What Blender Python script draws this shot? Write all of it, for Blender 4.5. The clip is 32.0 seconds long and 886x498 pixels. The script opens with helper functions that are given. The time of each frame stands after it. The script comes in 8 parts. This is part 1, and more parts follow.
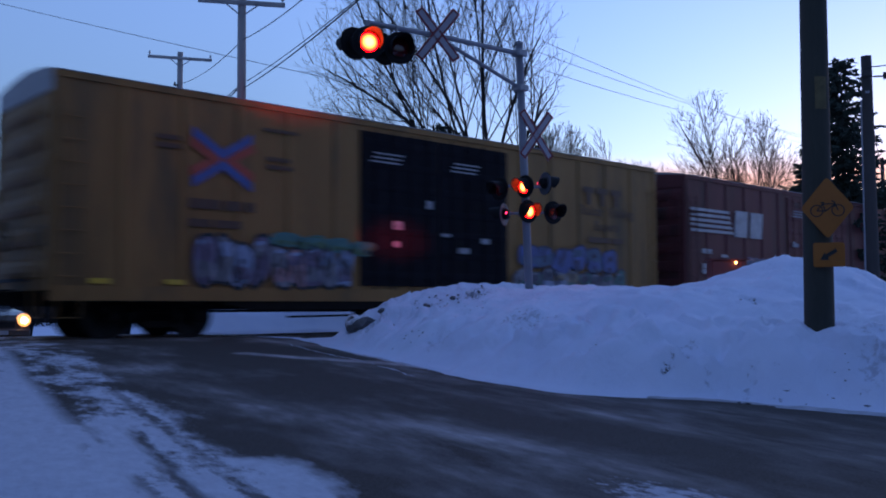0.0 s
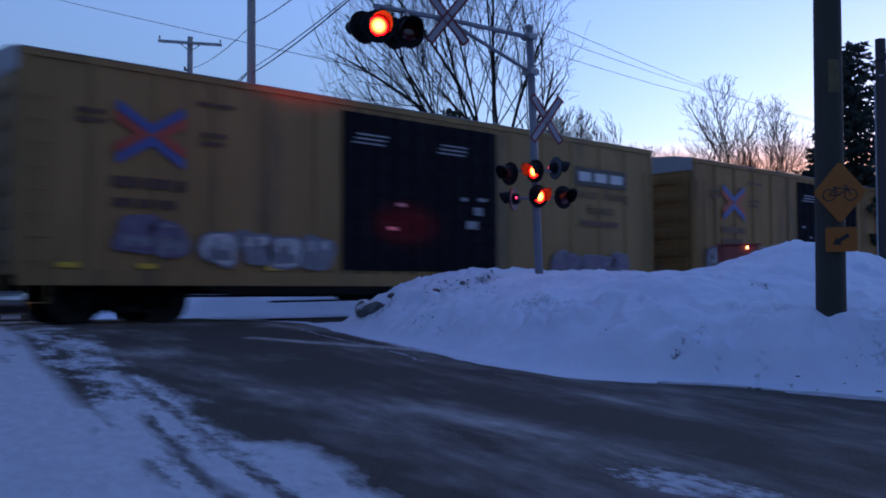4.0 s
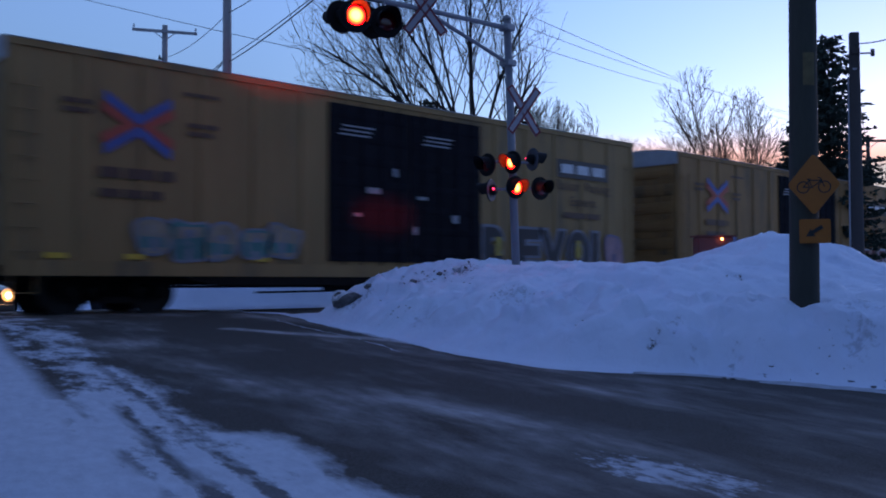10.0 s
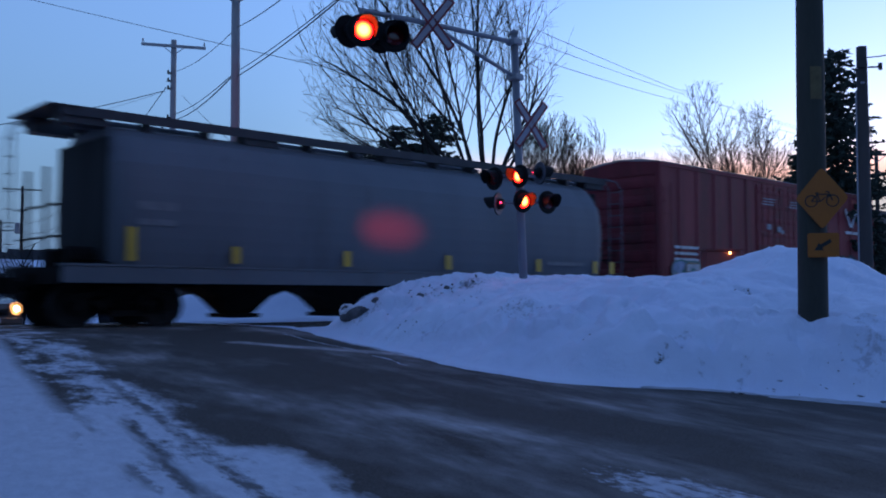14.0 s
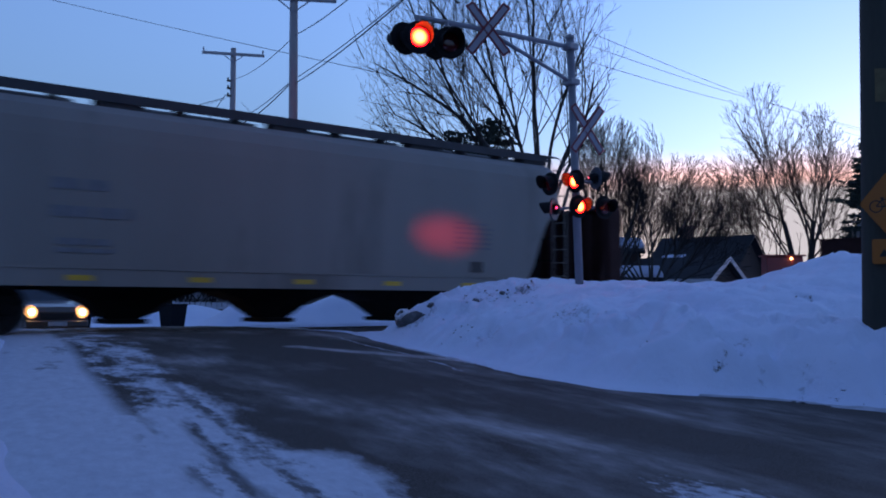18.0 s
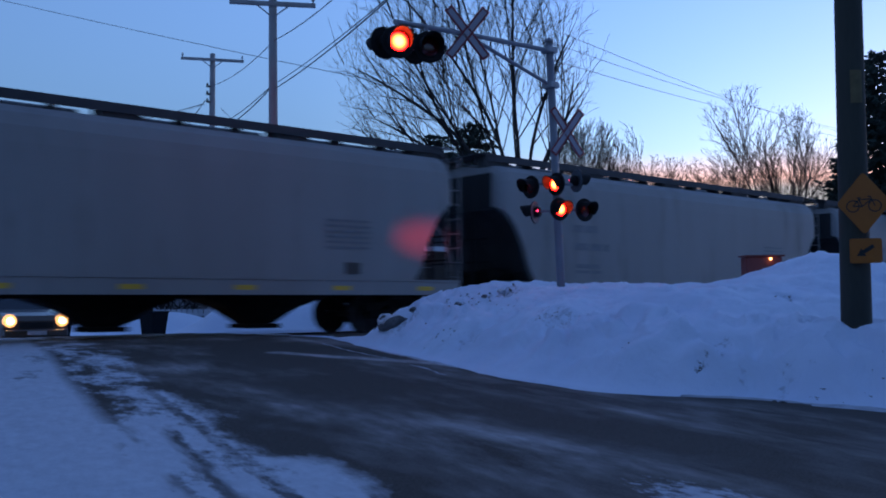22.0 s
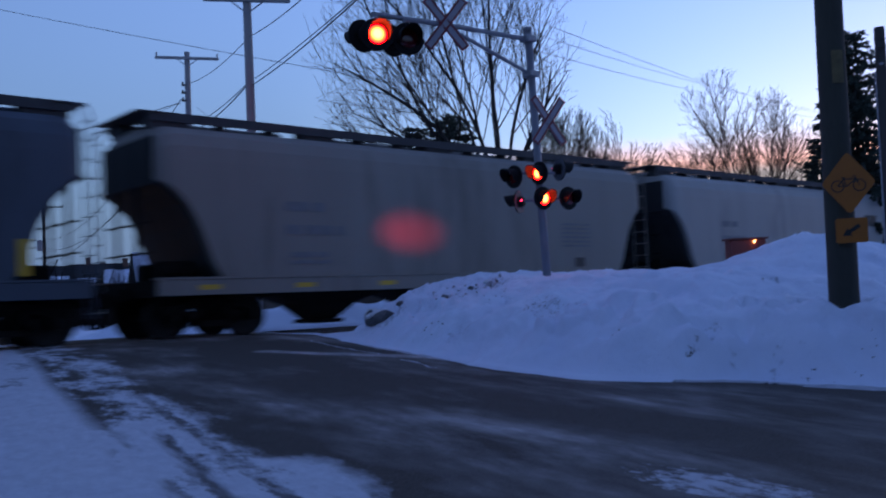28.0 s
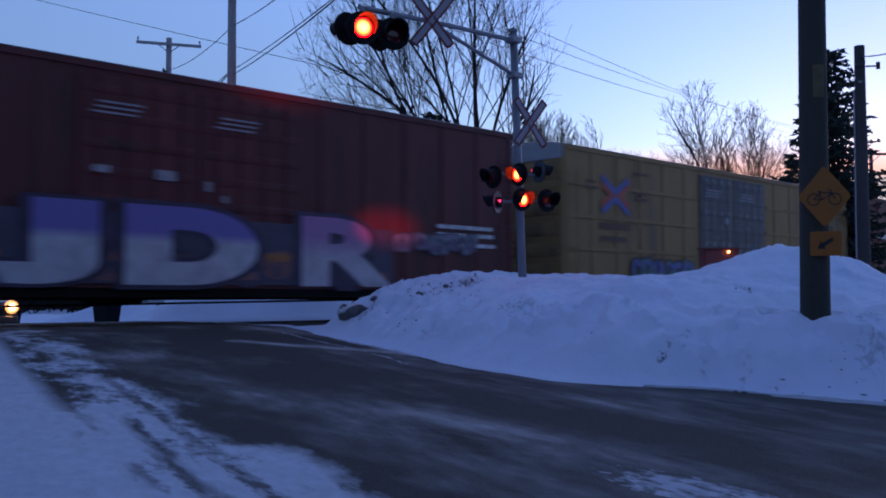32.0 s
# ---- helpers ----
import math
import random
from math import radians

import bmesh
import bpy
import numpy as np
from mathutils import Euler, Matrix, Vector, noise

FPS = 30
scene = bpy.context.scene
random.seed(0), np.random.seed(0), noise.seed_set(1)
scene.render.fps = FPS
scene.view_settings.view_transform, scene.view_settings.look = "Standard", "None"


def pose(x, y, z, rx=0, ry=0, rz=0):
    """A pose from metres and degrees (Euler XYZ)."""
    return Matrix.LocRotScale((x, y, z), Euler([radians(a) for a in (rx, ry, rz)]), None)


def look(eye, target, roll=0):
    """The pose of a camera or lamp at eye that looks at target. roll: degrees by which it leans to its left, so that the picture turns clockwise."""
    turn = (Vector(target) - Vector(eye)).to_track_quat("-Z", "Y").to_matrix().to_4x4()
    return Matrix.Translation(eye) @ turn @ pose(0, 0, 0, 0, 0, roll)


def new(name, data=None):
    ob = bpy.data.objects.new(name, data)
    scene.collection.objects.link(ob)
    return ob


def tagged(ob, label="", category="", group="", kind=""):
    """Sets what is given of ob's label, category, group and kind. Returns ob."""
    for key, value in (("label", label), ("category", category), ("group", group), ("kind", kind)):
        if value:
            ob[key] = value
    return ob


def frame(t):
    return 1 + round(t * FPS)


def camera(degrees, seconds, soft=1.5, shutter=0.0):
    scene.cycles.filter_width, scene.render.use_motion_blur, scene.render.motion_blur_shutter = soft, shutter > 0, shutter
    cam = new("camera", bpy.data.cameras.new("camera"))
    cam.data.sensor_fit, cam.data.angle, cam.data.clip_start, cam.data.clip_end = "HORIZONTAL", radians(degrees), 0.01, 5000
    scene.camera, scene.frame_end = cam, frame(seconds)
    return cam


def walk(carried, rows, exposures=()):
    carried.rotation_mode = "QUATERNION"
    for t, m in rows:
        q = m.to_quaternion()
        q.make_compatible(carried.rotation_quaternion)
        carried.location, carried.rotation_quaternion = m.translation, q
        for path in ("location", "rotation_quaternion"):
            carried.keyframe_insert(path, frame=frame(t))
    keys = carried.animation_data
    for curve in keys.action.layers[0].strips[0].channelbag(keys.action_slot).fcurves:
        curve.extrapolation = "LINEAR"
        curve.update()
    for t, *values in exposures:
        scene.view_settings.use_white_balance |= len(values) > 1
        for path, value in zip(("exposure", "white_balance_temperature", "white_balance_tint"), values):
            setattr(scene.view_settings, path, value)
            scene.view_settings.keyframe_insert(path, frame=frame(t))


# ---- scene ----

# ---------------------------------------------------------------- camera
# World: x runs along the track, away from the crossing; y across it; z = 0 is the top of the rail.
cam = camera(51.0, 32.0, soft=1.9, shutter=0.65)
PATH = [
    (0, pose(-0.002, -0.029, 0.626, 93.571, 0.161, -42.533)),
    (0.5, pose(0.013, -0.028, 0.626, 93.363, 0.197, -42.707)),
    (1, pose(0.003, -0.018, 0.623, 93.276, 0.311, -42.627)),
    (1.5, pose(0.014, -0.011, 0.626, 93.136, 0.277, -42.491)),
    (2, pose(0.021, -0.017, 0.621, 92.998, 0.215, -42.315)),
    (2.5, pose(0.022, -0.011, 0.630, 92.830, 0.397, -41.975)),
    (3, pose(0.019, -0.018, 0.618, 92.764, 0.227, -41.960)),
    (3.5, pose(0.020, -0.019, 0.630, 92.692, 0.190, -41.949)),
    (5.5, pose(0.035, 0.006, 0.599, 92.430, -0.197, -41.738)),
    (6, pose(0.043, 0.014, 0.602, 92.357, -0.279, -41.808)),
    (6.5, pose(0.016, -0.004, 0.615, 92.439, -0.074, -41.976)),
    (7, pose(0.020, -0.008, 0.615, 92.492, -0.071, -42.111)),
    (7.5, pose(-0.003, -0.026, 0.632, 92.462, 0.092, -42.259)),
    (8, pose(0.016, -0.013, 0.622, 92.427, 0.020, -42.351)),
    (8.5, pose(0.009, -0.012, 0.620, 92.421, -0.042, -42.601)),
    (9, pose(0.016, -0.011, 0.627, 92.172, -0.068, -42.729)),
    (9.5, pose(0.013, -0.000, 0.620, 92.085, 0.087, -43.029)),
    (10, pose(0.018, -0.007, 0.618, 92.104, 0.058, -43.342)),
    (10.5, pose(0.012, -0.011, 0.622, 92.284, 0.137, -43.433)),
    (11, pose(0.023, -0.005, 0.621, 92.650, 0.074, -43.260)),
    (11.5, pose(0.013, -0.005, 0.623, 92.746, -0.059, -43.303)),
    (12, pose(0.003, -0.010, 0.628, 92.806, -0.184, -43.401)),
    (12.5, pose(0.019, -0.006, 0.617, 92.957, -0.218, -43.302)),
    (13, pose(0.014, -0.010, 0.624, 93.075, -0.129, -43.177)),
    (13.5, pose(0.022, -0.013, 0.626, 92.979, -0.009, -43.146)),
    (14, pose(0.021, -0.007, 0.621, 92.940, 0.002, -42.893)),
    (14.5, pose(0.023, -0.003, 0.614, 93.210, -0.129, -42.757)),
    (16.5, pose(0.021, -0.017, 0.625, 93.658, -0.266, -40.443)),
    (17, pose(0.014, -0.010, 0.632, 93.581, -0.183, -40.128)),
    (17.5, pose(0.014, -0.022, 0.621, 93.464, -0.374, -39.688)),
    (18, pose(0.001, -0.027, 0.637, 93.208, -0.228, -39.487)),
    (18.5, pose(0.006, -0.013, 0.641, 93.165, -0.225, -39.423)),
    (19, pose(0.015, -0.011, 0.637, 93.084, -0.210, -39.258)),
    (19.5, pose(0.012, -0.010, 0.634, 93.084, -0.078, -39.275)),
    (20, pose(0.016, -0.006, 0.626, 93.285, -0.116, -39.307)),
    (20.5, pose(0.017, -0.006, 0.630, 93.429, -0.081, -39.298)),
    (21, pose(0.022, -0.015, 0.632, 93.322, -0.039, -39.476)),
    (21.5, pose(0.007, -0.022, 0.635, 93.227, 0.210, -39.849)),
    (22, pose(0.001, -0.039, 0.638, 93.448, 0.453, -40.554)),
    (22.5, pose(-0.010, -0.050, 0.646, 93.342, 0.816, -40.776)),
    (23, pose(-0.005, -0.040, 0.640, 93.173, 0.925, -40.829)),
    (23.5, pose(0.003, -0.024, 0.616, 93.367, 0.528, -40.628)),
    (24, pose(-0.005, -0.050, 0.650, 93.341, 0.717, -40.480)),
    (24.5, pose(-0.022, -0.048, 0.640, 93.392, 0.600, -40.583)),
    (25, pose(-0.011, -0.050, 0.643, 93.383, 0.733, -40.948)),
    (25.5, pose(-0.013, -0.050, 0.622, 93.351, 0.548, -41.609)),
    (27.5, pose(-0.003, 0.053, 0.658, 91.863, 3.174, -40.360)),
    (28, pose(-0.003, 0.063, 0.647, 92.951, 2.313, -41.614)),
    (28.5, pose(0.001, 0.086, 0.618, 92.627, 1.992, -44.225)),
    (29, pose(0.019, 0.086, 0.614, 92.032, 1.998, -44.928)),
    (29.5, pose(-0.003, 0.073, 0.618, 92.615, 1.642, -44.092)),
    (30, pose(-0.008, 0.085, 0.608, 92.662, 1.018, -43.923)),
    (30.5, pose(-0.016, 0.086, 0.611, 92.658, 0.609, -43.534)),
    (31, pose(0.002, 0.101, 0.606, 92.654, 0.329, -43.250)),
    (31.5, pose(-0.006, 0.101, 0.613, 92.849, 0.108, -43.236)),
    (32, pose(-0.009, 0.093, 0.610, 92.892, -0.033, -43.263)),
]
walk(cam, PATH, exposures=[(0.0, 2.98, 6530, 37), (6.0, 2.98, 6600, 36), (10.0, 2.97, 6560, 34), (13.0, 3.02, 6300, 28), (17.5, 2.98, 6320, 34), (20.0, 2.88, 6250, 33), (22.0, 2.86, 6150, 28), (25.0, 2.83, 6140, 29), (28.0, 2.83, 6470, 37), (29.0, 2.77, 6470, 34), (31.0, 2.9, 6580, 39), (32.0, 2.9, 6580, 39)])

# ---------------------------------------------------------------- sky, light, exposure
SUN_AZ = 80.0      # degrees from +y towards +x: where the sun has just gone down
world = bpy.data.worlds.new("dusk_sky")
scene.world = world
world.use_nodes = True
wn, wl = world.node_tree.nodes, world.node_tree.links
wn.clear()
sky = wn.new("ShaderNodeTexSky")
sky.sky_type = "NISHITA"
sky.sun_disc = False
sky.sun_elevation = radians(0.6)
sky.sun_rotation = radians(SUN_AZ)
sky.air_density, sky.dust_density, sky.ozone_density = 1.0, 0.2, 3.0
bg = wn.new("ShaderNodeBackground")
bg.inputs["Strength"].default_value = 0.15
wout = wn.new("ShaderNodeOutputWorld")
# away from the sunset the low sky is a dull lavender: the earth's own shadow
tcw = wn.new("ShaderNodeTexCoord")
sepw = wn.new("ShaderNodeSeparateXYZ")
wl.new(tcw.outputs["Generated"], sepw.inputs[0])
low = wn.new("ShaderNodeMapRange")
low.interpolation_type = "SMOOTHSTEP"
low.inputs["From Min"].default_value, low.inputs["From Max"].default_value = 0.50, -0.04
wl.new(sepw.outputs["Z"], low.inputs["Value"])
dots = wn.new("ShaderNodeVectorMath")
dots.operation = "DOT_PRODUCT"
dots.inputs[1].default_value = (math.sin(radians(SUN_AZ)), math.cos(radians(SUN_AZ)), 0.0)
wl.new(tcw.outputs["Generated"], dots.inputs[0])
away = wn.new("ShaderNodeMapRange")
away.interpolation_type = "SMOOTHSTEP"
away.inputs["From Min"].default_value, away.inputs["From Max"].default_value = 0.985, 0.62
wl.new(dots.outputs["Value"], away.inputs["Value"])
dusk = wn.new("ShaderNodeMath")
dusk.operation = "MULTIPLY"
wl.new(low.outputs[0], dusk.inputs[0])
wl.new(away.outputs[0], dusk.inputs[1])
mixw = wn.new("ShaderNodeMix")
mixw.data_type = "RGBA"
mixw.inputs["B"].default_value = (0.070, 0.205, 0.362, 1)
wl.new(dusk.outputs[0], mixw.inputs["Factor"])
wl.new(sky.outputs[0], mixw.inputs["A"])
# and towards it a band of peach lies over a bank of pale grey cloud with an uneven top
puff = wn.new("ShaderNodeTexNoise")
puff.inputs["Scale"].default_value, puff.inputs["Detail"].default_value = 14.0, 4
wl.new(tcw.outputs["Generated"], puff.inputs["Vector"])
rag = wn.new("ShaderNodeMapRange")
rag.inputs["To Min"].default_value, rag.inputs["To Max"].default_value = -0.012, 0.012
wl.new(puff.outputs[0], rag.inputs["Value"])
bank = wn.new("ShaderNodeMath")
bank.operation = "ADD"
wl.new(sepw.outputs["Z"], bank.inputs[0])
wl.new(rag.outputs[0], bank.inputs[1])
glow = wn.new("ShaderNodeMapRange")
glow.interpolation_type = "SMOOTHSTEP"
glow.inputs["From Min"].default_value, glow.inputs["From Max"].default_value = 0.162, 0.122
wl.new(bank.outputs[0], glow.inputs["Value"])
under = wn.new("ShaderNodeMapRange")
under.interpolation_type = "SMOOTHSTEP"
under.inputs["From Min"].default_value, under.inputs["From Max"].default_value = 0.130, 0.114
under.inputs["To Max"].default_value = 1.0
wl.new(bank.outputs[0], under.inputs["Value"])
toward = wn.new("ShaderNodeMapRange")
toward.interpolation_type = "SMOOTHSTEP"
toward.inputs["From Min"].default_value, toward.inputs["From Max"].default_value = 0.70, 0.93
toward.inputs["To Max"].default_value = 0.92
wl.new(dots.outputs["Value"], toward.inputs["Value"])
both = wn.new("ShaderNodeMath")
both.operation = "MULTIPLY"
wl.new(glow.outputs[0], both.inputs[0])
wl.new(toward.outputs[0], both.inputs[1])
soft = wn.new("ShaderNodeMath")
soft.operation = "MULTIPLY"
wl.new(toward.outputs[0], soft.inputs[0])
wl.new(under.outputs[0], soft.inputs[1])
mixg = wn.new("ShaderNodeMix")
mixg.data_type = "RGBA"
mixg.inputs["B"].default_value = (1.2, 0.66, 0.46, 1)
wl.new(both.outputs[0], mixg.inputs["Factor"])
wl.new(mixw.outputs["Result"], mixg.inputs["A"])
mixh = wn.new("ShaderNodeMix")
mixh.data_type = "RGBA"
mixh.inputs["B"].default_value = (0.46, 0.52, 0.48, 1)
wl.new(soft.outputs[0], mixh.inputs["Factor"])
wl.new(mixg.outputs["Result"], mixh.inputs["A"])
# the sky grows dim opposite the sunset
dim = wn.new("ShaderNodeMapRange")
dim.interpolation_type = "SMOOTHSTEP"
dim.inputs["From Min"].default_value, dim.inputs["From Max"].default_value = 0.25, -0.75
dim.inputs["To Min"].default_value, dim.inputs["To Max"].default_value = 0.15, 0.122
wl.new(dots.outputs["Value"], dim.inputs["Value"])
wl.new(dim.outputs[0], bg.inputs["Strength"])
wl.new(mixh.outputs["Result"], bg.inputs[0])
wl.new(bg.outputs[0], wout.inputs[0])

sun = new("sun", bpy.data.lights.new("sun", "SUN"))
sun.data.energy, sun.data.angle, sun.data.color = 0.05, radians(12), (1.0, 0.78, 0.6)
sun.matrix_world = look((200 * math.sin(radians(SUN_AZ)), 200 * math.cos(radians(SUN_AZ)), 12), (0, 0, 0))


# ---------------------------------------------------------------- helpers of this scene
def finish(bm, name, material, smooth=False):
    me = bpy.data.meshes.new(name)
    bm.to_mesh(me)
    bm.free()
    if material:
        me.materials.append(material)
    if smooth:
        me.polygons.foreach_set("use_smooth", [True] * len(me.polygons))
    return me


def part(name, bm, material, parent, label="", at=None, smooth=False):
    """A bmesh (or a finished mesh) as one object under a thing or a part."""
    me = bm if isinstance(bm, bpy.types.Mesh) else finish(bm, name, material, smooth)
    ob = new(name, me)
    ob.parent = parent
    if at is not None:
        ob.matrix_basis = at
    return tagged(ob, label)


SLABS = {}


def slab(name, parent, material, x0, x1, y0, y1, z0, z1, label="", bev=0.0):
    """A plain bar or plate as a part of its own; equal ones share their mesh."""
    size = (round(x1 - x0, 3), round(abs(y1 - y0), 3), round(z1 - z0, 3))
    key = (size, material.name, bev)
    if key not in SLABS:
        bm = bmesh.new()
        x, y, z = (k / 2 for k in size)
        box(bm, -x, x, -y, y, -z, z)
        if bev:
            bevel_all(bm, bev)
        SLABS[key] = finish(bm, name, material)
    return part(name, SLABS[key], None, parent, label, at=pose((x0 + x1) / 2, (y0 + y1) / 2, (z0 + z1) / 2))


def thing(name, label, category, at=None, group="", kind=""):
    ob = new(name)
    ob.empty_display_size = 0.2
    if at is not None:
        ob.matrix_basis = at
    return tagged(ob, label, category, group, kind)


def solid(name, bm, material, label, category, at=None, group="", kind="", smooth=False):
    ob = new(name, finish(bm, name, material, smooth))
    if at is not None:
        ob.matrix_basis = at
    return tagged(ob, label, category, group, kind)


def box(bm, x0, x1, y0, y1, z0, z1, m=None):
    vs = [bm.verts.new((x, y, z)) for z in (z0, z1) for x, y in ((x0, y0), (x1, y0), (x1, y1), (x0, y1))]
    if m is not None:
        for v in vs:
            v.co = m @ v.co
    for f in ((3, 2, 1, 0), (4, 5, 6, 7), (0, 1, 5, 4), (1, 2, 6, 5), (2, 3, 7, 6), (3, 0, 4, 7)):
        bm.faces.new([vs[i] for i in f])
    return vs


def bevel_all(bm, w, seg=1):
    bmesh.ops.bevel(bm, geom=bm.edges[:], offset=w, segments=seg, affect="EDGES", clamp_overlap=True)
    return bm


def tube(bm, a, b, r0, r1=None, n=10, caps=True):
    """A round bar from a to b."""
    r1 = r0 if r1 is None else r1
    a, b = Vector(a), Vector(b)
    d = (b - a).normalized()
    u = d.orthogonal().normalized()
    w = d.cross(u)
    ring = []
    for c, r in ((a, r0), (b, r1)):
        ring.append([bm.verts.new(c + (u * math.cos(2 * math.pi * k / n) + w * math.sin(2 * math.pi * k / n)) * r) for k in range(n)])
    for k in range(n):
        bm.faces.new((ring[0][k], ring[0][(k + 1) % n], ring[1][(k + 1) % n], ring[1][k]))
    if caps:
        bm.faces.new(ring[0][::-1])
        bm.faces.new(ring[1])


def path_tube(bm, pts, r, n=8):
    """A round bar bent along a path, as one skin."""
    pts = [Vector(p) for p in pts]
    rings = []
    u = None
    for i, p in enumerate(pts):
        d = (pts[min(i + 1, len(pts) - 1)] - pts[max(i - 1, 0)]).normalized()
        u = d.orthogonal().normalized() if u is None else (u - d * u.dot(d)).normalized()
        w = d.cross(u)
        rings.append([p + (u * math.cos(2 * math.pi * k / n) + w * math.sin(2 * math.pi * k / n)) * r for k in range(n)])
    loft(bm, rings)


def loft(bm, rings, close_ends=True):
    """Skin through rings of points of equal count."""
    vr = [[bm.verts.new(p) for p in ring] for ring in rings]
    for a, b in zip(vr, vr[1:]):
        k = len(a)
        for i in range(k):
            bm.faces.new((a[i], a[(i + 1) % k], b[(i + 1) % k], b[i]))
    if close_ends:
        bm.faces.new(vr[0][::-1])
        bm.faces.new(vr[-1])
    return vr


def fbm(x, y, z=0.0, octaves=4):
    return noise.fractal(Vector((x, y, z)), 0.9, 2.0, octaves)


def smooth01(a, b, x):
    t = min(1.0, max(0.0, (x - a) / (b - a)))
    return t * t * (3 - 2 * t)


def lerp_table(x, table):
    if x <= table[0][0]:
        return table[0][1]
    for (x0, y0), (x1, y1) in zip(table, table[1:]):
        if x <= x1:
            return y0 + (y1 - y0) * (x - x0) / (x1 - x0)
    return table[-1][1]


# ---------------------------------------------------------------- materials
def mat(name, color, rough=0.6, metal=0.0, vary=0.25, scale=3.0, fine=40.0, dirt=None, dirt_amount=0.0, bump=0.1, streak=False,
        emit=None, strength=0.0, coat=0.0, spec=0.5):
    """A painted or bare surface with two scales of variation, optional grime and fine relief."""
    m = bpy.data.materials.new(name)
    m.use_nodes = True
    nt, ln = m.node_tree.nodes, m.node_tree.links
    bs = nt["Principled BSDF"]
    bs.inputs["Roughness"].default_value, bs.inputs["Metallic"].default_value = rough, metal
    bs.inputs["Specular IOR Level"].default_value = spec
    bs.inputs["Coat Weight"].default_value = coat
    tc = nt.new("ShaderNodeTexCoord")
    mp = nt.new("ShaderNodeMapping")
    oi = nt.new("ShaderNodeObjectInfo")
    sp = nt.new("ShaderNodeVectorMath")
    sp.operation = "SCALE"
    sp.inputs[0].default_value = (37.0, 53.0, 29.0)
    ln.new(oi.outputs["Random"], sp.inputs["Scale"])
    sh = nt.new("ShaderNodeVectorMath")
    ln.new(tc.outputs["Object"], sh.inputs[0])
    ln.new(sp.outputs[0], sh.inputs[1])
    ln.new(sh.outputs[0], mp.inputs["Vector"])
    if streak:
        mp.inputs["Scale"].default_value = (1.0, 1.0, 0.18)
    n1 = nt.new("ShaderNodeTexNoise")
    n1.inputs["Scale"].default_value, n1.inputs["Detail"].default_value = scale, 5
    n2 = nt.new("ShaderNodeTexNoise")
    n2.inputs["Scale"].default_value, n2.inputs["Detail"].default_value = fine, 3
    ln.new(mp.outputs[0], n1.inputs["Vector"])
    ln.new(mp.outputs[0], n2.inputs["Vector"])
    add = nt.new("ShaderNodeMath")
    add.operation = "MULTIPLY_ADD"
    add.inputs[1].default_value, add.inputs[2].default_value = 0.35, 0.0
    ln.new(n2.outputs[0], add.inputs[0])
    sm = nt.new("ShaderNodeMath")
    sm.operation = "ADD"
    ln.new(n1.outputs[0], sm.inputs[0])
    ln.new(add.outputs[0], sm.inputs[1])
    cr = nt.new("ShaderNodeValToRGB")
    c = Vector(color)
    cr.color_ramp.elements[0].position, cr.color_ramp.elements[1].position = 0.35, 1.0
    cr.color_ramp.elements[0].color = (*(c * (1 - vary)), 1)
    cr.color_ramp.elements[1].color = (*[min(1, k * (1 + vary)) for k in c], 1)
    ln.new(sm.outputs[0], cr.inputs[0])
    out = cr.outputs[0]
    if dirt is not None:
        n3 = nt.new("ShaderNodeTexNoise")
        n3.inputs["Scale"].default_value, n3.inputs["Detail"].default_value, n3.inputs["Roughness"].default_value = scale * 0.55, 6, 0.7
        ln.new(mp.outputs[0], n3.inputs["Vector"])
        r3 = nt.new("ShaderNodeValToRGB")
        r3.color_ramp.elements[0].position = 0.62 - 0.3 * dirt_amount
        r3.color_ramp.elements[1].position = 0.78 - 0.2 * dirt_amount
        ln.new(n3.outputs[0], r3.inputs[0])
        mx = nt.new("ShaderNodeMix")
        mx.data_type = "RGBA"
        mx.inputs["B"].default_value = (*dirt, 1)
        ln.new(r3.outputs[0], mx.inputs["Factor"])
        ln.new(out, mx.inputs["A"])
        out = mx.outputs["Result"]
    ln.new(out, bs.inputs["Base Color"])
    if bump:
        bp = nt.new("ShaderNodeBump")
        bp.inputs["Strength"].default_value, bp.inputs["Distance"].default_value = bump, 0.02
        ln.new(sm.outputs[0], bp.inputs["Height"])
        ln.new(bp.outputs[0], bs.inputs["Normal"])
    if emit:
        bs.inputs["Emission Color"].default_value = (*emit, 1)
        bs.inputs["Emission Strength"].default_value = strength
    return m


M_YELLOW = mat("boxcar_yellow_paint", (0.275, 0.132, 0.044), 0.55, vary=0.22, scale=1.4, dirt=(0.10, 0.07, 0.04), dirt_amount=0.35, streak=True, spec=0.2)
M_YELLOW2 = mat("boxcar_faded_yellow_paint", (0.30, 0.17, 0.068), 0.6, vary=0.2, scale=1.4, dirt=(0.14, 0.10, 0.06), dirt_amount=0.3, streak=True, spec=0.2)
M_MAROON = mat("boxcar_brown_paint", (0.124, 0.034, 0.033), 0.55, vary=0.25, scale=1.4, dirt=(0.05, 0.03, 0.025), dirt_amount=0.35, streak=True, spec=0.2)
M_RED = mat("boxcar_red_paint", (0.204, 0.0312, 0.0372), 0.55, vary=0.25, scale=1.4, dirt=(0.06, 0.03, 0.025), dirt_amount=0.3, streak=True, spec=0.2)
M_BLACK = mat("black_door_paint", (0.016, 0.015, 0.018), 0.9, vary=0.3, scale=2.0, dirt=(0.02, 0.018, 0.016), dirt_amount=0.15, streak=True, spec=0.04)
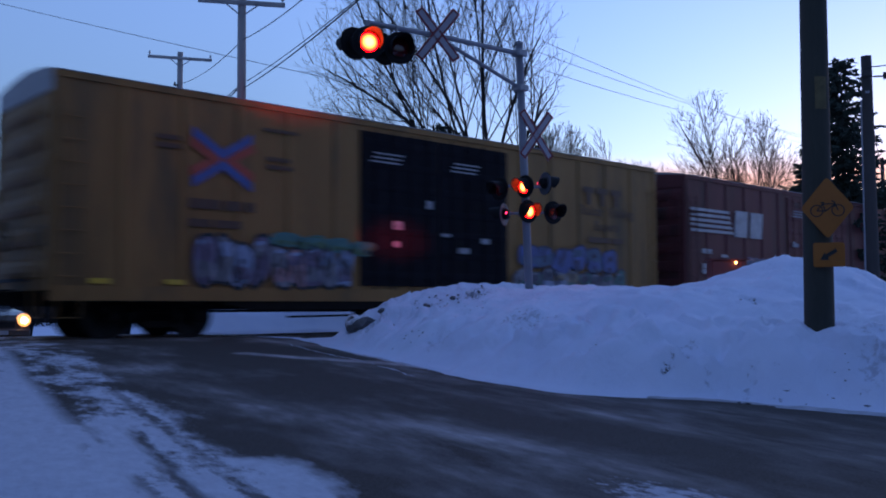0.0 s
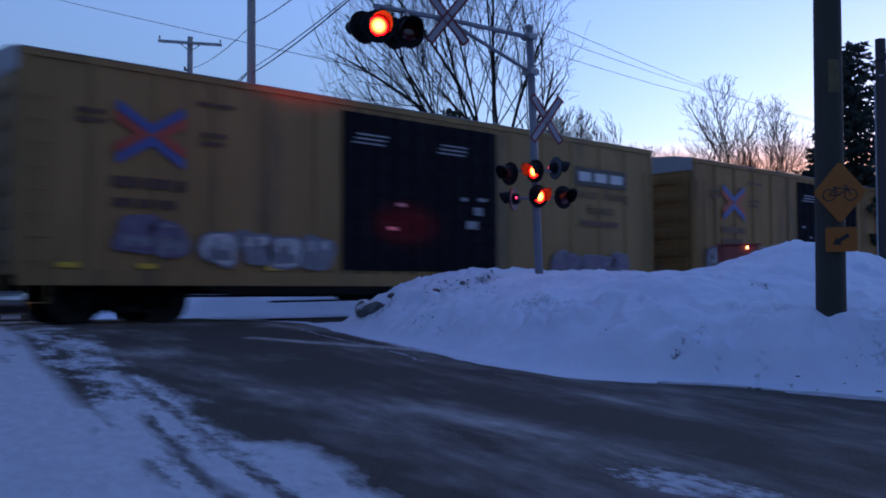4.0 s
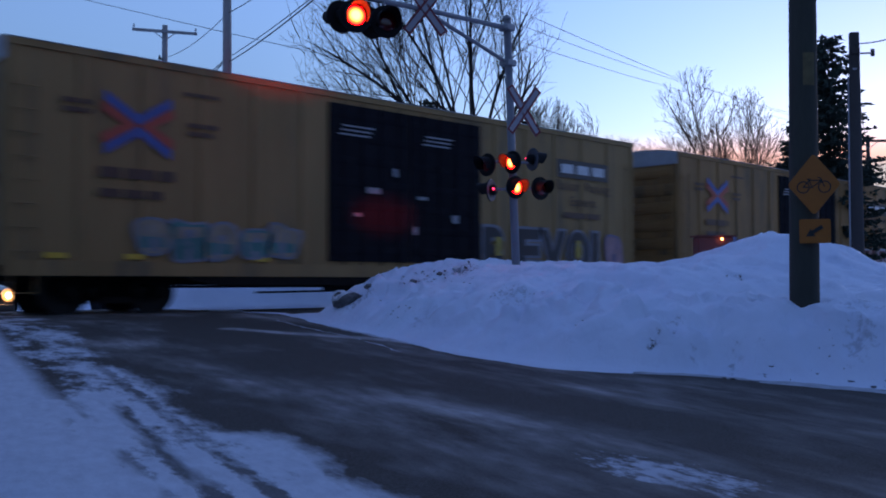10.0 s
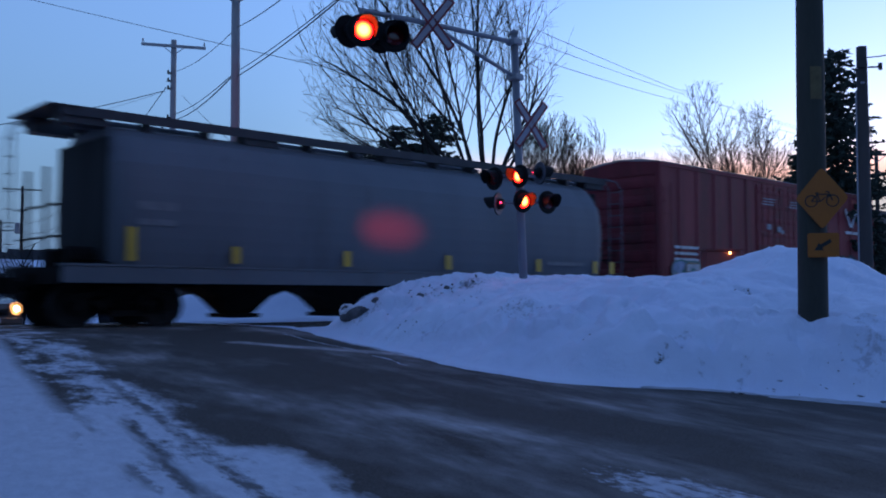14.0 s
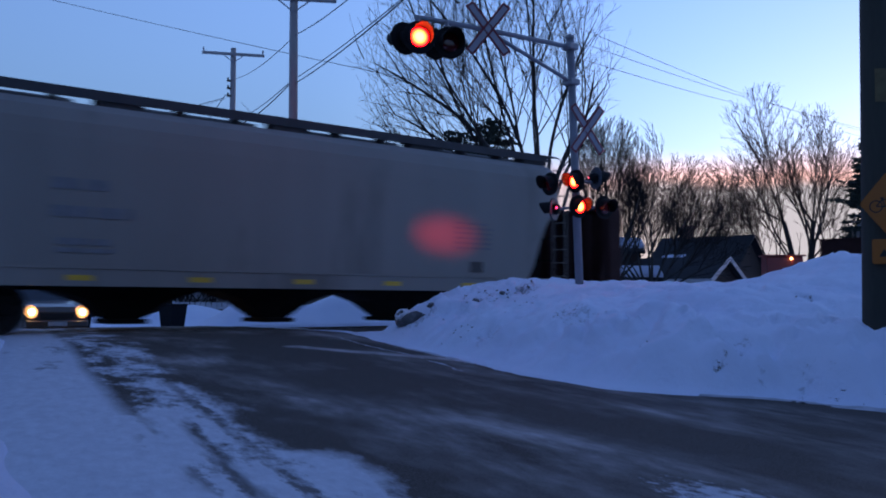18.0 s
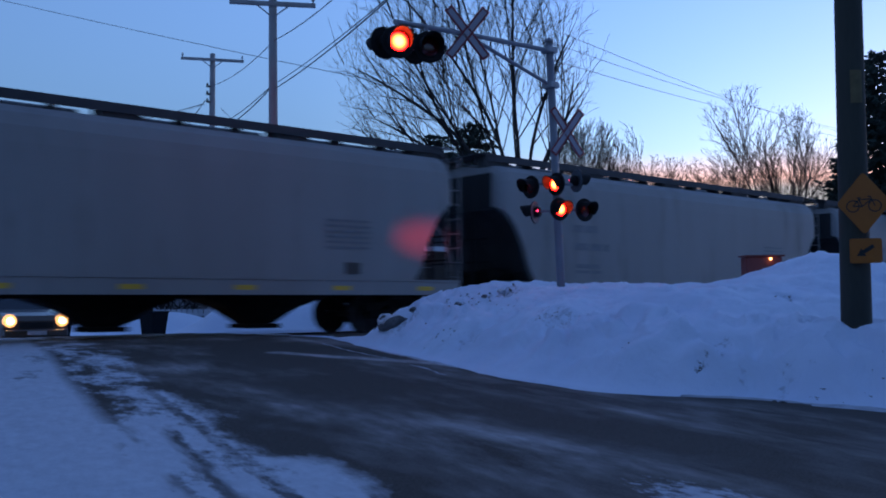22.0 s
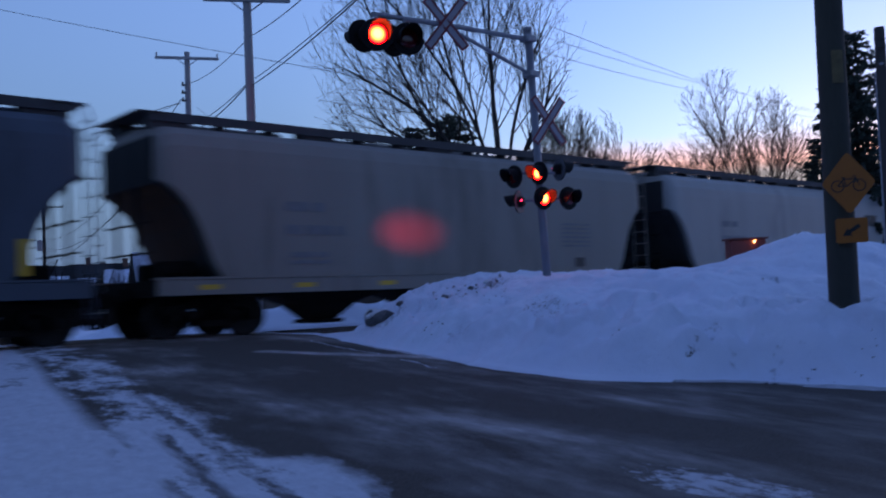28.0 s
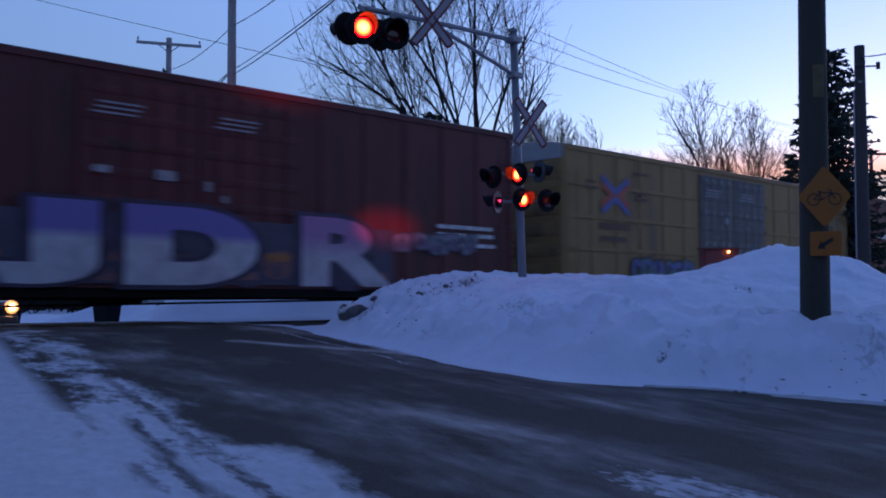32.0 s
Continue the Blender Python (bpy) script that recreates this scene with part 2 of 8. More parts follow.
M_GALV = mat("galvanized_steel", (0.30, 0.30, 0.315), 0.6, 0.2, vary=0.15, scale=4.0)
M_HOPPALE = mat("hopper_pale_paint", (0.335, 0.315, 0.295), 0.5, vary=0.12, scale=1.0, dirt=(0.2, 0.19, 0.18), dirt_amount=0.25, streak=True, spec=0.2)
M_HOPGREY = mat("hopper_grey_paint", (0.265, 0.25, 0.24), 0.5, vary=0.1, scale=1.0, dirt=(0.16, 0.15, 0.14), dirt_amount=0.25, streak=True, spec=0.2)
M_HOPDARK = mat("hopper_dark_grey_paint", (0.13, 0.14, 0.155), 0.5, vary=0.12, scale=1.0, dirt=(0.08, 0.075, 0.07), dirt_amount=0.25, streak=True, spec=0.2)
M_FADEDWHITE = mat("faded_white_lettering", (0.36, 0.34, 0.34), 0.6, vary=0.35, scale=4.0)
M_HOPNAVY = mat("hopper_dark_blue_paint", (0.072, 0.090, 0.115), 0.5, vary=0.12, scale=1.0, dirt=(0.04, 0.04, 0.045), dirt_amount=0.25, streak=True, spec=0.2)
M_HOPTAN = mat("hopper_warm_grey_paint", (0.245, 0.22, 0.195), 0.5, vary=0.1, scale=1.0, dirt=(0.15, 0.13, 0.11), dirt_amount=0.3, streak=True, spec=0.2)
M_UNDER = mat("underframe_grime", (0.014, 0.012, 0.011), 0.9, vary=0.35, scale=6.0, bump=0.3, spec=0.1)
M_STEEL = mat("wheel_steel", (0.022, 0.019, 0.018), 0.7, 0.4, vary=0.3, scale=10.0)
M_RAIL = mat("worn_rail_steel", (0.16, 0.13, 0.11), 0.35, 0.9, vary=0.3, scale=8.0)
M_GRATE = mat("walkway_grating", (0.05, 0.05, 0.055), 0.7, 0.3, vary=0.3)
M_DIMWHITE = mat("worn_white_lettering", (0.27, 0.27, 0.29), 0.7, vary=0.5, scale=9.0)
M_FADEDTEXT = mat("faded_blue_grey_lettering", (0.20, 0.22, 0.26), 0.7, vary=0.4, scale=9.0)
M_WHITE = mat("white_lettering", (0.52, 0.52, 0.52), 0.6, vary=0.2, scale=5.0)
M_BLUE = mat("blue_emblem_paint", (0.05, 0.09, 0.27), 0.55, vary=0.2, scale=5.0)
M_REDM = mat("red_emblem_paint", (0.42, 0.06, 0.03), 0.55, vary=0.2, scale=5.0)
M_INK = mat("dark_lettering", (0.05, 0.04, 0.035), 0.6, vary=0.2, scale=5.0)
M_BROWNTEXT = mat("brown_lettering", (0.09, 0.038, 0.02), 0.6, vary=0.2, scale=5.0)
M_REFL = mat("yellow_reflector", (0.62, 0.36, 0.03), 0.4, vary=0.1, scale=5.0)
M_ALU = mat("aluminium_mast", (0.22, 0.215, 0.24), 0.55, 0.25, vary=0.12, scale=5.0)
M_SIGBLACK = mat("signal_black_enamel", (0.011, 0.010, 0.011), 0.65, vary=0.2, scale=8.0, spec=0.15)
M_SIGBACK = mat("dull_aluminium_back", (0.115, 0.12, 0.14), 0.6, 0.1, vary=0.2, scale=8.0, spec=0.3)
M_LENS_OFF = mat("dark_red_lens", (0.09, 0.006, 0.008), 0.12, vary=0.1, scale=20.0, coat=0.5)
M_SIGNW = mat("sign_white_sheeting", (0.34, 0.31, 0.34), 0.45, vary=0.06, scale=10.0)
M_SIGNR = mat("sign_red_border", (0.20, 0.012, 0.02), 0.45, vary=0.06, scale=10.0)
M_SIGNY = mat("sign_yellow_sheeting", (0.40, 0.108, 0.003), 0.45, vary=0.08, scale=10.0)
M_SIGNK = mat("sign_black_ink", (0.012, 0.012, 0.012), 0.5, vary=0.1, scale=10.0)


def lens_material():
    """Red lens lit from within: hot in the middle, deep red at the rim."""
    m = bpy.data.materials.new("lit_red_lens")
    m.use_nodes = True
    nt, ln = m.node_tree.nodes, m.node_tree.links
    bs = nt["Principled BSDF"]
    bs.inputs["Base Color"].default_value = (0.3, 0.01, 0.01, 1)
    tc = nt.new("ShaderNodeTexCoord")
    gr = nt.new("ShaderNodeVectorMath")
    gr.operation = "LENGTH"
    ln.new(tc.outputs["Object"], gr.inputs[0])
    cr = nt.new("ShaderNodeValToRGB")
    e = cr.color_ramp.elements
    e[0].position, e[0].color = 0.065, (1.0, 0.19, 0.025, 1)
    e[1].position, e[1].color = 0.150, (1.0, 0.003, 0.0005, 1)
    k = cr.color_ramp.elements.new(0.108)
    k.color = (1.0, 0.035, 0.003, 1)
    ln.new(gr.outputs["Value"], cr.inputs[0])
    ln.new(cr.outputs[0], bs.inputs["Emission Color"])
    bs.inputs["Emission Strength"].default_value = 3.0
    return m


M_LENS_ON = lens_material()


# ---------------------------------------------------------------- ground
BASE = [(-60, -0.9), (0, -0.70), (14.0, -0.02), (16.6, 0.0), (20.6, 0.0), (23, -0.20), (27, -0.45), (40, -0.7), (90, -0.9)]
FOOT = [(-12, 16.0), (0, 11.4), (4.0, 10.3), (5.5, 9.65), (6.3, 8.95), (7.1, 8.5), (8.5, 8.45), (10.9, 9.05), (13.2, 9.6), (14.2, 9.95), (15.4, 10.5)]
WIDTH = [(5.0, 0.62), (6.2, 0.8), (8.0, 1.05), (10.0, 1.25)]      # how steeply the bank rises
LEFT = [(-12, 1.2), (0, 1.2), (5.2, 1.4), (8.2, 1.9), (10.3, 2.4), (12.8, 3.1), (16, 4.0), (20, 4.4), (24, 5.0), (40, 3.0), (120, -12.0)]
RIGHT2 = [(15.4, 10.5), (16.0, 10.8), (20.6, 10.9), (23, 10.0), (27, 9.9), (40, 8.5), (120, -5.5)]


HOLLOWS = [(9.33, 6.28, 0.10, 0.09), (9.72, 6.3, 0.16, 0.09), (9.95, 6.0, 0.13, 0.08), (9.62, 5.82, 0.10, 0.07), (9.80, 5.52, 0.16, 0.06), (10.3, 4.75, 0.16, 0.07), (10.6, 4.5, 0.14, 0.06), (11.9, 6.6, 0.13, 0.08), (9.9, 9.15, 0.12, 0.05), (9.7, 8.7, 0.2, 0.04), (9.2, 7.3, 0.12, 0.03)]   # x, y, radius, depth


def base_z(n):
    return lerp_table(n, BASE)


def road_left(n):
    return lerp_table(n, LEFT)


def foot(n):
    """Where the bank begins, a little uneven."""
    return lerp_table(n, FOOT) + 0.06 * fbm(n * 1.5, 8.0) + 0.035 * fbm(n * 5.0, 3.0)


def road_right(n):
    return foot(n) if n < 15.4 else lerp_table(n, RIGHT2)


def heap(s, n, cs, cn, rs, rn, h):
    d = ((s - cs) / rs) ** 2 + ((n - cn) / rn) ** 2
    return h * math.exp(-d * 1.4)


def snow_z(s, n):
    """Height of the snow surface beside the road."""
    b = base_z(n)
    rough = 0.05 * fbm(s * 0.5, n * 0.5) + 0.025 * fbm(s * 2.1, n * 2.1, 3.0)
    if n < 16.2:
        d = s - foot(n)
        if d > 0:
            ends = 1 - smooth01(13.3, 15.9, n + 0.4 * fbm(s * 0.6, 2.0))
            crest = (1.045 + 0.03 * fbm(s * 0.35, n * 0.35, 5.0)) * (0.84 + 0.16 * smooth01(4.5, 7.5, n))
            rise = 1 - math.exp(-(d / (lerp_table(n, WIDTH) * (1 + 0.2 * fbm(s * 0.4, n * 0.5, 9.0)))) ** 1.35)
            z = b + ends * crest * rise * (0.86 + 0.14 * smooth01(0.5, 3, d))
            z -= ends * 0.15 * math.exp(-((d - 2.1) / 0.5) ** 2) * (1 - smooth01(8.3, 9.8, n))      # hollow between the front bank and the mound
            z += ends * heap(s, n, 14.9, 7.3, 2.0, 1.7, 0.68)
            crag = math.exp(-((s - 11.3) / 1.0) ** 2 - ((n - 12.0) / 1.1) ** 2)
            face = 1 - 0.65 * smooth01(1.3, 2.4, d)
            lump = 0.09 * abs(fbm(s * 1.05, n * 1.05, 11.0)) + 0.05
            lump += face * (0.06 * fbm(s * 2.4, n * 2.4, 1.0, 4) - 0.13 * abs(fbm(s * 1.6, n * 1.9, 21.0, 3)) + 0.04)
            lump += face * 0.13 * smooth01(-0.05, 0.07, fbm(s * 1.3 + 0.25 * fbm(s * 3.0, n * 3.0, 31.0), n * 0.7, 27.0, 3)) - 0.06 * face
            lump += (0.012 + 0.07 * crag) * fbm(s * 8.0, n * 8.0, 6.0, 3)
            for hs, hn, hr, hd in HOLLOWS:
                q = ((s - hs) ** 2 + (n - hn) ** 2) / hr ** 2
                if q < 9:
                    z -= hd * math.exp(-q * q) - 0.35 * hd * math.exp(-((q - 2.2) ** 2))
            z += lump * smooth01(0.05, 0.8, d) * ends + rough * 0.6
            far = smooth01(22, 40, s)
            return z * (1 - far) + (b + 0.25 + rough) * far
        dl = lerp_table(n, LEFT) - s
        return b + 0.02 + 0.24 * (1 - math.exp(-max(0, dl) / 1.6)) + rough * smooth01(0.0, 1.0, dl)
    if n < 20.9:
        return b - 0.16 + rough * 0.5
    z = b + 0.06 + rough
    d = s - road_right(n)
    if d > 0:
        z += (1 - math.exp(-(d / 0.8) ** 2)) * (heap(s, n, 13.4, 25.0, 1.7, 1.3, 0.95) + heap(s, n, 16.6, 24.7, 2.0, 1.4, 1.18) + heap(s, n, 20.2, 24.4, 2.0, 1.4, 1.12) + heap(s, n, 25.0, 25.0, 2.4, 1.6, 1.0)
                                               + heap(s, n, 13.6, 30.0, 2.6, 1.3, 0.85) + 0.16 * math.exp(-((n - 28) / 2.0) ** 2))
    return z


def axis_steps(stops):
    """Grid lines from (from, to, step) runs."""
    out = []
    for a, b, st in stops:
        k = max(1, round((b - a) / st))
        out += [a + (b - a) * i / k for i in range(k)]
    return out + [stops[-1][1]]


def grid_mesh(name, xs, ys, zf, material, keep=None):
    verts = [(x, y, zf(x, y)) for y in ys for x in xs]
    w = len(xs)
    faces = []
    for j in range(len(ys) - 1):
        for i in range(w - 1):
            if keep is None or keep(0.5 * (xs[i] + xs[i + 1]), 0.5 * (ys[j] + ys[j + 1])):
                faces.append((j * w + i, j * w + i + 1, (j + 1) * w + i + 1, (j + 1) * w + i))
    me = bpy.data.meshes.new(name)
    me.from_pydata(verts, [], faces)
    me.polygons.foreach_set("use_smooth", [True] * len(me.polygons))
    me.materials.append(material)
    return me


def ground_z(s, n):
    """Snow, dropped a little under the road so that the road surface covers it."""
    z = snow_z(s, n)
    l, r = road_left(n), road_right(n)
    if l < s < r and n < 200:
        e = min(s - l, r - s)
        return base_z(n) - 0.10 * smooth01(0.0, 0.25, e) + 0.02 * (1 - smooth01(0, 0.25, e))
    return z


# dirt on the crest, and dark spots that paint shade into hollows and ledges
SMUDGES = [(9.34, 6.26, 0.12, 0.09, 0.8), (9.75, 6.25, 0.22, 0.16, 0.4), (9.60, 5.9, 0.10, 0.12, 0.35), (9.84, 5.5, 0.28, 0.10, 0.4), (11.9, 6.6, 0.24, 0.16, 0.8), (11.0, 12.25, 0.40, 0.45, 0.8), (11.5, 11.7, 0.5, 0.5, 0.8),
           (9.9, 9.1, 0.35, 0.5, 0.4), (10.2, 12.9, 0.4, 0.4, 0.5), (9.5, 10.4, 0.3, 0.5, 0.35), (11.3, 4.6, 0.5, 0.4, 0.35), (10.7, 4.4, 0.4, 0.25, 0.35)]     # x, y, half widths, strength


def snow_material():
    m = bpy.data.materials.new("packed_snow")
    m.use_nodes = True
    nt, ln = m.node_tree.nodes, m.node_tree.links
    bs = nt["Principled BSDF"]
    bs.inputs["Roughness"].default_value = 0.75
    bs.inputs["Specular IOR Level"].default_value = 0.25
    tc = nt.new("ShaderNodeTexCoord")
    n1 = nt.new("ShaderNodeTexNoise")
    n1.inputs["Scale"].default_value, n1.inputs["Detail"].default_value = 0.7, 8
    n2 = nt.new("ShaderNodeTexNoise")
    n2.inputs["Scale"].default_value, n2.inputs["Detail"].default_value, n2.inputs["Roughness"].default_value = 5.0, 8, 0.72
    n3 = nt.new("ShaderNodeTexNoise")
    n3.inputs["Scale"].default_value, n3.inputs["Detail"].default_value = 2.2, 6
    for k in (n1, n2, n3):
        ln.new(tc.outputs["Object"], k.inputs["Vector"])
    cr = nt.new("ShaderNodeValToRGB")
    cr.color_ramp.elements[0].position, cr.color_ramp.elements[1].position = 0.3, 0.7
    cr.color_ramp.elements[0].color, cr.color_ramp.elements[1].color = (0.72, 0.78, 0.91, 1), (0.82, 0.87, 0.97, 1)
    ln.new(n1.outputs[0], cr.inputs[0])
    # crumbs of dirt ploughed up with the snow
    dr = nt.new("ShaderNodeValToRGB")
    dr.color_ramp.elements[0].position, dr.color_ramp.elements[1].position = 0.66, 0.76
    ln.new(n2.outputs[0], dr.inputs[0])
    d2 = nt.new("ShaderNodeValToRGB")
    d2.color_ramp.elements[0].position, d2.color_ramp.elements[1].position = 0.5, 0.68
    ln.new(n3.outputs[0], d2.inputs[0])
    mu = nt.new("ShaderNodeMath")
    mu.operation = "MULTIPLY"
    ln.new(dr.outputs[0], mu.inputs[0])
    ln.new(d2.outputs[0], mu.inputs[1])
    # smudges at a few spots of the bank: road dirt, and shade painted into hollows
    sep = nt.new("ShaderNodeSeparateXYZ")
    ln.new(tc.outputs["Object"], sep.inputs[0])
    speckle = nt.new("ShaderNodeTexNoise")
    speckle.inputs["Scale"].default_value, speckle.inputs["Detail"].default_value, speckle.inputs["Roughness"].default_value = 9.0, 6, 0.75
    ln.new(tc.outputs["Object"], speckle.inputs["Vector"])

    def calc(op, a, b):
        k = nt.new("ShaderNodeMath")
        k.operation = op
        for i, v in enumerate((a, b)):
            if isinstance(v, (int, float)):
                k.inputs[i].default_value = v
            else:
                ln.new(v, k.inputs[i])
        return k.outputs[0]

    total = mu.outputs[0]
    for x, y, rx, ry, amount in SMUDGES:
        qx = calc("DIVIDE", calc("SUBTRACT", sep.outputs["X"], x), rx)
        qy = calc("DIVIDE", calc("SUBTRACT", sep.outputs["Y"], y), ry)
        fall = calc("SUBTRACT", 1.0, calc("ADD", calc("MULTIPLY", qx, qx), calc("MULTIPLY", qy, qy)))
        edge = calc("MULTIPLY", calc("MAXIMUM", fall, 0.0), 0.16)
        flecks = calc("MAXIMUM", calc("SUBTRACT", calc("ADD", speckle.outputs[0], edge), 0.62), 0.0)
        spot = calc("MULTIPLY", calc("MINIMUM", calc("MULTIPLY", flecks, 9.0), 1.0), calc("MULTIPLY", calc("MINIMUM", calc("MULTIPLY", edge, 20.0), 1.0), amount))
        total = calc("MAXIMUM", total, spot)
    mx = nt.new("ShaderNodeMix")
    mx.data_type = "RGBA"
    mx.inputs["B"].default_value = (0.12, 0.11, 0.11, 1)
    ln.new(total, mx.inputs["Factor"])
    # the trodden shoulder on the camera's side is greyer than the bank
    tread = nt.new("ShaderNodeMapRange")
    tread.inputs["From Min"].default_value, tread.inputs["From Max"].default_value = 4.5, 2.5
    tread.inputs["To Max"].default_value = 0.75
    ln.new(calc("ADD", sep.outputs["X"], calc("MULTIPLY", n3.outputs[0], 0.8)), tread.inputs["Value"])
    worn = nt.new("ShaderNodeMix")
    worn.data_type = "RGBA"
    worn.inputs["B"].default_value = (0.58, 0.58, 0.68, 1)
    ln.new(tread.outputs[0], worn.inputs["Factor"])
    ln.new(cr.outputs[0], worn.inputs["A"])
    ln.new(worn.outputs["Result"], mx.inputs["A"])
    ln.new(mx.outputs["Result"], bs.inputs["Base Color"])
    bp = nt.new("ShaderNodeBump")
    bp.inputs["Strength"].default_value, bp.inputs["Distance"].default_value = 0.55, 0.08
    ln.new(n2.outputs[0], bp.inputs["Height"])
    ln.new(bp.outputs[0], bs.inputs["Normal"])
    return m


def road_material():
    """Worn asphalt, damp and dark in the wheel tracks, with frost and packed snow dragged along it."""
    m = bpy.data.materials.new("frosted_asphalt")
    m.use_nodes = True
    nt, ln = m.node_tree.nodes, m.node_tree.links
    bs = nt["Principled BSDF"]
    bs.inputs["Specular IOR Level"].default_value = 0.08
    tc = nt.new("ShaderNodeTexCoord")

    def tex(scale, sx, sy, detail=6, rough=0.6):
        mp = nt.new("ShaderNodeMapping")
        mp.vector_type = "TEXTURE"
        mp.inputs["Scale"].default_value = (1 / sx, 1 / sy, 1)
        mp.inputs["Rotation"].default_value = (0, 0, radians(-12))
        ln.new(tc.outputs["Object"], mp.inputs["Vector"])
        n = nt.new("ShaderNodeTexNoise")
        n.inputs["Scale"].default_value, n.inputs["Detail"].default_value, n.inputs["Roughness"].default_value = scale, detail, rough
        ln.new(mp.outputs[0], n.inputs["Vector"])
        return n.outputs[0]

    def ramp(src, a, b, c0=(0, 0, 0, 1), c1=(1, 1, 1, 1)):
        r = nt.new("ShaderNodeValToRGB")
        r.color_ramp.elements[0].position, r.color_ramp.elements[1].position = a, b
        r.color_ramp.elements[0].color, r.color_ramp.elements[1].color = c0, c1
        ln.new(src, r.inputs[0])
        return r.outputs[0]

    def calc(op, a, b):
        k = nt.new("ShaderNodeMath")
        k.operation = op
        for i, v in enumerate((a, b)):
            if isinstance(v, (int, float)):
                k.inputs[i].default_value = v
            else:
                ln.new(v, k.inputs[i])
        return k.outputs[0]

    grain = tex(60.0, 1, 1, 4)
    base = ramp(grain, 0.3, 0.75, (0.050, 0.042, 0.035, 1), (0.132, 0.108, 0.090, 1))
    wide = tex(0.42, 1.3, 0.6, 4)
    streaks = tex(0.8, 1.5, 0.50, 6, 0.62)
    fine = tex(3.0, 1.5, 0.55, 6, 0.65)
    crumbs = tex(8.0, 1.3, 0.7, 6, 0.7)
    frost = calc("MULTIPLY", ramp(streaks, 0.42, 0.68), ramp(wide, 0.44, 0.64))
    frost = calc("MULTIPLY", frost, ramp(fine, 0.2, 0.75))
    # packed snow creeping in from the shoulder on the camera's side, broken by wheel tracks
    sep = nt.new("ShaderNodeSeparateXYZ")
    ln.new(tc.outputs["Object"], sep.inputs[0])
    tracks = tex(0.9, 1.6, 0.35, 4, 0.6)
    patch = tex(1.3, 1.0, 0.42, 6, 0.68)
    wave = tex(0.5, 1.0, 1.0, 3, 0.5)
    lane = calc("SUBTRACT", sep.outputs["X"], calc("MULTIPLY", calc("SUBTRACT", sep.outputs["Y"], 5.0), 0.24))
    lane = calc("ADD", lane, calc("MULTIPLY", calc("SUBTRACT", wave, 0.5), 0.20))
    lane = calc("ADD", lane, calc("MULTIPLY", calc("SUBTRACT", crumbs, 0.5), 0.22))
    far_ = nt.new("ShaderNodeMapRange")
    far_.inputs["From Min"].default_value, far_.inputs["From Max"].default_value = 4.5, 11.0
    far_.inputs["To Max"].default_value = 0.12
    ln.new(sep.outputs["Y"], far_.inputs["Value"])
    cover_ = calc("SUBTRACT", calc("ADD", patch, calc("MULTIPLY", calc("SUBTRACT", crumbs, 0.5), 0.25)), far_.outputs[0])
    reach = calc("MINIMUM", calc("MAXIMUM", calc("MULTIPLY", calc("SUBTRACT", 5.9, sep.outputs["Y"]), 0.5), 0.0), 0.36)
    ragged = calc("MULTIPLY", ramp(cover_, 0.34, 0.46), ramp(calc("ADD", calc("SUBTRACT", 3.45, lane), calc("ADD", reach, calc("MULTIPLY", calc("SUBTRACT", patch, 0.5), 1.1))), 0.20, 0.46))
    for centre, half, breaks in ((2.38, 0.075, tracks), (2.64, 0.085, tracks), (2.94, 0.07, patch)):
        off_ = calc("DIVIDE", calc("SUBTRACT", lane, centre), half)
        rut = calc("MULTIPLY", calc("MAXIMUM", calc("SUBTRACT", 1.15, calc("MULTIPLY", off_, off_)), 0.0), ramp(breaks, 0.44, 0.55))
        rut = calc("MULTIPLY", rut, calc("MINIMUM", calc("MAXIMUM", calc("MULTIPLY", calc("SUBTRACT", 10.0, sep.outputs["Y"]), 0.45), 0.0), 1.0))
        ragged = calc("MULTIPLY", ragged, calc("SUBTRACT", 1.0, calc("MINIMUM", calc("MULTIPLY", rut, 1.0), 0.85)))
    solid_ = calc("MULTIPLY", ramp(calc("SUBTRACT", 2.80, lane), 0.42, 0.62), ramp(cover_, 0.14, 0.28))
    packed = calc("MULTIPLY", calc("MAXIMUM", ragged, solid_), 0.95)
    # a faint veil of dry snow along the foot of the bank, over the crest of the road
    veil = None
    for (ax, ay), (bx, by), wide_ in (((7.4, 12.4), (8.56, 10.2), 0.30), ((8.56, 10.2), (9.0, 8.6), 0.26), ((9.0, 8.6), (8.6, 7.1), 0.16)):
        ex, ey = bx - ax, by - ay
        gx, gy = calc("SUBTRACT", sep.outputs["X"], ax), calc("SUBTRACT", sep.outputs["Y"], ay)
        k = calc("DIVIDE", calc("ADD", calc("MULTIPLY", gx, ex), calc("MULTIPLY", gy, ey)), ex * ex + ey * ey)
        k = calc("MINIMUM", calc("MAXIMUM", k, 0.0), 1.0)
        qx, qy = calc("SUBTRACT", gx, calc("MULTIPLY", k, ex)), calc("SUBTRACT", gy, calc("MULTIPLY", k, ey))
        dist = calc("SQRT", calc("ADD", calc("MULTIPLY", qx, qx), calc("MULTIPLY", qy, qy)), 0.0)
        v_ = calc("MAXIMUM", calc("SUBTRACT", 1.0, calc("DIVIDE", dist, wide_)), 0.0)
        veil = v_ if veil is None else calc("MAXIMUM", veil, v_)
    veil = calc("MULTIPLY", ramp(veil, 0.0, 0.75), ramp(fine, 0.22, 0.66))
    # a last patch of packed snow in the middle of the road
    px_ = calc("MULTIPLY", calc("SUBTRACT", sep.outputs["X"], 4.85), 2.2)
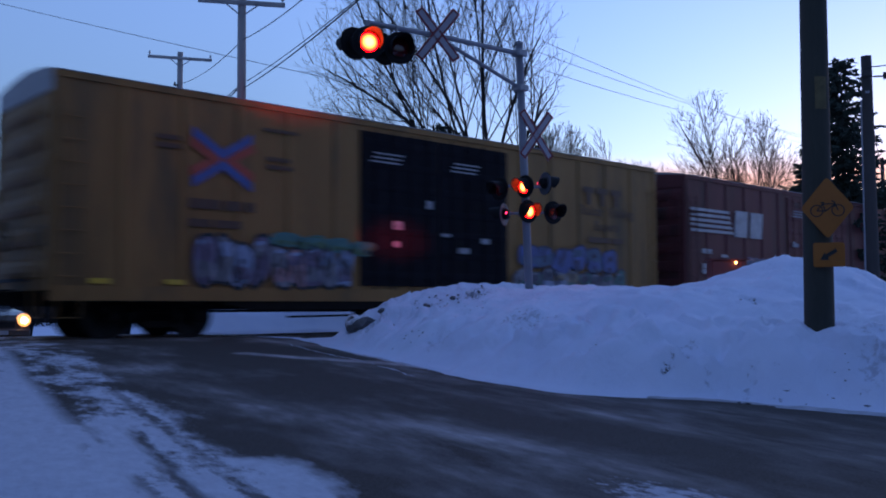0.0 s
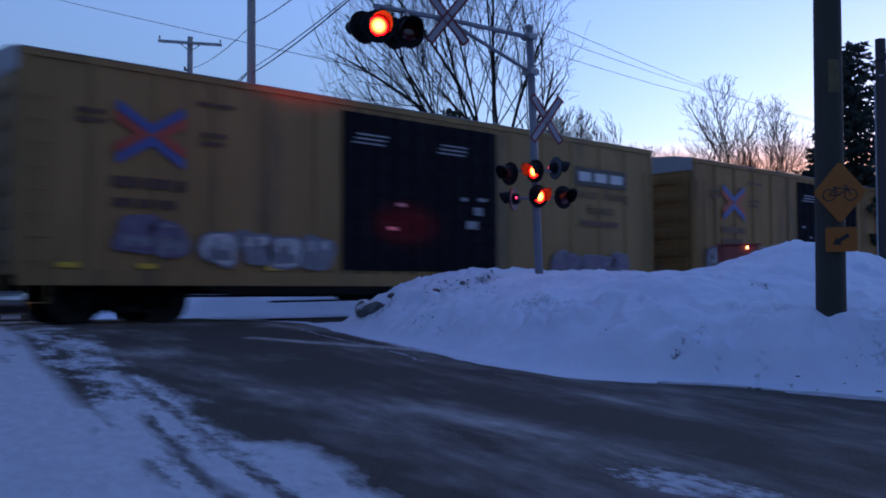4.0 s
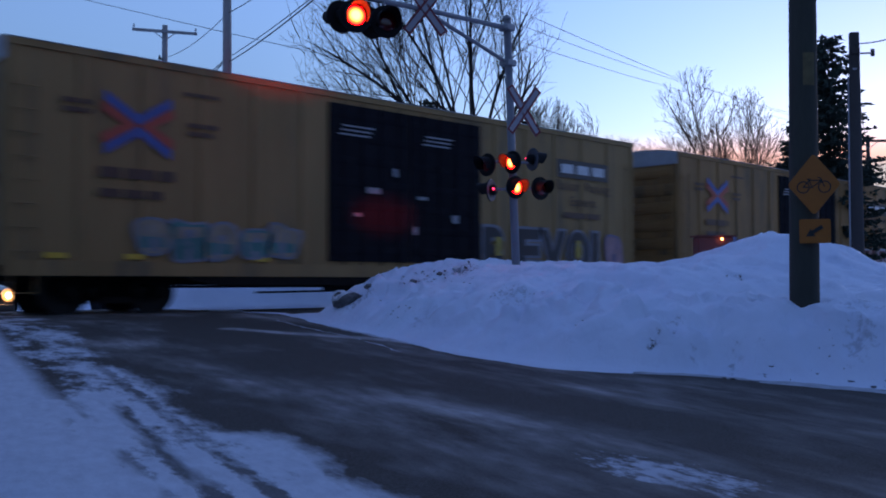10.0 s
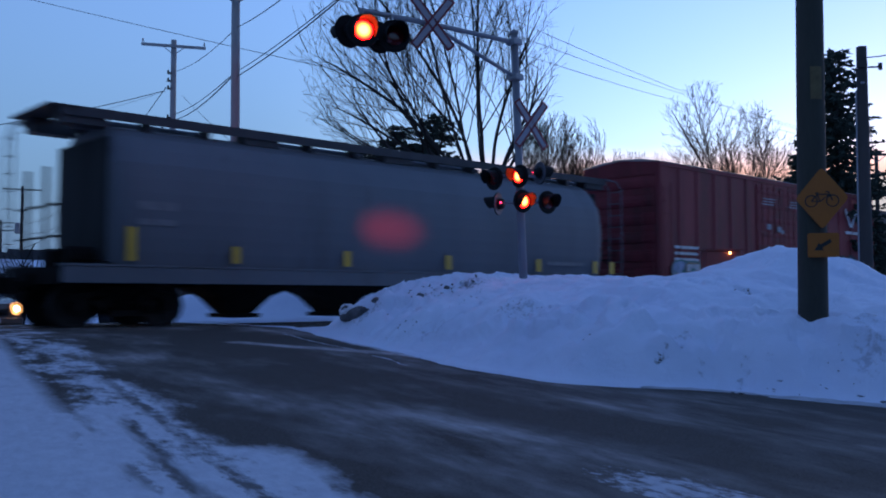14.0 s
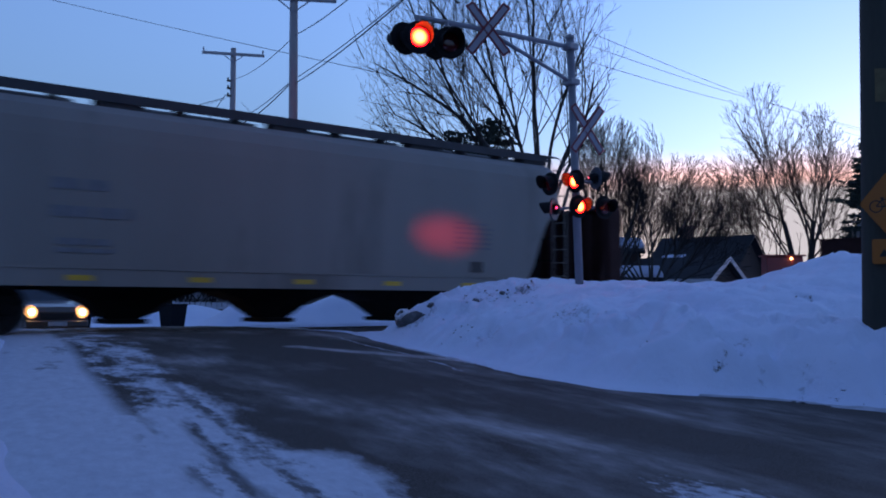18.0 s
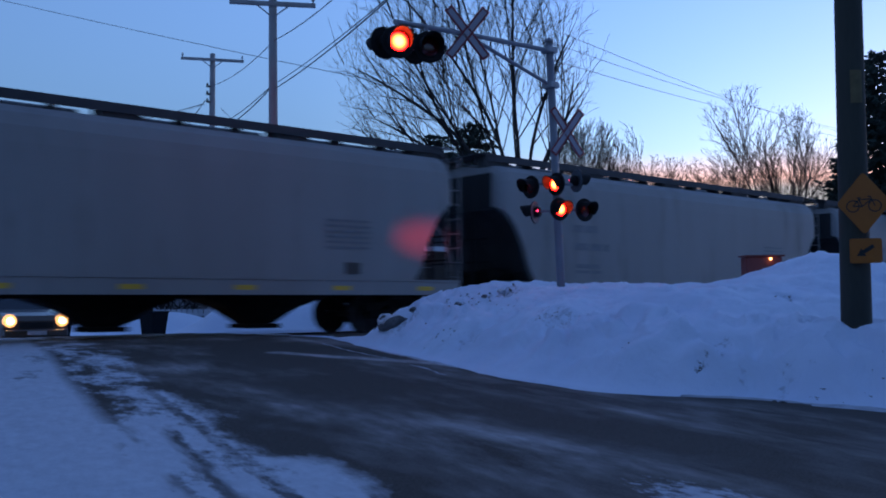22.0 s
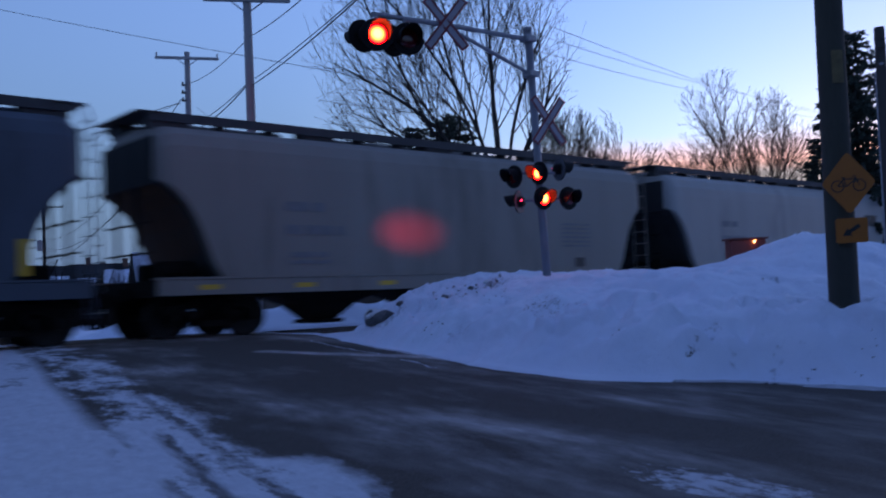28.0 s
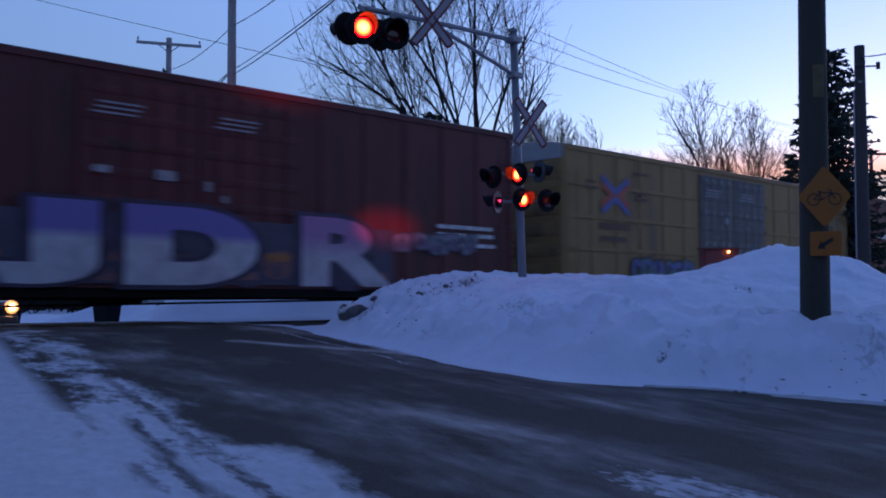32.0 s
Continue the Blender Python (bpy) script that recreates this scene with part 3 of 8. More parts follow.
    py_ = calc("MULTIPLY", calc("SUBTRACT", sep.outputs["Y"], 3.15), 1.15)
    blob = calc("SUBTRACT", 1.0, calc("ADD", calc("MULTIPLY", px_, px_), calc("MULTIPLY", py_, py_)))
    blob = calc("ADD", blob, calc("MULTIPLY", calc("SUBTRACT", crumbs, 0.5), 2.6))
    packed = calc("MAXIMUM", packed, calc("MULTIPLY", ramp(blob, 0.6, 1.0), 0.8))
    thin = calc("MINIMUM", calc("MULTIPLY", calc("MAXIMUM", frost, veil), 1.25), 0.95)
    grey = nt.new("ShaderNodeMix")
    grey.data_type = "RGBA"
    grey.inputs["B"].default_value = (0.46, 0.41, 0.39, 1)
    ln.new(thin, grey.inputs["Factor"])
    ln.new(base, grey.inputs["A"])
    cover = packed
    mx = nt.new("ShaderNodeMix")
    mx.data_type = "RGBA"
    ln.new(ramp(crumbs, 0.25, 0.7, (0.50, 0.50, 0.54, 1), (0.66, 0.67, 0.71, 1)), mx.inputs["B"])
    ln.new(cover, mx.inputs["Factor"])
    ln.new(grey.outputs["Result"], mx.inputs["A"])
    ln.new(mx.outputs["Result"], bs.inputs["Base Color"])
    ro = nt.new("ShaderNodeMapRange")
    ro.inputs["To Min"].default_value, ro.inputs["To Max"].default_value = 0.8, 0.9
    ln.new(cover, ro.inputs["Value"])
    ln.new(ro.outputs[0], bs.inputs["Roughness"])
    bp = nt.new("ShaderNodeBump")
    bp.inputs["Strength"].default_value, bp.inputs["Distance"].default_value = 0.5, 0.02
    hb = calc("ADD", calc("MULTIPLY", grain, 0.35), calc("ADD", cover, calc("MULTIPLY", tracks, 1.5)))
    ln.new(hb, bp.inputs["Height"])
    ln.new(bp.outputs[0], bs.inputs["Normal"])
    return m


M_SNOW = snow_material()
M_ROAD = road_material()

xs = axis_steps([(-900, -100, 80), (-100, -20, 8), (-20, -2, 1.0), (-2, 3, 0.25), (3, 7, 0.11), (7, 13, 0.06), (13, 18, 0.11), (18, 30, 0.4), (30, 60, 2.0), (60, 140, 8), (140, 900, 76)])
ys = axis_steps([(-700, -100, 60), (-100, -12, 8), (-12, 0, 1.0), (0, 3, 0.25), (3, 15.5, 0.06), (15.5, 30, 0.3), (30, 60, 2.0), (60, 160, 10), (160, 1200, 80)])
tagged(new("ground", grid_mesh("ground", xs, ys, ground_z, M_SNOW)), "snow-covered ground with ploughed banks of dirty blue-white snow", "ground", kind="structure")


def road_z(s, n):
    l, r = road_left(n), road_right(n)
    k = (s - l) / (r - l)
    rut = 0.012 * fbm(s * 1.2, n * 0.25, 4.0)
    return base_z(n) + 0.03 * (1 - (2 * k - 1) ** 2) + rut - 0.035 * (1 - smooth01(0.0, 0.05, min(k, 1 - k)))


def road_mesh():
    ns = axis_steps([(-60, 0, 3), (0, 30, 0.2), (30, 120, 3)])
    k = 44
    verts, faces = [], []
    for n in ns:
        l, r = road_left(n) - 0.05, road_right(n) + 0.05
        for i in range(k + 1):
            s = l + (r - l) * i / k
            verts.append((s, n, road_z(min(max(s, l + 0.05), r - 0.05), n)))
    for j in range(len(ns) - 1):
        for i in range(k):
            a = j * (k + 1) + i
            faces.append((a, a + 1, a + k + 2, a + k + 1))
    me = bpy.data.meshes.new("road")
    me.from_pydata(verts, [], faces)
    me.polygons.foreach_set("use_smooth", [True] * len(me.polygons))
    me.materials.append(M_ROAD)
    return me


tagged(new("road", road_mesh()), "dark asphalt road with frost streaks and packed snow at its edge", "road", kind="structure")



def windrow(off, n0, n1, w, hgt, seed):
    """A thin broken ridge of slush left along the foot of the bank, off metres out on the road."""
    verts, faces = [], []
    n = n0
    prev = None
    while n < n1:
        k = fbm(n * 0.9, seed, 0.0) + 0.45 * fbm(n * 4.0, seed + 5)
        ww = w * max(0.0, 0.75 + 0.9 * k) * smooth01(n0, n0 + 0.7, n) * (1 - smooth01(n1 - 0.7, n1, n))
        c = road_right(n) - off - 0.12 * fbm(n * 0.5, seed + 2.0)
        if ww > 0.012:
            z = road_z(c, n)
            b = len(verts)
            for f, up in ((-1.0, -0.004), (-0.4, 0.7 * hgt), (0.15, hgt), (1.0, -0.004)):
                verts.append((c + f * ww, n + 0.03 * fbm(n * 5, f * 3, seed), z + up * (0.6 + 0.5 * fbm(n * 6, f, seed + 1))))
            if prev is not None:
                for i in range(3):
                    faces.append((prev + i, prev + i + 1, b + i + 1, b + i))
            prev = b
        else:
            prev = None
        n += 0.07
    me = bpy.data.meshes.new("slush_ridge")
    me.from_pydata(verts, [], faces)
    me.polygons.foreach_set("use_smooth", [True] * len(me.polygons))
    me.materials.append(M_SLUSH)
    return me


M_SLUSH = mat("road_slush", (0.42, 0.43, 0.46), 0.7, vary=0.4, scale=6.0, bump=0.4)
for off, n0, n1, w, hgt, sd in ((0.75, 8.6, 14.2, 0.035, 0.004, 1.0), (0.28, 2.6, 6.3, 0.14, 0.03, 4.0), (0.52, 2.0, 5.2, 0.12, 0.02, 9.0), (0.22, 9.4, 12.6, 0.12, 0.02, 13.0)):
    tagged(new("slush_ridge", windrow(off, n0, n1, w, hgt, sd)), "thin broken ridge of slush along the foot of the snowbank", "snow", kind="stuff")

TRACK = 18.54      # the track's centre line


def rail_mesh():
    bm = bmesh.new()
    prof = [(-0.07, -0.15), (0.07, -0.15), (0.07, -0.135), (0.012, -0.11), (0.012, -0.035), (0.036, -0.025), (0.036, -0.004), (0.03, 0.0),
            (-0.03, 0.0), (-0.036, -0.004), (-0.036, -0.025), (-0.012, -0.035), (-0.012, -0.11), (-0.07, -0.135)]
    loft(bm, [[(x, a, b) for a, b in prof[::-1]] for x in (-380.0, 480.0)])
    return finish(bm, "rail", M_RAIL)


track = thing("railway_track", "single railway track with steel rails half buried in snow", "railway track", pose(0, TRACK, 0), kind="structure")
rm = rail_mesh()
for side in (-0.755, 0.755):
    part("rail", rm, None, track, at=pose(0, side, 0))


# ---------------------------------------------------------------- train: shared meshes
def wheelset_mesh():
    bm = bmesh.new()
    tube(bm, (0, -1.0, 0), (0, 1.0, 0), 0.075, n=12)
    for s in (-1, 1):
        prof = [(0.10, 0.68), (0.12, 0.69), (0.40, 0.705), (0.485, 0.69), (0.485, 0.715), (0.462, 0.725), (0.455, 0.82), (0.39, 0.825), (0.37, 0.77), (0.18, 0.76), (0.16, 0.80), (0.10, 0.80)]
        n = 28
        rings = [[(r * math.cos(2 * math.pi * k / n), s * y, r * math.sin(2 * math.pi * k / n)) for r, y in prof] for k in range(n)]
        vr = [[bm.verts.new(p) for p in ring] for ring in rings]
        for k in range(n):
            a, b = vr[k], vr[(k + 1) % n]
            for i in range(len(prof) - 1):
                bm.faces.new((a[i], a[i + 1], b[i + 1], b[i]) if s > 0 else (a[i + 1], a[i], b[i], b[i + 1]))
        # four cast holes' rims, so that the turning shows
        for k in range(4):
            a = k * math.pi / 2
            tube(bm, (0.27 * math.cos(a), s * 0.762, 0.27 * math.sin(a)), (0.27 * math.cos(a), s * 0.785, 0.27 * math.sin(a)), 0.035, n=8)
    return finish(bm, "wheelset", M_STEEL)


def side_frame_mesh():
    """Cast side frame: arched top member, lower member, columns and journal boxes."""
    bm = bmesh.new()
    y0, y1 = -0.085, 0.085
    top = [(-1.12, 0.52), (-1.12, 0.66), (-0.72, 0.70), (-0.36, 0.82), (0.36, 0.82), (0.72, 0.70), (1.12, 0.66), (1.12, 0.52), (0.80, 0.56), (0.32, 0.70), (-0.32, 0.70), (-0.80, 0.56)]
    low = [(-0.66, 0.52), (-0.34, 0.24), (0.34, 0.24), (0.66, 0.52), (0.50, 0.56), (0.26, 0.36), (-0.26, 0.36), (-0.50, 0.56)]
    for prof in (top, low):
        a = [bm.verts.new((x, y0, z)) for x, z in prof]
        b = [bm.verts.new((x, y1, z)) for x, z in prof]
        k = len(prof)
        bm.faces.new(a)
        bm.faces.new(b[::-1])
        for i in range(k):
            bm.faces.new((a[i], b[i], b[(i + 1) % k], a[(i + 1) % k]))
    for x in (-0.36, 0.36):
        box(bm, x - 0.06, x + 0.06, y0, y1, 0.30, 0.74)
    for x in (-0.89, 0.89):
        box(bm, x - 0.13, x + 0.13, y0 - 0.01, y1 + 0.01, 0.34, 0.60)
        tube(bm, (x, -0.17, 0.457), (x, 0.17, 0.457), 0.10, n=12)
    return finish(bm, "side_frame", M_UNDER)


def spring_mesh():
    bm = bmesh.new()
    n, turns = 8, 5
    for x in (-0.2, -0.07, 0.07, 0.2):
        path_tube(bm, [(x + 0.05 * math.cos(2 * math.pi * k / n), 0.05 * math.sin(2 * math.pi * k / n), 0.37 + 0.28 * k / (n * turns)) for k in range(n * turns + 1)], 0.014, 4)
    return finish(bm, "spring_nest", M_UNDER)


def bolster_mesh():
    bm = bmesh.new()
    box(bm, -0.22, 0.22, -1.02, 1.02, 0.60, 0.80)
    box(bm, -0.36, 0.36, -0.4, 0.4, 0.74, 0.90)
    return finish(bm, "truck", M_UNDER)


def coupler_mesh():
    bm = bmesh.new()
    box(bm, 0, 0.55, -0.10, 0.10, 0.72, 0.92)
    box(bm, 0.42, 0.72, -0.17, 0.16, 0.68, 0.98)
    box(bm, 0.62, 0.86, 0.02, 0.16, 0.66, 1.0)
    bevel_all(bm, 0.02)
    pts = [(0.1, -0.35, 0.78)] + [(0.1 + 0.75 * k / 6, -0.35 + 0.35 * k / 6, 0.78 - 0.5 * math.sin(math.pi * k / 7)) for k in range(1, 7)]
    path_tube(bm, pts, 0.028, 6)
    # uncoupling lever
    path_tube(bm, [(0.02, -1.35, 0.62), (0.02, -1.35, 0.9), (0.10, -0.3, 0.98), (0.35, -0.1, 0.96)], 0.016, 6)
    return finish(bm, "coupler", M_UNDER)


MESH_WHEELSET, MESH_TRUCK, MESH_COUPLER = wheelset_mesh(), bolster_mesh(), coupler_mesh()
MESH_SIDE, MESH_SPRING = side_frame_mesh(), spring_mesh()
WHEELS = []        # (wheelset, car, offset along the car) for the turning keys


def running_gear(car, L, inset):
    for sx in (-1, 1):
        tr = part("truck", MESH_TRUCK, None, car, "black cast-steel wheel truck", at=pose(sx * (L / 2 - inset), 0, 0))
        for sy in (-1.015, 1.015):
            part("side_frame", MESH_SIDE, None, tr, at=pose(0, sy, 0))
            part("spring_nest", MESH_SPRING, None, tr, at=pose(0, sy, 0))
        for xx in (-0.5, 0.4):
            slab("brake_beam", tr, M_UNDER, xx, xx + 0.1, -0.8, 0.8, 0.22, 0.48)
        for ax in (-0.89, 0.89):
            w = part("wheelset", MESH_WHEELSET, None, tr, at=pose(ax, 0, 0.457))
            WHEELS.append((w, car, sx * (L / 2 - inset) + ax))
    part("coupler", MESH_COUPLER, None, car, at=pose(L / 2 - 0.05, 0, 0))
    part("coupler", MESH_COUPLER, None, car, at=pose(-L / 2 + 0.05, 0, 0, 0, 0, 180))


def quad_decal(bm, pts, y, t=0.004):
    a = [bm.verts.new((x, y, z)) for x, z in pts]
    b = [bm.verts.new((x, y - t, z)) for x, z in pts]
    k = len(pts)
    try:
        bm.faces.new(b)
        for i in range(k):
            bm.faces.new((a[i], a[(i + 1) % k], b[(i + 1) % k], b[i]))
    except ValueError:
        pass


def text_bars(rng, car, material, x0, x1, z, h, y, word=0.32, label="unreadable lettering as a plain bar"):
    """A row of unreadable lettering: plain bars with gaps between the words."""
    x = x0
    while x < x1 - 0.08:
        w = max(0.06, round(min(x1 - x, word * rng.uniform(0.6, 1.5)), 1))
        slab("lettering", car, material, x, x + w, y - 0.004, y, z, z + h, label)
        x += w + max(0.04, h * 0.5)


WORDS = {}


def words(car, text, x, z, size, y):
    """A line of readable stencilled words, centred on x."""
    if text not in WORDS:
        cu = bpy.data.curves.new("lettering", "FONT")
        cu.body, cu.size, cu.align_x, cu.extrude = text, size, "CENTER", 0.002
        ob = bpy.data.objects.new("lettering", cu)
        me = bpy.data.meshes.new_from_object(ob)
        bpy.data.objects.remove(ob)
        me.materials.clear()
        me.materials.append(M_BROWNTEXT)
        WORDS[text] = me
    part("stencilled_word", WORDS[text], None, car, "brown stencilled word", at=pose(x, y - 0.004, z, 90, 0, 0))


def legged(rng, car, x0, x1, z0, z1, y, outline, tops, legs, letters, split=0.5, shapes="", fat=1.0, ground=None):
    """Tall angular letters: a coloured block above, slanting legs below, on a dark shadow."""
    w = (x1 - x0) / letters
    for i in range(letters):
        cx = x0 + w * (i + 0.5)
        hw, hh = w * 0.5, z1 - z0
        zs = hh * split
        j = lambda a: rng.uniform(-a, a)
        bo = bmesh.new()
        quad_decal(bo, [(-hw + j(0.05), 0.02), (hw + j(0.05), 0.0), (hw * 1.02, hh * 0.6), (hw * 0.96, hh + j(0.06)), (-hw * 0.9, hh + j(0.06)), (-hw * 1.02, hh * 0.5)], 0, 0.004)
        lt = part("graffiti_letter", bo, outline, car, "tall angular graffiti letter with coloured top and pale legs", at=pose(cx, y, z0))
        bt = bmesh.new()
        t0, t1 = zs + j(0.06), hh - 0.07
        quad_decal(bt, [(-hw * 0.88, t0), (-hw * 0.2, t0 - 0.06), (hw * 0.3, t0 + 0.05), (hw * 0.86, t0 - 0.02), (hw * 0.84, t1 + j(0.05)), (0, t1 + j(0.04)), (-hw * 0.82, t1)], -0.005, 0.003)
        part("fill", bt, tops[i % len(tops)], lt)
        sd = bmesh.new()
        quad_decal(sd, [(-hw * 0.95, 0.03), (hw * 0.97, 0.02), (hw * 0.92, zs + 0.03), (0, zs - 0.03 + j(0.04)), (-hw * 0.93, zs + 0.02)], -0.0045, 0.003)
        part("shadow", sd, ground or SP["black"], lt)
        shape = shapes[i % len(shapes)] if shapes else rng.choice("anri")
        quads = {"a": ((-0.9, -0.35, -0.25, 0.15), (0.35, 0.92, -0.1, 0.3)), "n": ((-0.85, -0.4, -0.85, -0.4), (0.4, 0.85, -0.3, 0.1), (0.45, 0.88, 0.45, 0.88)),
                 "r": ((-0.85, -0.35, -0.8, -0.3), (0.3, 0.9, -0.3, 0.35)), "p": ((-0.9, -0.3, -0.9, -0.3), (-0.3, 0.1, -0.3, 0.75)), "k": ((-0.9, -0.25, -0.9, -0.3), (0.25, 0.95, -0.4, 0.2), (-0.3, 0.2, 0.1, 0.9)), "i": ((-0.3, 0.35, -0.35, 0.3), (-0.9, -0.5, -0.9, -0.6))}[shape]
        for a, b, c0, d0 in quads:
            bl = bmesh.new()
            mid, rad = (a + b) / 2, (b - a) / 2 * fat
            a, b = max(-0.97, mid - rad), min(0.97, mid + rad)
            quad_decal(bl, [(a * hw, 0.06), (b * hw, 0.06), (d0 * hw, zs + 0.10 * fat), (c0 * hw, zs + 0.04)], -0.009, 0.003)
            part("stroke", bl, legs[i % len(legs)], lt)
        bh = bmesh.new()
        hx = j(0.3) * hw
        quad_decal(bh, [(hx - 0.18 * hw, t0 + 0.12), (hx + 0.2 * hw, t0 + 0.1), (hx + 0.16 * hw, t0 + 0.24), (hx - 0.2 * hw, t0 + 0.26)], -0.009, 0.003)
        part("counter", bh, outline, lt)


def graffiti(rng, car, x0, x1, z0, z1, y, outline, fills, letters=6, shine=None):
    """Bubble lettering that cannot be read: each block has an outline, a fill and perhaps a highlight."""
    w = (x1 - x0) / letters
    for i in range(letters):
        cx, cz = x0 + w * (i + 0.5) + rng.uniform(-0.1, 0.1) * w, (z0 + z1) / 2 + rng.uniform(-0.08, 0.08)
        hw, hh = w * rng.uniform(0.5, 0.64), (z1 - z0) / 2 * rng.uniform(0.82, 1.05)
        lean = rng.uniform(-0.2, 0.3)
        n = 20
        ph = [rng.uniform(0, 6.28) for _ in range(3)]
        amp = [rng.uniform(0.02, 0.10) for _ in range(3)]
        stem = rng.choice("aoruni")

        def ring(k):
            pts = []
            for j in range(n):
                a = 2 * math.pi * j / n
                q = 1 + sum(m * math.sin((e + 2) * a + p) for e, (m, p) in enumerate(zip(amp, ph)))
                ca, sa = math.cos(a), math.sin(a)
                r = (abs(ca) ** 4 + abs(sa) ** 4) ** (-1 / 4) * q
                pts.append((hw * r * ca * k + lean * hh * r * sa * k, hh * r * sa * k))
            return pts
        bo = bmesh.new()
        quad_decal(bo, ring(1.0), 0, 0.004)
        lt = part("graffiti_letter", bo, outline, car, "spray-painted graffiti letter with outline", at=pose(cx, y, cz))
        bf = bmesh.new()
        quad_decal(bf, ring(0.86), -0.005, 0.003)
        part("fill", bf, fills[i % len(fills)], lt)
        # the cuts and counters that make a block read as a letter
        cuts = {"a": ((0, 0.2, 0.2, 0.16), (0, -0.75, 0.16, 0.3)), "o": ((0, 0, 0.2, 0.38),), "r": ((0.05, 0.35, 0.18, 0.2), (0.0, -0.7, 0.14, 0.32)),
                "u": ((0, 0.45, 0.16, 0.55),), "n": ((0, -0.5, 0.16, 0.5),), "i": ((0.5, 0.1, 0.1, 0.3), (-0.5, -0.1, 0.1, 0.3))}[stem]
        for ox, oz, a, b in cuts:
            bc = bmesh.new()
            ox, oz, a, b = ox * hw, oz * hh, a * hw * rng.uniform(0.8, 1.4), b * hh * rng.uniform(0.8, 1.1)
            sh = lambda px, pz: (px + lean * pz, pz)
            quad_decal(bc, [sh(ox - a, oz - b), sh(ox + a, oz - b * 0.8), sh(ox + a * 0.8, oz + b), sh(ox - a * 1.1, oz + b * 0.85)], -0.009, 0.003)
            part("counter", bc, outline, lt)
        for q in range(3):
            bc = bmesh.new()
            ox, oz, tilt = rng.uniform(-0.6, 0.6) * hw, rng.uniform(-0.5, 0.5) * hh, rng.uniform(-0.5, 0.5)
            ln_, th = hh * rng.uniform(0.2, 0.5), 0.025
            quad_decal(bc, [(ox - th - tilt * ln_, oz - ln_), (ox + th - tilt * ln_, oz - ln_), (ox + th + tilt * ln_ * 0.4, oz + ln_), (ox - th + tilt * ln_ * 0.4, oz + ln_)], -0.0125, 0.002)
            part("stroke", bc, outline, lt)
        bt = bmesh.new()
        quad_decal(bt, [(-hw * 0.72, hh * 0.08), (hw * 0.6, hh * 0.2), (hw * 0.66, hh * 0.7), (-hw * 0.6, hh * 0.66)] if i % 2 else [(-hw * 0.6, -hh * 0.7), (hw * 0.66, -hh * 0.62), (hw * 0.6, -hh * 0.1), (-hw * 0.7, -hh * 0.02)], -0.0085, 0.002)
        part("shade", bt, fills[(i + 1) % len(fills)], lt)
        if shine:
            bh = bmesh.new()
            quad_decal(bh, [(-hw * 0.55, hh * 0.55), (hw * 0.35, hh * 0.62), (hw * 0.38, hh * 0.76), (-hw * 0.5, hh * 0.72)], -0.009, 0.003)
            part("highlight", bh, shine, lt)


def painted(me, material):
    c = me.copy()
    c.materials.clear()
    c.materials.append(material)
    return c


GLYPHS = {}


def glyph_mesh(ch, fat):
    """One block letter of the built-in font, swollen by fat, as a thin plate scaled to a unit box (x across, y up)."""
    if (ch, fat) not in GLYPHS:
        cu = bpy.data.curves.new("graffiti_letter", "FONT")
        cu.body, cu.size, cu.extrude, cu.offset = ch, 1.0, 0.001, fat
        ob = bpy.data.objects.new("graffiti_letter", cu)
        me = bpy.data.meshes.new_from_object(ob)
        bpy.data.objects.remove(ob)
        GLYPHS[(ch, fat)] = me
    return GLYPHS[(ch, fat)]


def sprayed_word(car, text, spans, z0, z1, y, outline, fill, label, fat=0.045, rim=0.05):
    """Readable spray-painted capitals; spans: where each letter begins and ends along the car."""
    for ch, (x0, x1) in zip(text, spans):
        inner, outer = glyph_mesh(ch, fat), glyph_mesh(ch, fat + rim)
        cs = [v.co for v in inner.vertices]
        ax, bx, ay, by = min(c.x for c in cs), max(c.x for c in cs), min(c.y for c in cs), max(c.y for c in cs)
        sx, sz = (x1 - x0) / (bx - ax), (z1 - z0) / (by - ay)
        put_at = Matrix.Translation((x0, y, z0)) @ pose(0, 0, 0, 90, 0, 0)
        fit = Matrix.Diagonal((sx, sz, 1.0, 1.0)) @ Matrix.Translation((-ax, -ay, 0.0))
        om, im = painted(outer, outline), painted(inner, fill)
        om.transform(fit)
        im.transform(fit)
        lt = part("graffiti_letter", om, None, car, label, at=put_at)
        part("fill", im, None, lt, at=pose(0, 0, 0.004))


def two_tone(name, low, high, at, blur):
    """Spray paint that fades from one colour below to another above the height at."""
    m = mat(name, low, 0.6, vary=0.3, scale=3.0, fine=14.0, bump=0.0)
    nt, ln = m.node_tree.nodes, m.node_tree.links
    bs = nt["Principled BSDF"]
    under = bs.inputs["Base Color"].links[0].from_socket
    tc = nt.new("ShaderNodeTexCoord")
    sp = nt.new("ShaderNodeSeparateXYZ")
    ln.new(tc.outputs["Object"], sp.inputs[0])
    mr = nt.new("ShaderNodeMapRange")
    mr.inputs["From Min"].default_value, mr.inputs["From Max"].default_value = at - blur, at + blur
    ln.new(sp.outputs["Y"], mr.inputs["Value"])
    mx = nt.new("ShaderNodeMix")
    mx.data_type = "RGBA"
    mx.inputs["B"].default_value = (*high, 1)
    ln.new(mr.outputs[0], mx.inputs["Factor"])
    ln.new(under, mx.inputs["A"])
    ln.new(mx.outputs["Result"], bs.inputs["Base Color"])
    return m


def spray(name, c):
    return mat("spray_" + name, c, 0.6, vary=0.35, scale=3.0, fine=14.0, bump=0.0)


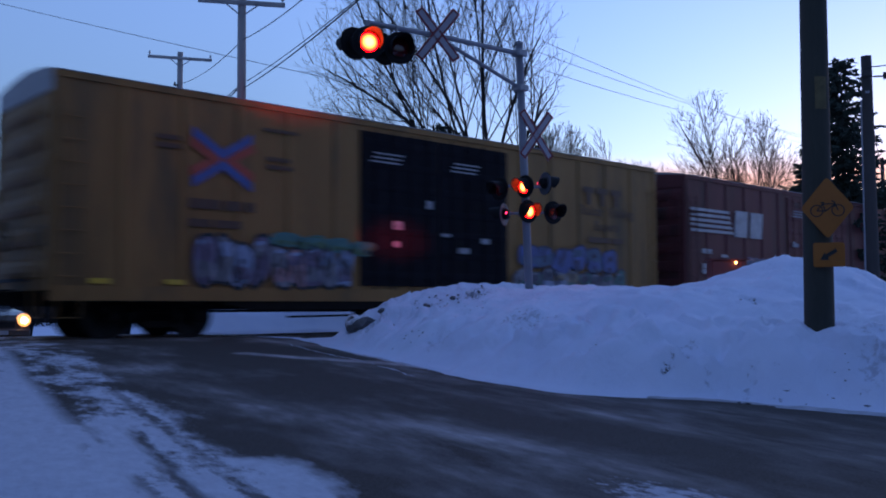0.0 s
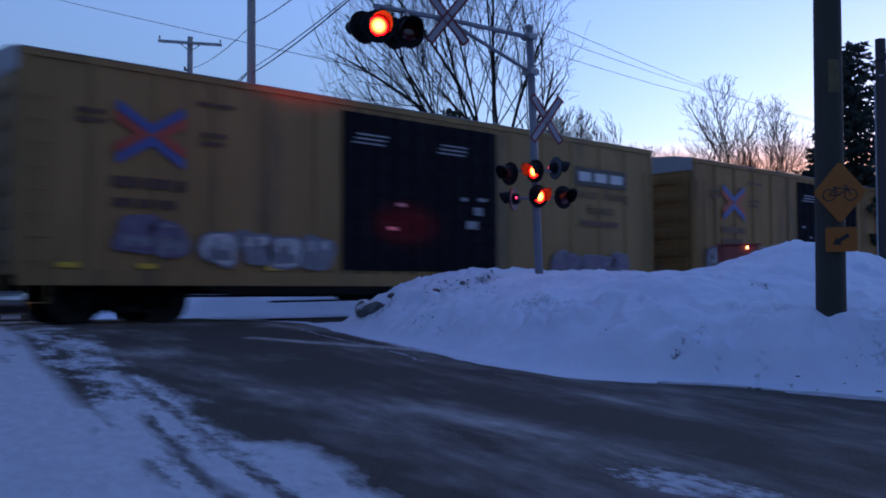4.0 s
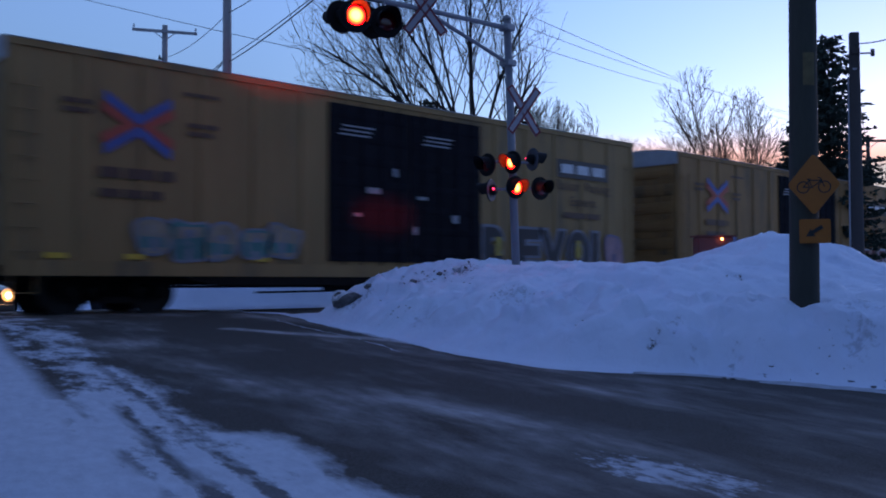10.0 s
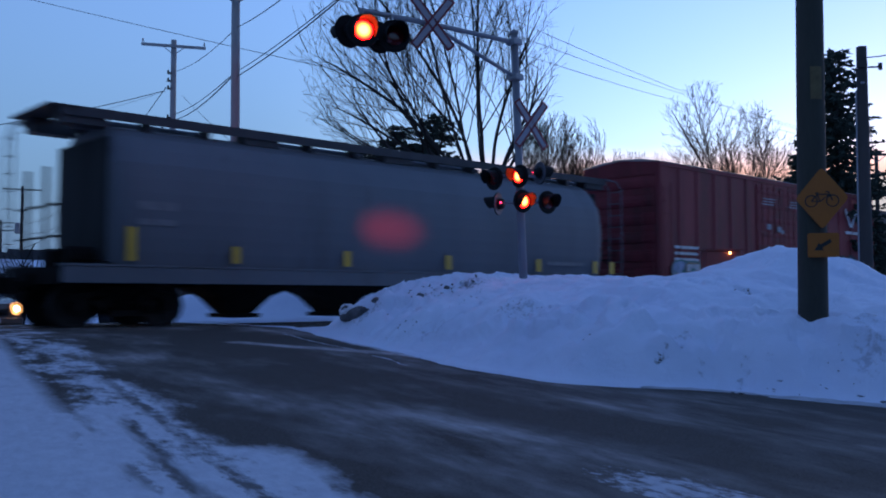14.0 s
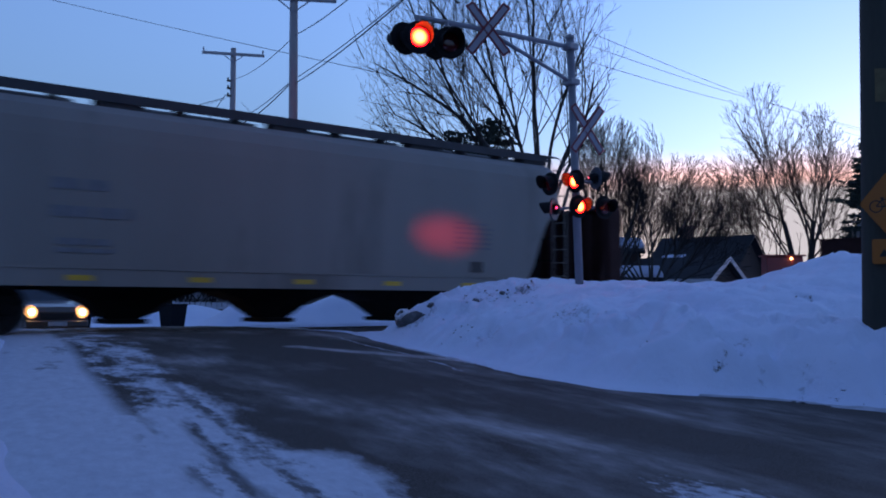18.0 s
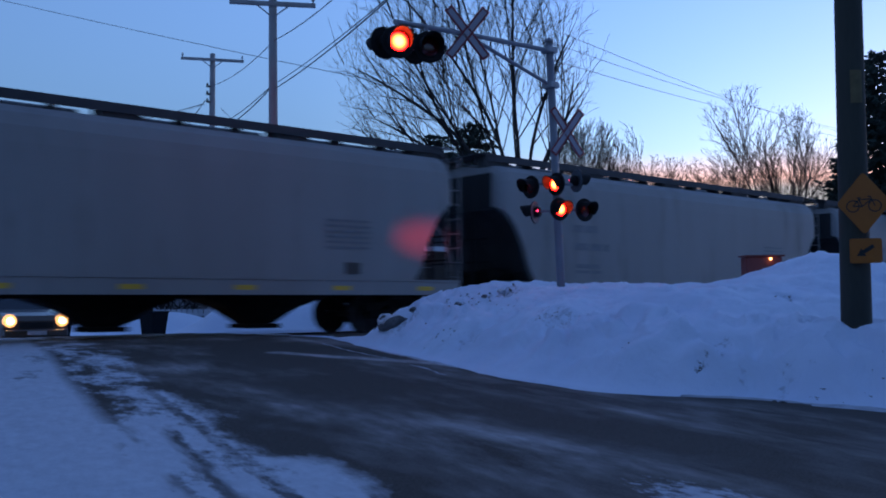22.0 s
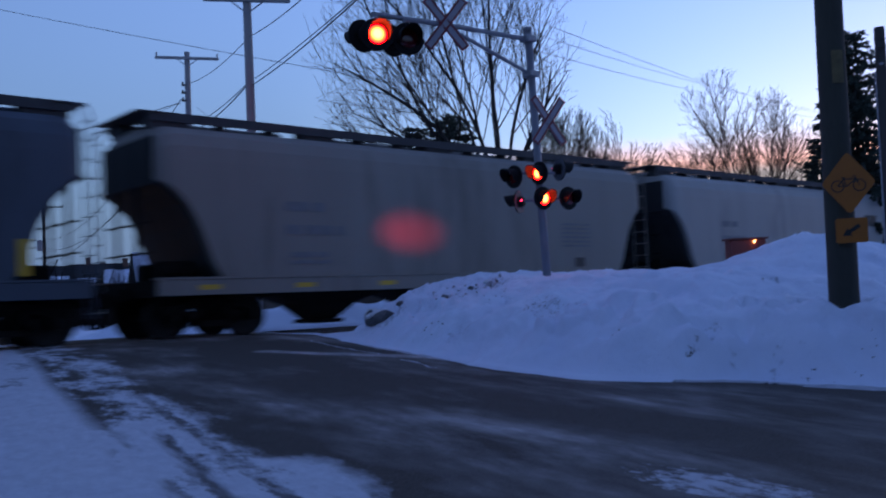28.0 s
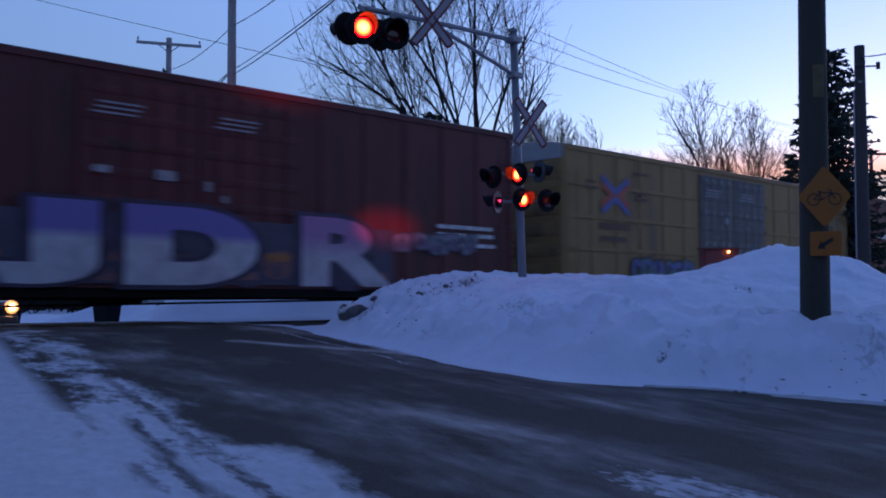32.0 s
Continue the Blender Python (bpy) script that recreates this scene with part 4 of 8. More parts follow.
SP = {"black": spray("black", (0.014, 0.014, 0.018)), "white": spray("white", (0.432, 0.432, 0.446)), "grey": spray("grey", (0.180, 0.180, 0.209)), "pink": spray("pink", (0.346, 0.187, 0.202)),
      "teal": spray("teal", (0.043, 0.158, 0.144)), "blue": spray("blue", (0.072, 0.108, 0.274)), "sky": spray("light_blue", (0.216, 0.274, 0.396)), "violet": spray("violet", (0.173, 0.144, 0.360)),
      "red": spray("red", (0.259, 0.022, 0.029)), "orange": spray("orange", (0.331, 0.115, 0.022)), "green": spray("green", (0.058, 0.130, 0.065)), "yellow": spray("yellow", (0.360, 0.245, 0.036)),
      "slate": spray("slate", (0.085, 0.09, 0.12)), "dusk": spray("dusk", (0.05, 0.045, 0.07)), "steel": spray("steel_blue", (0.06, 0.11, 0.18)), "wine": spray("wine", (0.11, 0.012, 0.022)),
      "rose": spray("rose", (0.20, 0.075, 0.07)), "mauve": spray("mauve", (0.144, 0.108, 0.173)), "tan": spray("tan", (0.259, 0.194, 0.130))}


# ---------------------------------------------------------------- boxcar
BOX = {}


def box_shell(L):
    """Moulded meshes that boxcars of one length share (all but the paint)."""
    if L in BOX:
        return BOX[L]
    h = L / 2
    sill = bmesh.new()
    prof = [(-h, 0.92), (-h, 0.74), (-h + 3.4, 0.74), (-h + 4.2, 0.58), (h - 4.2, 0.58), (h - 3.4, 0.74), (h, 0.74), (h, 0.92)]
    loft(sill, [[(x, -0.035, z) for x, z in prof][::-1], [(x, 0.035, z) for x, z in prof][::-1]])
    roof = bmesh.new()
    rings = []
    nx = 15
    for i in range(nx + 1):
        x = -h - 0.02 + (L + 0.04) * i / nx
        for dx, up in ((-0.05, 0.0), (-0.03, 0.045), (0.03, 0.045), (0.05, 0.0)):
            if (i == 0 and dx < 0) or (i == nx and dx > 0):
                continue
            prof = [(-1.56, 4.985), (-1.56, 5.0), (-0.8, 5.09 + up), (0, 5.14 + up), (0.8, 5.09 + up), (1.56, 5.0), (1.56, 4.985)]
            rings.append([(x + dx, y, z) for y, z in prof])
    loft(roof, rings)
    BOX[L] = {k: finish(v, k, None) for k, v in dict(sill=sill, roof=roof).items()}
    return BOX[L]


def post_mesh(hgt):
    """Hat-section side post, narrower outside; it faces -y."""
    bm = bmesh.new()
    for v in box(bm, -0.085, 0.085, -0.042, 0, 0, hgt):
        if v.co.y < -0.02:
            v.co.x *= 0.55
    return bm


def corrugation_mesh():
    """One bulging horizontal rib of a boxcar's end; it faces +x."""
    bm = bmesh.new()
    rings = []
    for j in range(9):
        y = -1.38 + 2.76 * j / 8
        r = 0.10 * math.sin(math.pi * (j + 0.35) / 8.7) + 0.02
        rings.append([(r * math.cos(q), y, 0.2 * math.sin(q)) for q in (1.57, 0.9, 0.3, -0.3, -0.9, -1.57)])
    loft(bm, rings)
    return bm


def end_cap_mesh():
    bm = bmesh.new()
    prof = [(-1.5, 4.60), (1.5, 4.60), (1.5, 4.975), (0, 5.13), (-1.5, 4.975)]
    loft(bm, [[(-0.06, y, z) for y, z in prof], [(0.03, y, z) for y, z in prof]])
    return bm


def ladder_mesh():
    """The two stiles and the lowest step, bent from one bar."""
    bm = bmesh.new()
    path_tube(bm, [(0, -0.05, 4.3), (0, -0.05, 0.95), (0, -0.03, 0.45), (0.42, -0.03, 0.45), (0.42, -0.05, 0.95), (0.42, -0.05, 4.3)], 0.014, 5)
    return bm


def rung_mesh():
    bm = bmesh.new()
    path_tube(bm, [(0, 0, 0), (0, -0.07, 0), (0.42, -0.07, 0), (0.42, 0, 0)], 0.013, 5)
    return bm


def brake_wheel_mesh():
    bm = bmesh.new()
    n = 20
    path_tube(bm, [(0, 0.28 * math.cos(2 * math.pi * k / n), 0.28 * math.sin(2 * math.pi * k / n)) for k in range(n + 1)], 0.02, 6)
    for k in range(4):
        a = math.pi * k / 2
        tube(bm, (0, 0, 0), (0, 0.28 * math.cos(a), 0.28 * math.sin(a)), 0.014, n=5)
    return bm


DOORS = {"plain": (-2.42, 2.52), "grid": (-2.2, 2.3), "short": (-2.0, 2.0)}


def rib_mesh(w):
    """Pressed horizontal rib of a door; it faces -y."""
    bm = bmesh.new()
    for v in box(bm, 0.10, w - 0.10, -0.016, 0, -0.10, 0.10):
        if v.co.y < -0.008:
            v.co.z *= 0.4
    return bm


def rod_mesh(hgt):
    bm = bmesh.new()
    tube(bm, (0, -0.075, -0.08), (0, -0.075, hgt + 0.05), 0.016, n=8)
    for z in (0.15, hgt * 0.35, hgt * 0.65, hgt - 0.15):
        box(bm, -0.04, 0.04, -0.095, -0.04, z - 0.04, z + 0.04)
    return bm


def boxcar(label, L, paint, door_paint, style="plain", emblem="x", seed=0, tags=(), gap_cap=True, emblem_x=2.45):
    rng = random.Random(seed)
    sh = box_shell(L)
    h = L / 2
    car = thing("boxcar", label, "freight car", group="cars of the freight train")
    d0, d1 = DOORS[style]
    roof = part("roof", painted(sh["roof"], M_GALV), None, car, "ribbed galvanized roof")
    sill = painted(sh["sill"], paint if style != "plain" else M_UNDER)
    pm = finish(post_mesh(3.82), "post", paint)
    for s in (-1, 1):
        wall = slab("side_wall", car, paint, -h, h, s * 1.48 - 0.02, s * 1.48 + 0.02, 1.0, 4.90)
        slab("top_chord", car, paint, -h, h, s * 1.495 - 0.05, s * 1.495 + 0.05, 4.86, 4.98)
        slab("bottom_rail", car, paint, -h, h, s * 1.495 - 0.05, s * 1.495 + 0.05, 0.76, 1.04)
        part("side_sill", sill, None, car, at=pose(0, s * 1.465, -0.001))
        n_post = 15
        for i in range(n_post + 1):
            x = -h + 0.10 + (L - 0.2) * i / n_post
            if d0 - 0.1 < x < d1 + 0.1:
                continue
            part("post", pm, None, car, at=pose(x, s * 1.50, 1.04, 0, 0, 0 if s < 0 else 180))
        if style == "grid":
            for z in (2.0, 2.95, 3.9):
                for x0, x1 in ((-h, d0 - 0.1), (d1 + 0.1, h)):
                    slab("side_rail", car, paint, x0, x1, s * 1.522 - 0.022, s * 1.522 + 0.022, z - 0.05, z + 0.05)
    cm, em = finish(corrugation_mesh(), "corrugation", paint), finish(end_cap_mesh(), "end_cap", M_GALV if gap_cap else paint)
    for s in (-1, 1):
        e = slab("end_wall", car, paint, s * (h - 0.025) - 0.025, s * (h - 0.025) + 0.025, -1.46, 1.46, 0.95, 4.62)
        for z in (1.35, 1.95, 2.55, 3.15, 3.75, 4.35):
            part("corrugation", cm, None, car, at=pose(s * h, 0, z, 0, 0, 0 if s > 0 else 180))
        for yy in (-1.44, 1.44):
            slab("corner_post", car, paint, s * h - 0.05, s * h + 0.05, yy - 0.05, yy + 0.05, 0.95, 4.6, bev=0.015)
        part("end_cap", em, None, car, "grey galvanized end cap" if gap_cap else "", at=pose(s * h, 0, 0, 0, 0, 0 if s > 0 else 180))
    # underframe
    slab("centre_sill", car, M_UNDER, -h - 0.3, h + 0.3, -0.25, 0.25, 0.66, 0.93)
    slab("floor", car, M_UNDER, -h + 0.06, h - 0.06, -1.42, 1.42, 0.934, 0.99)
    for i in range(9):
        x = -h + 1.5 + (L - 3) * i / 8
        slab("crossbearer", car, M_UNDER, x - 0.06, x + 0.06, -1.4, 1.4, 0.78, 0.93)
    slab("brake_reservoir", car, M_UNDER, -1.9, -0.7, -0.9, -0.5, 0.45, 0.80, bev=0.06)
    for a_, b_, rr in (((-h + 3, -0.35, 0.55), (h - 3, -0.35, 0.55), 0.03), ((-3.0, 0.55, 0.40), (h - 3.0, 0.3, 0.52), 0.025)):
        bm = bmesh.new()
        tube(bm, a_, b_, rr, n=6)
        part("brake_pipe", bm, M_UNDER, car)
    lm, rgm = finish(ladder_mesh(), "ladder", paint), finish(rung_mesh(), "rung", paint)
    for nm, at in (("ladder", pose(-h + 0.12, -1.54, 0)), ("ladder", pose(h - 0.54, -1.54, 0)), ("end_ladder", pose(-h - 0.10, -0.95, 0, 0, 0, -90)), ("end_ladder", pose(h + 0.10, 0.95, 0, 0, 0, 90))):
        ld = part(nm, lm, None, car, at=at)
        for k in range(8):
            part("rung", rgm, None, ld, at=pose(0, 0, 1.2 + k * 0.42))
    slab("crossover_platform", car, M_GRATE, -h - 0.42, -h - 0.08, -0.8, 0.8, 1.12, 1.16)
    bm = brake_wheel_mesh()
    part("brake_wheel", bm, M_UNDER, car, at=pose(-h - 0.22, 0.35, 2.0))
    dw, dh = (d1 - d0) / 2, 3.62
    rm_ = finish(rib_mesh(dw - 0.03), "door_rib", door_paint)
    rmesh = finish(rod_mesh(dh), "locking_rod", door_paint if style != "grid" else M_GALV)
    for k in range(2):
        for turn in (0, 180):
            x = (d0 + k * dw + dw / 2) * (1 if turn == 0 else -1)
            dr = slab("door", car, door_paint, -(dw - 0.03) / 2, (dw - 0.03) / 2, -0.0225, 0.0225, -dh / 2, dh / 2, "plug door with locking rods", bev=0.012)
            dr.matrix_basis = pose(x, -1.5275 if turn == 0 else 1.5275, 1.12 + dh / 2, 0, 0, turn)
            for j in range(7):
                part("door_rib", rm_, None, dr, at=pose(-(dw - 0.03) / 2, -0.0225, -dh / 2 + 0.25 + (dh - 0.5) * j / 6))
            for f in (0.16, 0.38, 0.62, 0.84):
                part("locking_rod", rmesh, None, dr, at=pose((f - 0.5) * (dw - 0.03), 0.02, -dh / 2))
    y = -1.552
    if emblem == "x":
        bb, br = bmesh.new(), bmesh.new()
        cx, cz, w2, h2, tk = -h + emblem_x, 3.66, 0.68, 0.42, 0.20
        for sx_ in (-1, 1):
            for sz_ in (-1, 1):
                # each arm: a blue band on its outer side, a red band on its inner side
                tip_, knee = cx + sx_ * w2, cx + sx_ * w2 * tk / h2
                quad_decal(bb, [(cx, cz), (cx, cz + sz_ * tk), (tip_, cz + sz_ * (h2 + tk)), (tip_, cz + sz_ * h2)][::sx_ * sz_], y - 0.006)
                quad_decal(br, [(cx + sx_ * 0.02, cz), (tip_ + sx_ * 0.04, cz + sz_ * h2), (tip_ + sx_ * 0.04, cz + sz_ * (h2 - tk)), (knee, cz)][::sx_ * sz_], y)
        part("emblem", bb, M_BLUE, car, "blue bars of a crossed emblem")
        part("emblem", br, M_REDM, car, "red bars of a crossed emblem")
        for z in (3.95, 3.78):
            text_bars(rng, car, M_BROWNTEXT, cx - 2.45 + 1.0, cx - 2.45 + 1.55, z, 0.09, y)
        for z in (3.75, 3.58):
            text_bars(rng, car, M_BROWNTEXT, cx - 2.45 + 3.5, cx - 2.45 + 4.1, z, 0.09, y)
        text_bars(rng, car, M_BROWNTEXT, cx - 2.45 + 3.4, cx - 2.45 + 4.3, 4.38, 0.07, y)
        text_bars(rng, car, M_BROWNTEXT, cx - 2.45 + 1.7, cx - 2.45 + 3.2, 2.62, 0.2, y, 0.6)
        text_bars(rng, car, M_BROWNTEXT, cx - 2.45 + 1.7, cx - 2.45 + 3.0, 2.25, 0.16, y, 0.5)
        words(car, "Railcar", -h + 15.5, 3.30, 0.40, y)
        words(car, "Pooling", -h + 16.88, 3.30, 0.40, y)
        words(car, "Experts", -h + 16.2, 2.86, 0.40, y)
        text_bars(rng, car, M_BROWNTEXT, -h + 15.3, -h + 17.0, 2.50, 0.16, y, 0.7)
        if "plate" in tags:
            slab("name_plate", car, M_INK, -h + 15.0, -h + 17.4, y - 0.004, y, 3.66, 4.18, "black name plate")
            for a, b in ((0.20, 0.74), (0.92, 1.46), (1.64, 2.2)):
                slab("name_shape", car, M_WHITE, -h + 15.0 + a, -h + 15.0 + b, y - 0.010, y - 0.006, 3.79, 4.05, "white block on the name plate")
        else:
            for a in (15.1, 15.75, 16.4):
                slab("name_shape", car, M_BROWNTEXT, -h + a, -h + a + 0.5, y - 0.004, y, 3.95, 4.12, "brown block shape")
                slab("name_shape", car, M_BROWNTEXT, -h + a + 0.16, -h + a + 0.34, y - 0.004, y, 3.6, 3.948, "brown block shape")
    elif emblem == "stripes":
        for k in range(5):
            slab("emblem_stripe", car, M_FADEDWHITE, -h + 0.25, -h + 2.9 - 0.06 * k, y - 0.004, y, 3.12 + k * 0.175, 3.22 + k * 0.175, "faded white stripe")
        for x0 in (2.98, 4.02):
            bw = bmesh.new()
            quad_decal(bw, [(-h + x0, 3.05), (-h + x0 + 0.85, 3.05), (-h + x0 + 0.97, 3.98), (-h + x0 + 0.12, 3.98)], y)
            part("emblem_block", bw, M_FADEDWHITE, car, "faded white slanted block")
        for z in (2.4, 1.9, 1.72):
            text_bars(rng, car, M_FADEDWHITE, -h + 0.9, -h + 1.5, z, 0.16, y, 0.4)
            text_bars(rng, car, M_FADEDWHITE, -h + 2.1, -h + 2.6, z - 0.1, 0.1, y, 0.4)
    elif emblem == "noodle":
        bw = bmesh.new()
        c, q = h - 2.75, 3.92
        rows_ = []
        for k in range(37):
            a = 2 * math.pi * k / 24
            x0, z0, ang = -0.1 + 1.66 * k / 36, 0.31 * math.cos(a), math.atan2(-0.31 * math.sin(a) * 2 * math.pi / 24, 1.66 / 36)
            ox, oz = -math.sin(ang) * 0.085, math.cos(ang) * 0.085
            rows_.append([bw.verts.new((c + x0 + f * ox, y - 0.003, q + z0 + f * oz)) for f in (-1, 1)])
        for (p0, p1), (p2, p3) in zip(rows_, rows_[1:]):
            bw.faces.new((p0, p2, p3, p1))
        thick = bmesh.ops.extrude_face_region(bw, geom=bw.faces[:])
        bmesh.ops.translate(bw, verts=[v for v in thick["geom"] if isinstance(v, bmesh.types.BMVert)], vec=(0, -0.003, 0))
        bmesh.ops.recalc_face_normals(bw, faces=bw.faces[:])
        part("emblem", bw, M_WHITE, car, "white ribbon-shaped emblem")
        text_bars(rng, car, M_WHITE, h - 2.8, h - 1.4, 3.25, 0.12, y, 0.5)
        for z in (2.2, 2.0, 1.8):
            text_bars(rng, car, M_WHITE, -h + 0.8, -h + 2.2, z, 0.09, y)
    elif emblem == "panels":
        for x0, z0, w, hh in ((0.94, 2.84, 0.75, 0.37), (1.88, 2.79, 0.71, 0.37), (0.94, 2.37, 0.76, 0.37), (1.88, 2.33, 0.72, 0.37), (2.76, 2.30, 0.68, 0.35)):
            slab("lettering_panel", car, M_WHITE, -h + x0, -h + x0 + w, y - 0.004, y, z0, z0 + hh, "white stencil panel")
            for q in (0.08, 0.21):
                text_bars(rng, car, M_FADEDTEXT, -h + x0 + 0.16, -h + x0 + w - 0.2, z0 + q, 0.075, y - 0.005, 0.2)
        for z in (1.9, 1.7, 1.5):
            text_bars(rng, car, M_WHITE, h - 2.6, h - 0.7, z, 0.1, y)
    else:
        for z in (2.3, 2.1, 1.85):
            text_bars(rng, car, M_WHITE, h - 2.8, h - 0.8, z, 0.1, y)
        text_bars(rng, car, M_WHITE, -h + 1.0, -h + 2.2, 3.2, 0.2, y, 0.5)
    # white notices on the doors
    for x0 in (d0 + 0.25, d0 + dw + 0.35):
        for k in range(3):
            slab("notice", car, M_DIMWHITE, x0 + 0.06 * k, x0 + 0.9 + 0.06 * k, -1.604, -1.60, 4.02 + 0.10 * k, 4.06 + 0.10 * k, "white stencilled bar")
    for _ in range(6):
        x0, z0 = rng.uniform(d0 + 0.2, d1 - 0.5), rng.uniform(1.7, 3.2)
        slab("notice", car, M_DIMWHITE, x0, x0 + rng.choice((0.12, 0.2, 0.3, 0.4)), -1.604, -1.60, z0, z0 + rng.choice((0.08, 0.14, 0.2)), "white stencilled bar")
    for x in (-h + 0.9, -h + 2.4, -h + 5.2, h - 5.2, h - 2.4, h - 0.9):
        slab("reflector", car, M_REFL, x - 0.2, x + 0.2, y - 0.004, y, 1.08, 1.18, "yellow reflective strip")
    running_gear(car, L, 2.25)
    return car, rng


def tag_up(car, rng, *pieces):
    for x0, x1, z0, z1, outline, fills, letters, shine in pieces:
        graffiti(rng, car, x0, x1, z0 - 0.12, z1 - 0.03, -1.556, SP[outline], [SP[f] for f in fills], letters, SP[shine] if shine else None)


# dark grey with the shade of the hoppers' open ends painted in; also one sill
M_SHADEGREY = mat("dark_shade_grey_paint", (0.016, 0.015, 0.015), 0.85, vary=0.25, scale=3.0, spec=0.1)
# grime of the end sheets; on slope sheets the dark tone stands for shade
M_ENDGREY = mat("grimy_shaded_end_paint", (0.032, 0.033, 0.034), 0.75, vary=0.35, scale=2.0, spec=0.1, streak=True)
M_FAINT = mat("faded_grey_lettering", (0.17, 0.17, 0.18), 0.6, vary=0.25, scale=6.0)


# ---------------------------------------------------------------- covered hopper
def hopper(label, L, paint, seed=0, round_side=False, marks="bars", reflect=False, signet=False):
    rng = random.Random(seed)
    h = L / 2
    car = thing("covered_hopper", label, "freight car", group="cars of the freight train")
    bm = bmesh.new()
    rings = []
    cut = [(0.10, 3.16), (0.35, 3.03), (0.65, 2.76), (0.92, 2.32), (1.10, 1.85), (1.20, 1.55), (1.42, 1.20)]     # the side sheet's slanting end
    if round_side:
        cut = [(0.10, 1.30), (0.3, 1.20), (1.42, 1.20)]
    ends_ = [0.10, 0.16, 0.30, 0.5, 0.7, 0.86, 1.0, 1.12, 1.22, 1.30, 1.36, 1.42]
    off = 0.85 if round_side else 0.0      # open end platform
    low = 0.34 if round_side else 0.0       # the round-sided car is not as tall
    cut, ends_ = [(e + off, z) for e, z in cut], [e + off for e in ends_]
    xs_ = [-h + e for e in ends_] + [-h * 0.5, 0, h * 0.5] + [h - e for e in ends_[::-1]]
    for x in xs_:
        e = h - abs(x)
        zb = lerp_table(e, cut)
        e -= off
        inset = 0.30 if e < 0.12 else (0.12 if e < 0.2 else (0.03 if e < 0.35 else 0.0))
        ring = []
        m = 7
        for k in range(m + 1):
            f = k / m
            z = zb + (3.55 - low - zb) * f
            yy = 1.52 if not round_side else 1.62 - 0.36 * ((z - 2.35) / 1.6) ** 2 * (1 if z > 2.35 else 0.75)
            ring.append((yy - inset, z))
        top = [(1.50, 3.85), (1.40, 4.10), (1.18, 4.26), (0.7, 4.36), (0.0, 4.40)] if not round_side else [(1.34, 3.85), (1.15, 4.10), (0.92, 4.26), (0.6, 4.36), (0.0, 4.40)]
        ring += [(a - (inset if a > 0.3 else 0), z - low - inset * 0.7) for a, z in top]
        full = [(x, -a, z) for a, z in ring] + [(x, a, z) for a, z in ring[-2::-1]]
        rings.append(full)
    loft(bm, rings)
    part("body", bm, paint, car, "smooth-sided welded body", smooth=False)
    for s in (-1, 1):
        slab("side_sill", car, M_SHADEGREY if signet else paint, -h, h, s * 1.465 - 0.065, s * 1.465 + 0.065, 0.88, 1.19)
        slab("sill_flange", car, paint, -h, h, s * 1.445 - 0.105, s * 1.445 + 0.105, 1.194, 1.235)
    # ends: slope sheet and posts painted dark for the shade there, ladder, walkway
    for sx in (-1, 1):
        bm = bmesh.new()
        prof = [(e, z - 0.005) for e, z in cut] + [(e - 0.05, z - 0.06) for e, z in cut[::-1]]
        loft(bm, [[(sx * (h - e), -1.36, z) for e, z in prof][::sx], [(sx * (h - e), 1.36, z) for e, z in prof][::sx]])
        for yy in (-0.42, 0.42):
            gb = bmesh.new()
            pr = [(0.55, 1.10), (1.45 + off, 1.10), (1.30 + off, 1.6), (0.95, 1.45)]
            loft(gb, [[(sx * (h - e), yy - 0.02, z) for e, z in pr][::sx], [(sx * (h - e), yy + 0.02, z) for e, z in pr][::sx]])
            part("gusset", gb, M_SHADEGREY, car)
        part("slope_sheet", bm, M_ENDGREY, car, "end slope sheet painted dark in place of its shade")
        slab("end_sheet", car, M_ENDGREY, sx * (h - off - 0.09) - 0.02, sx * (h - off - 0.09) + 0.02, -1.21, 1.21, 1.32 if round_side else 3.12, 4.06 - low)
        slab("end_sill", car, M_UNDER, sx * h - 0.06, sx * h + 0.06, -1.5, 1.5, 0.86, 1.18)
        slab("end_platform", car, M_UNDER, sx * (h - 0.9) - 0.85, sx * (h - 0.9) + 0.85, -1.33, 1.33, 1.06, 1.10)
        for yy in (-0.5, 0.5):
            slab("end_post", car, M_SHADEGREY, sx * (h - 0.06) - 0.035, sx * (h - 0.06) + 0.035, yy - 0.035, yy + 0.035, 1.19, 3.1)
        for zz in (1.75, 2.35):
            slab("cross_rail", car, M_SHADEGREY, sx * (h - 0.06) - 0.02, sx * (h - 0.06) + 0.02, -1.05, 1.05, zz - 0.02, zz + 0.02)
        slab("brake_gear", car, M_UNDER, sx * (h - 0.55) - 0.25, sx * (h - 0.55) + 0.25, -0.32, 0.30, 1.11, 1.55, bev=0.05)
        la = bmesh.new()
        for yy in (-1.46, -1.0):
            path_tube(la, [(0.06, yy, 0.5), (0.06, yy, 4.25 - low), (0.02, yy * 0.9, 4.48 - low), (-0.3, yy * 0.8, 4.55 - low)], 0.02, 5)
        for k in range(11 if not low else 10):
            tube(la, (0.06, -1.46, 0.6 + 0.36 * k), (0.06, -1.0, 0.6 + 0.36 * k), 0.014, n=5)
        part("end_ladder", la, paint, car, at=pose(sx * h, 0, 0, 0, 0, 0 if sx > 0 else 180))
        slab("end_walkway", car, M_GRATE, sx * (h - 0.18) - 0.32, sx * (h - 0.18) + 0.32, -1.05, 1.05, 4.555 - low, 4.585 - low)
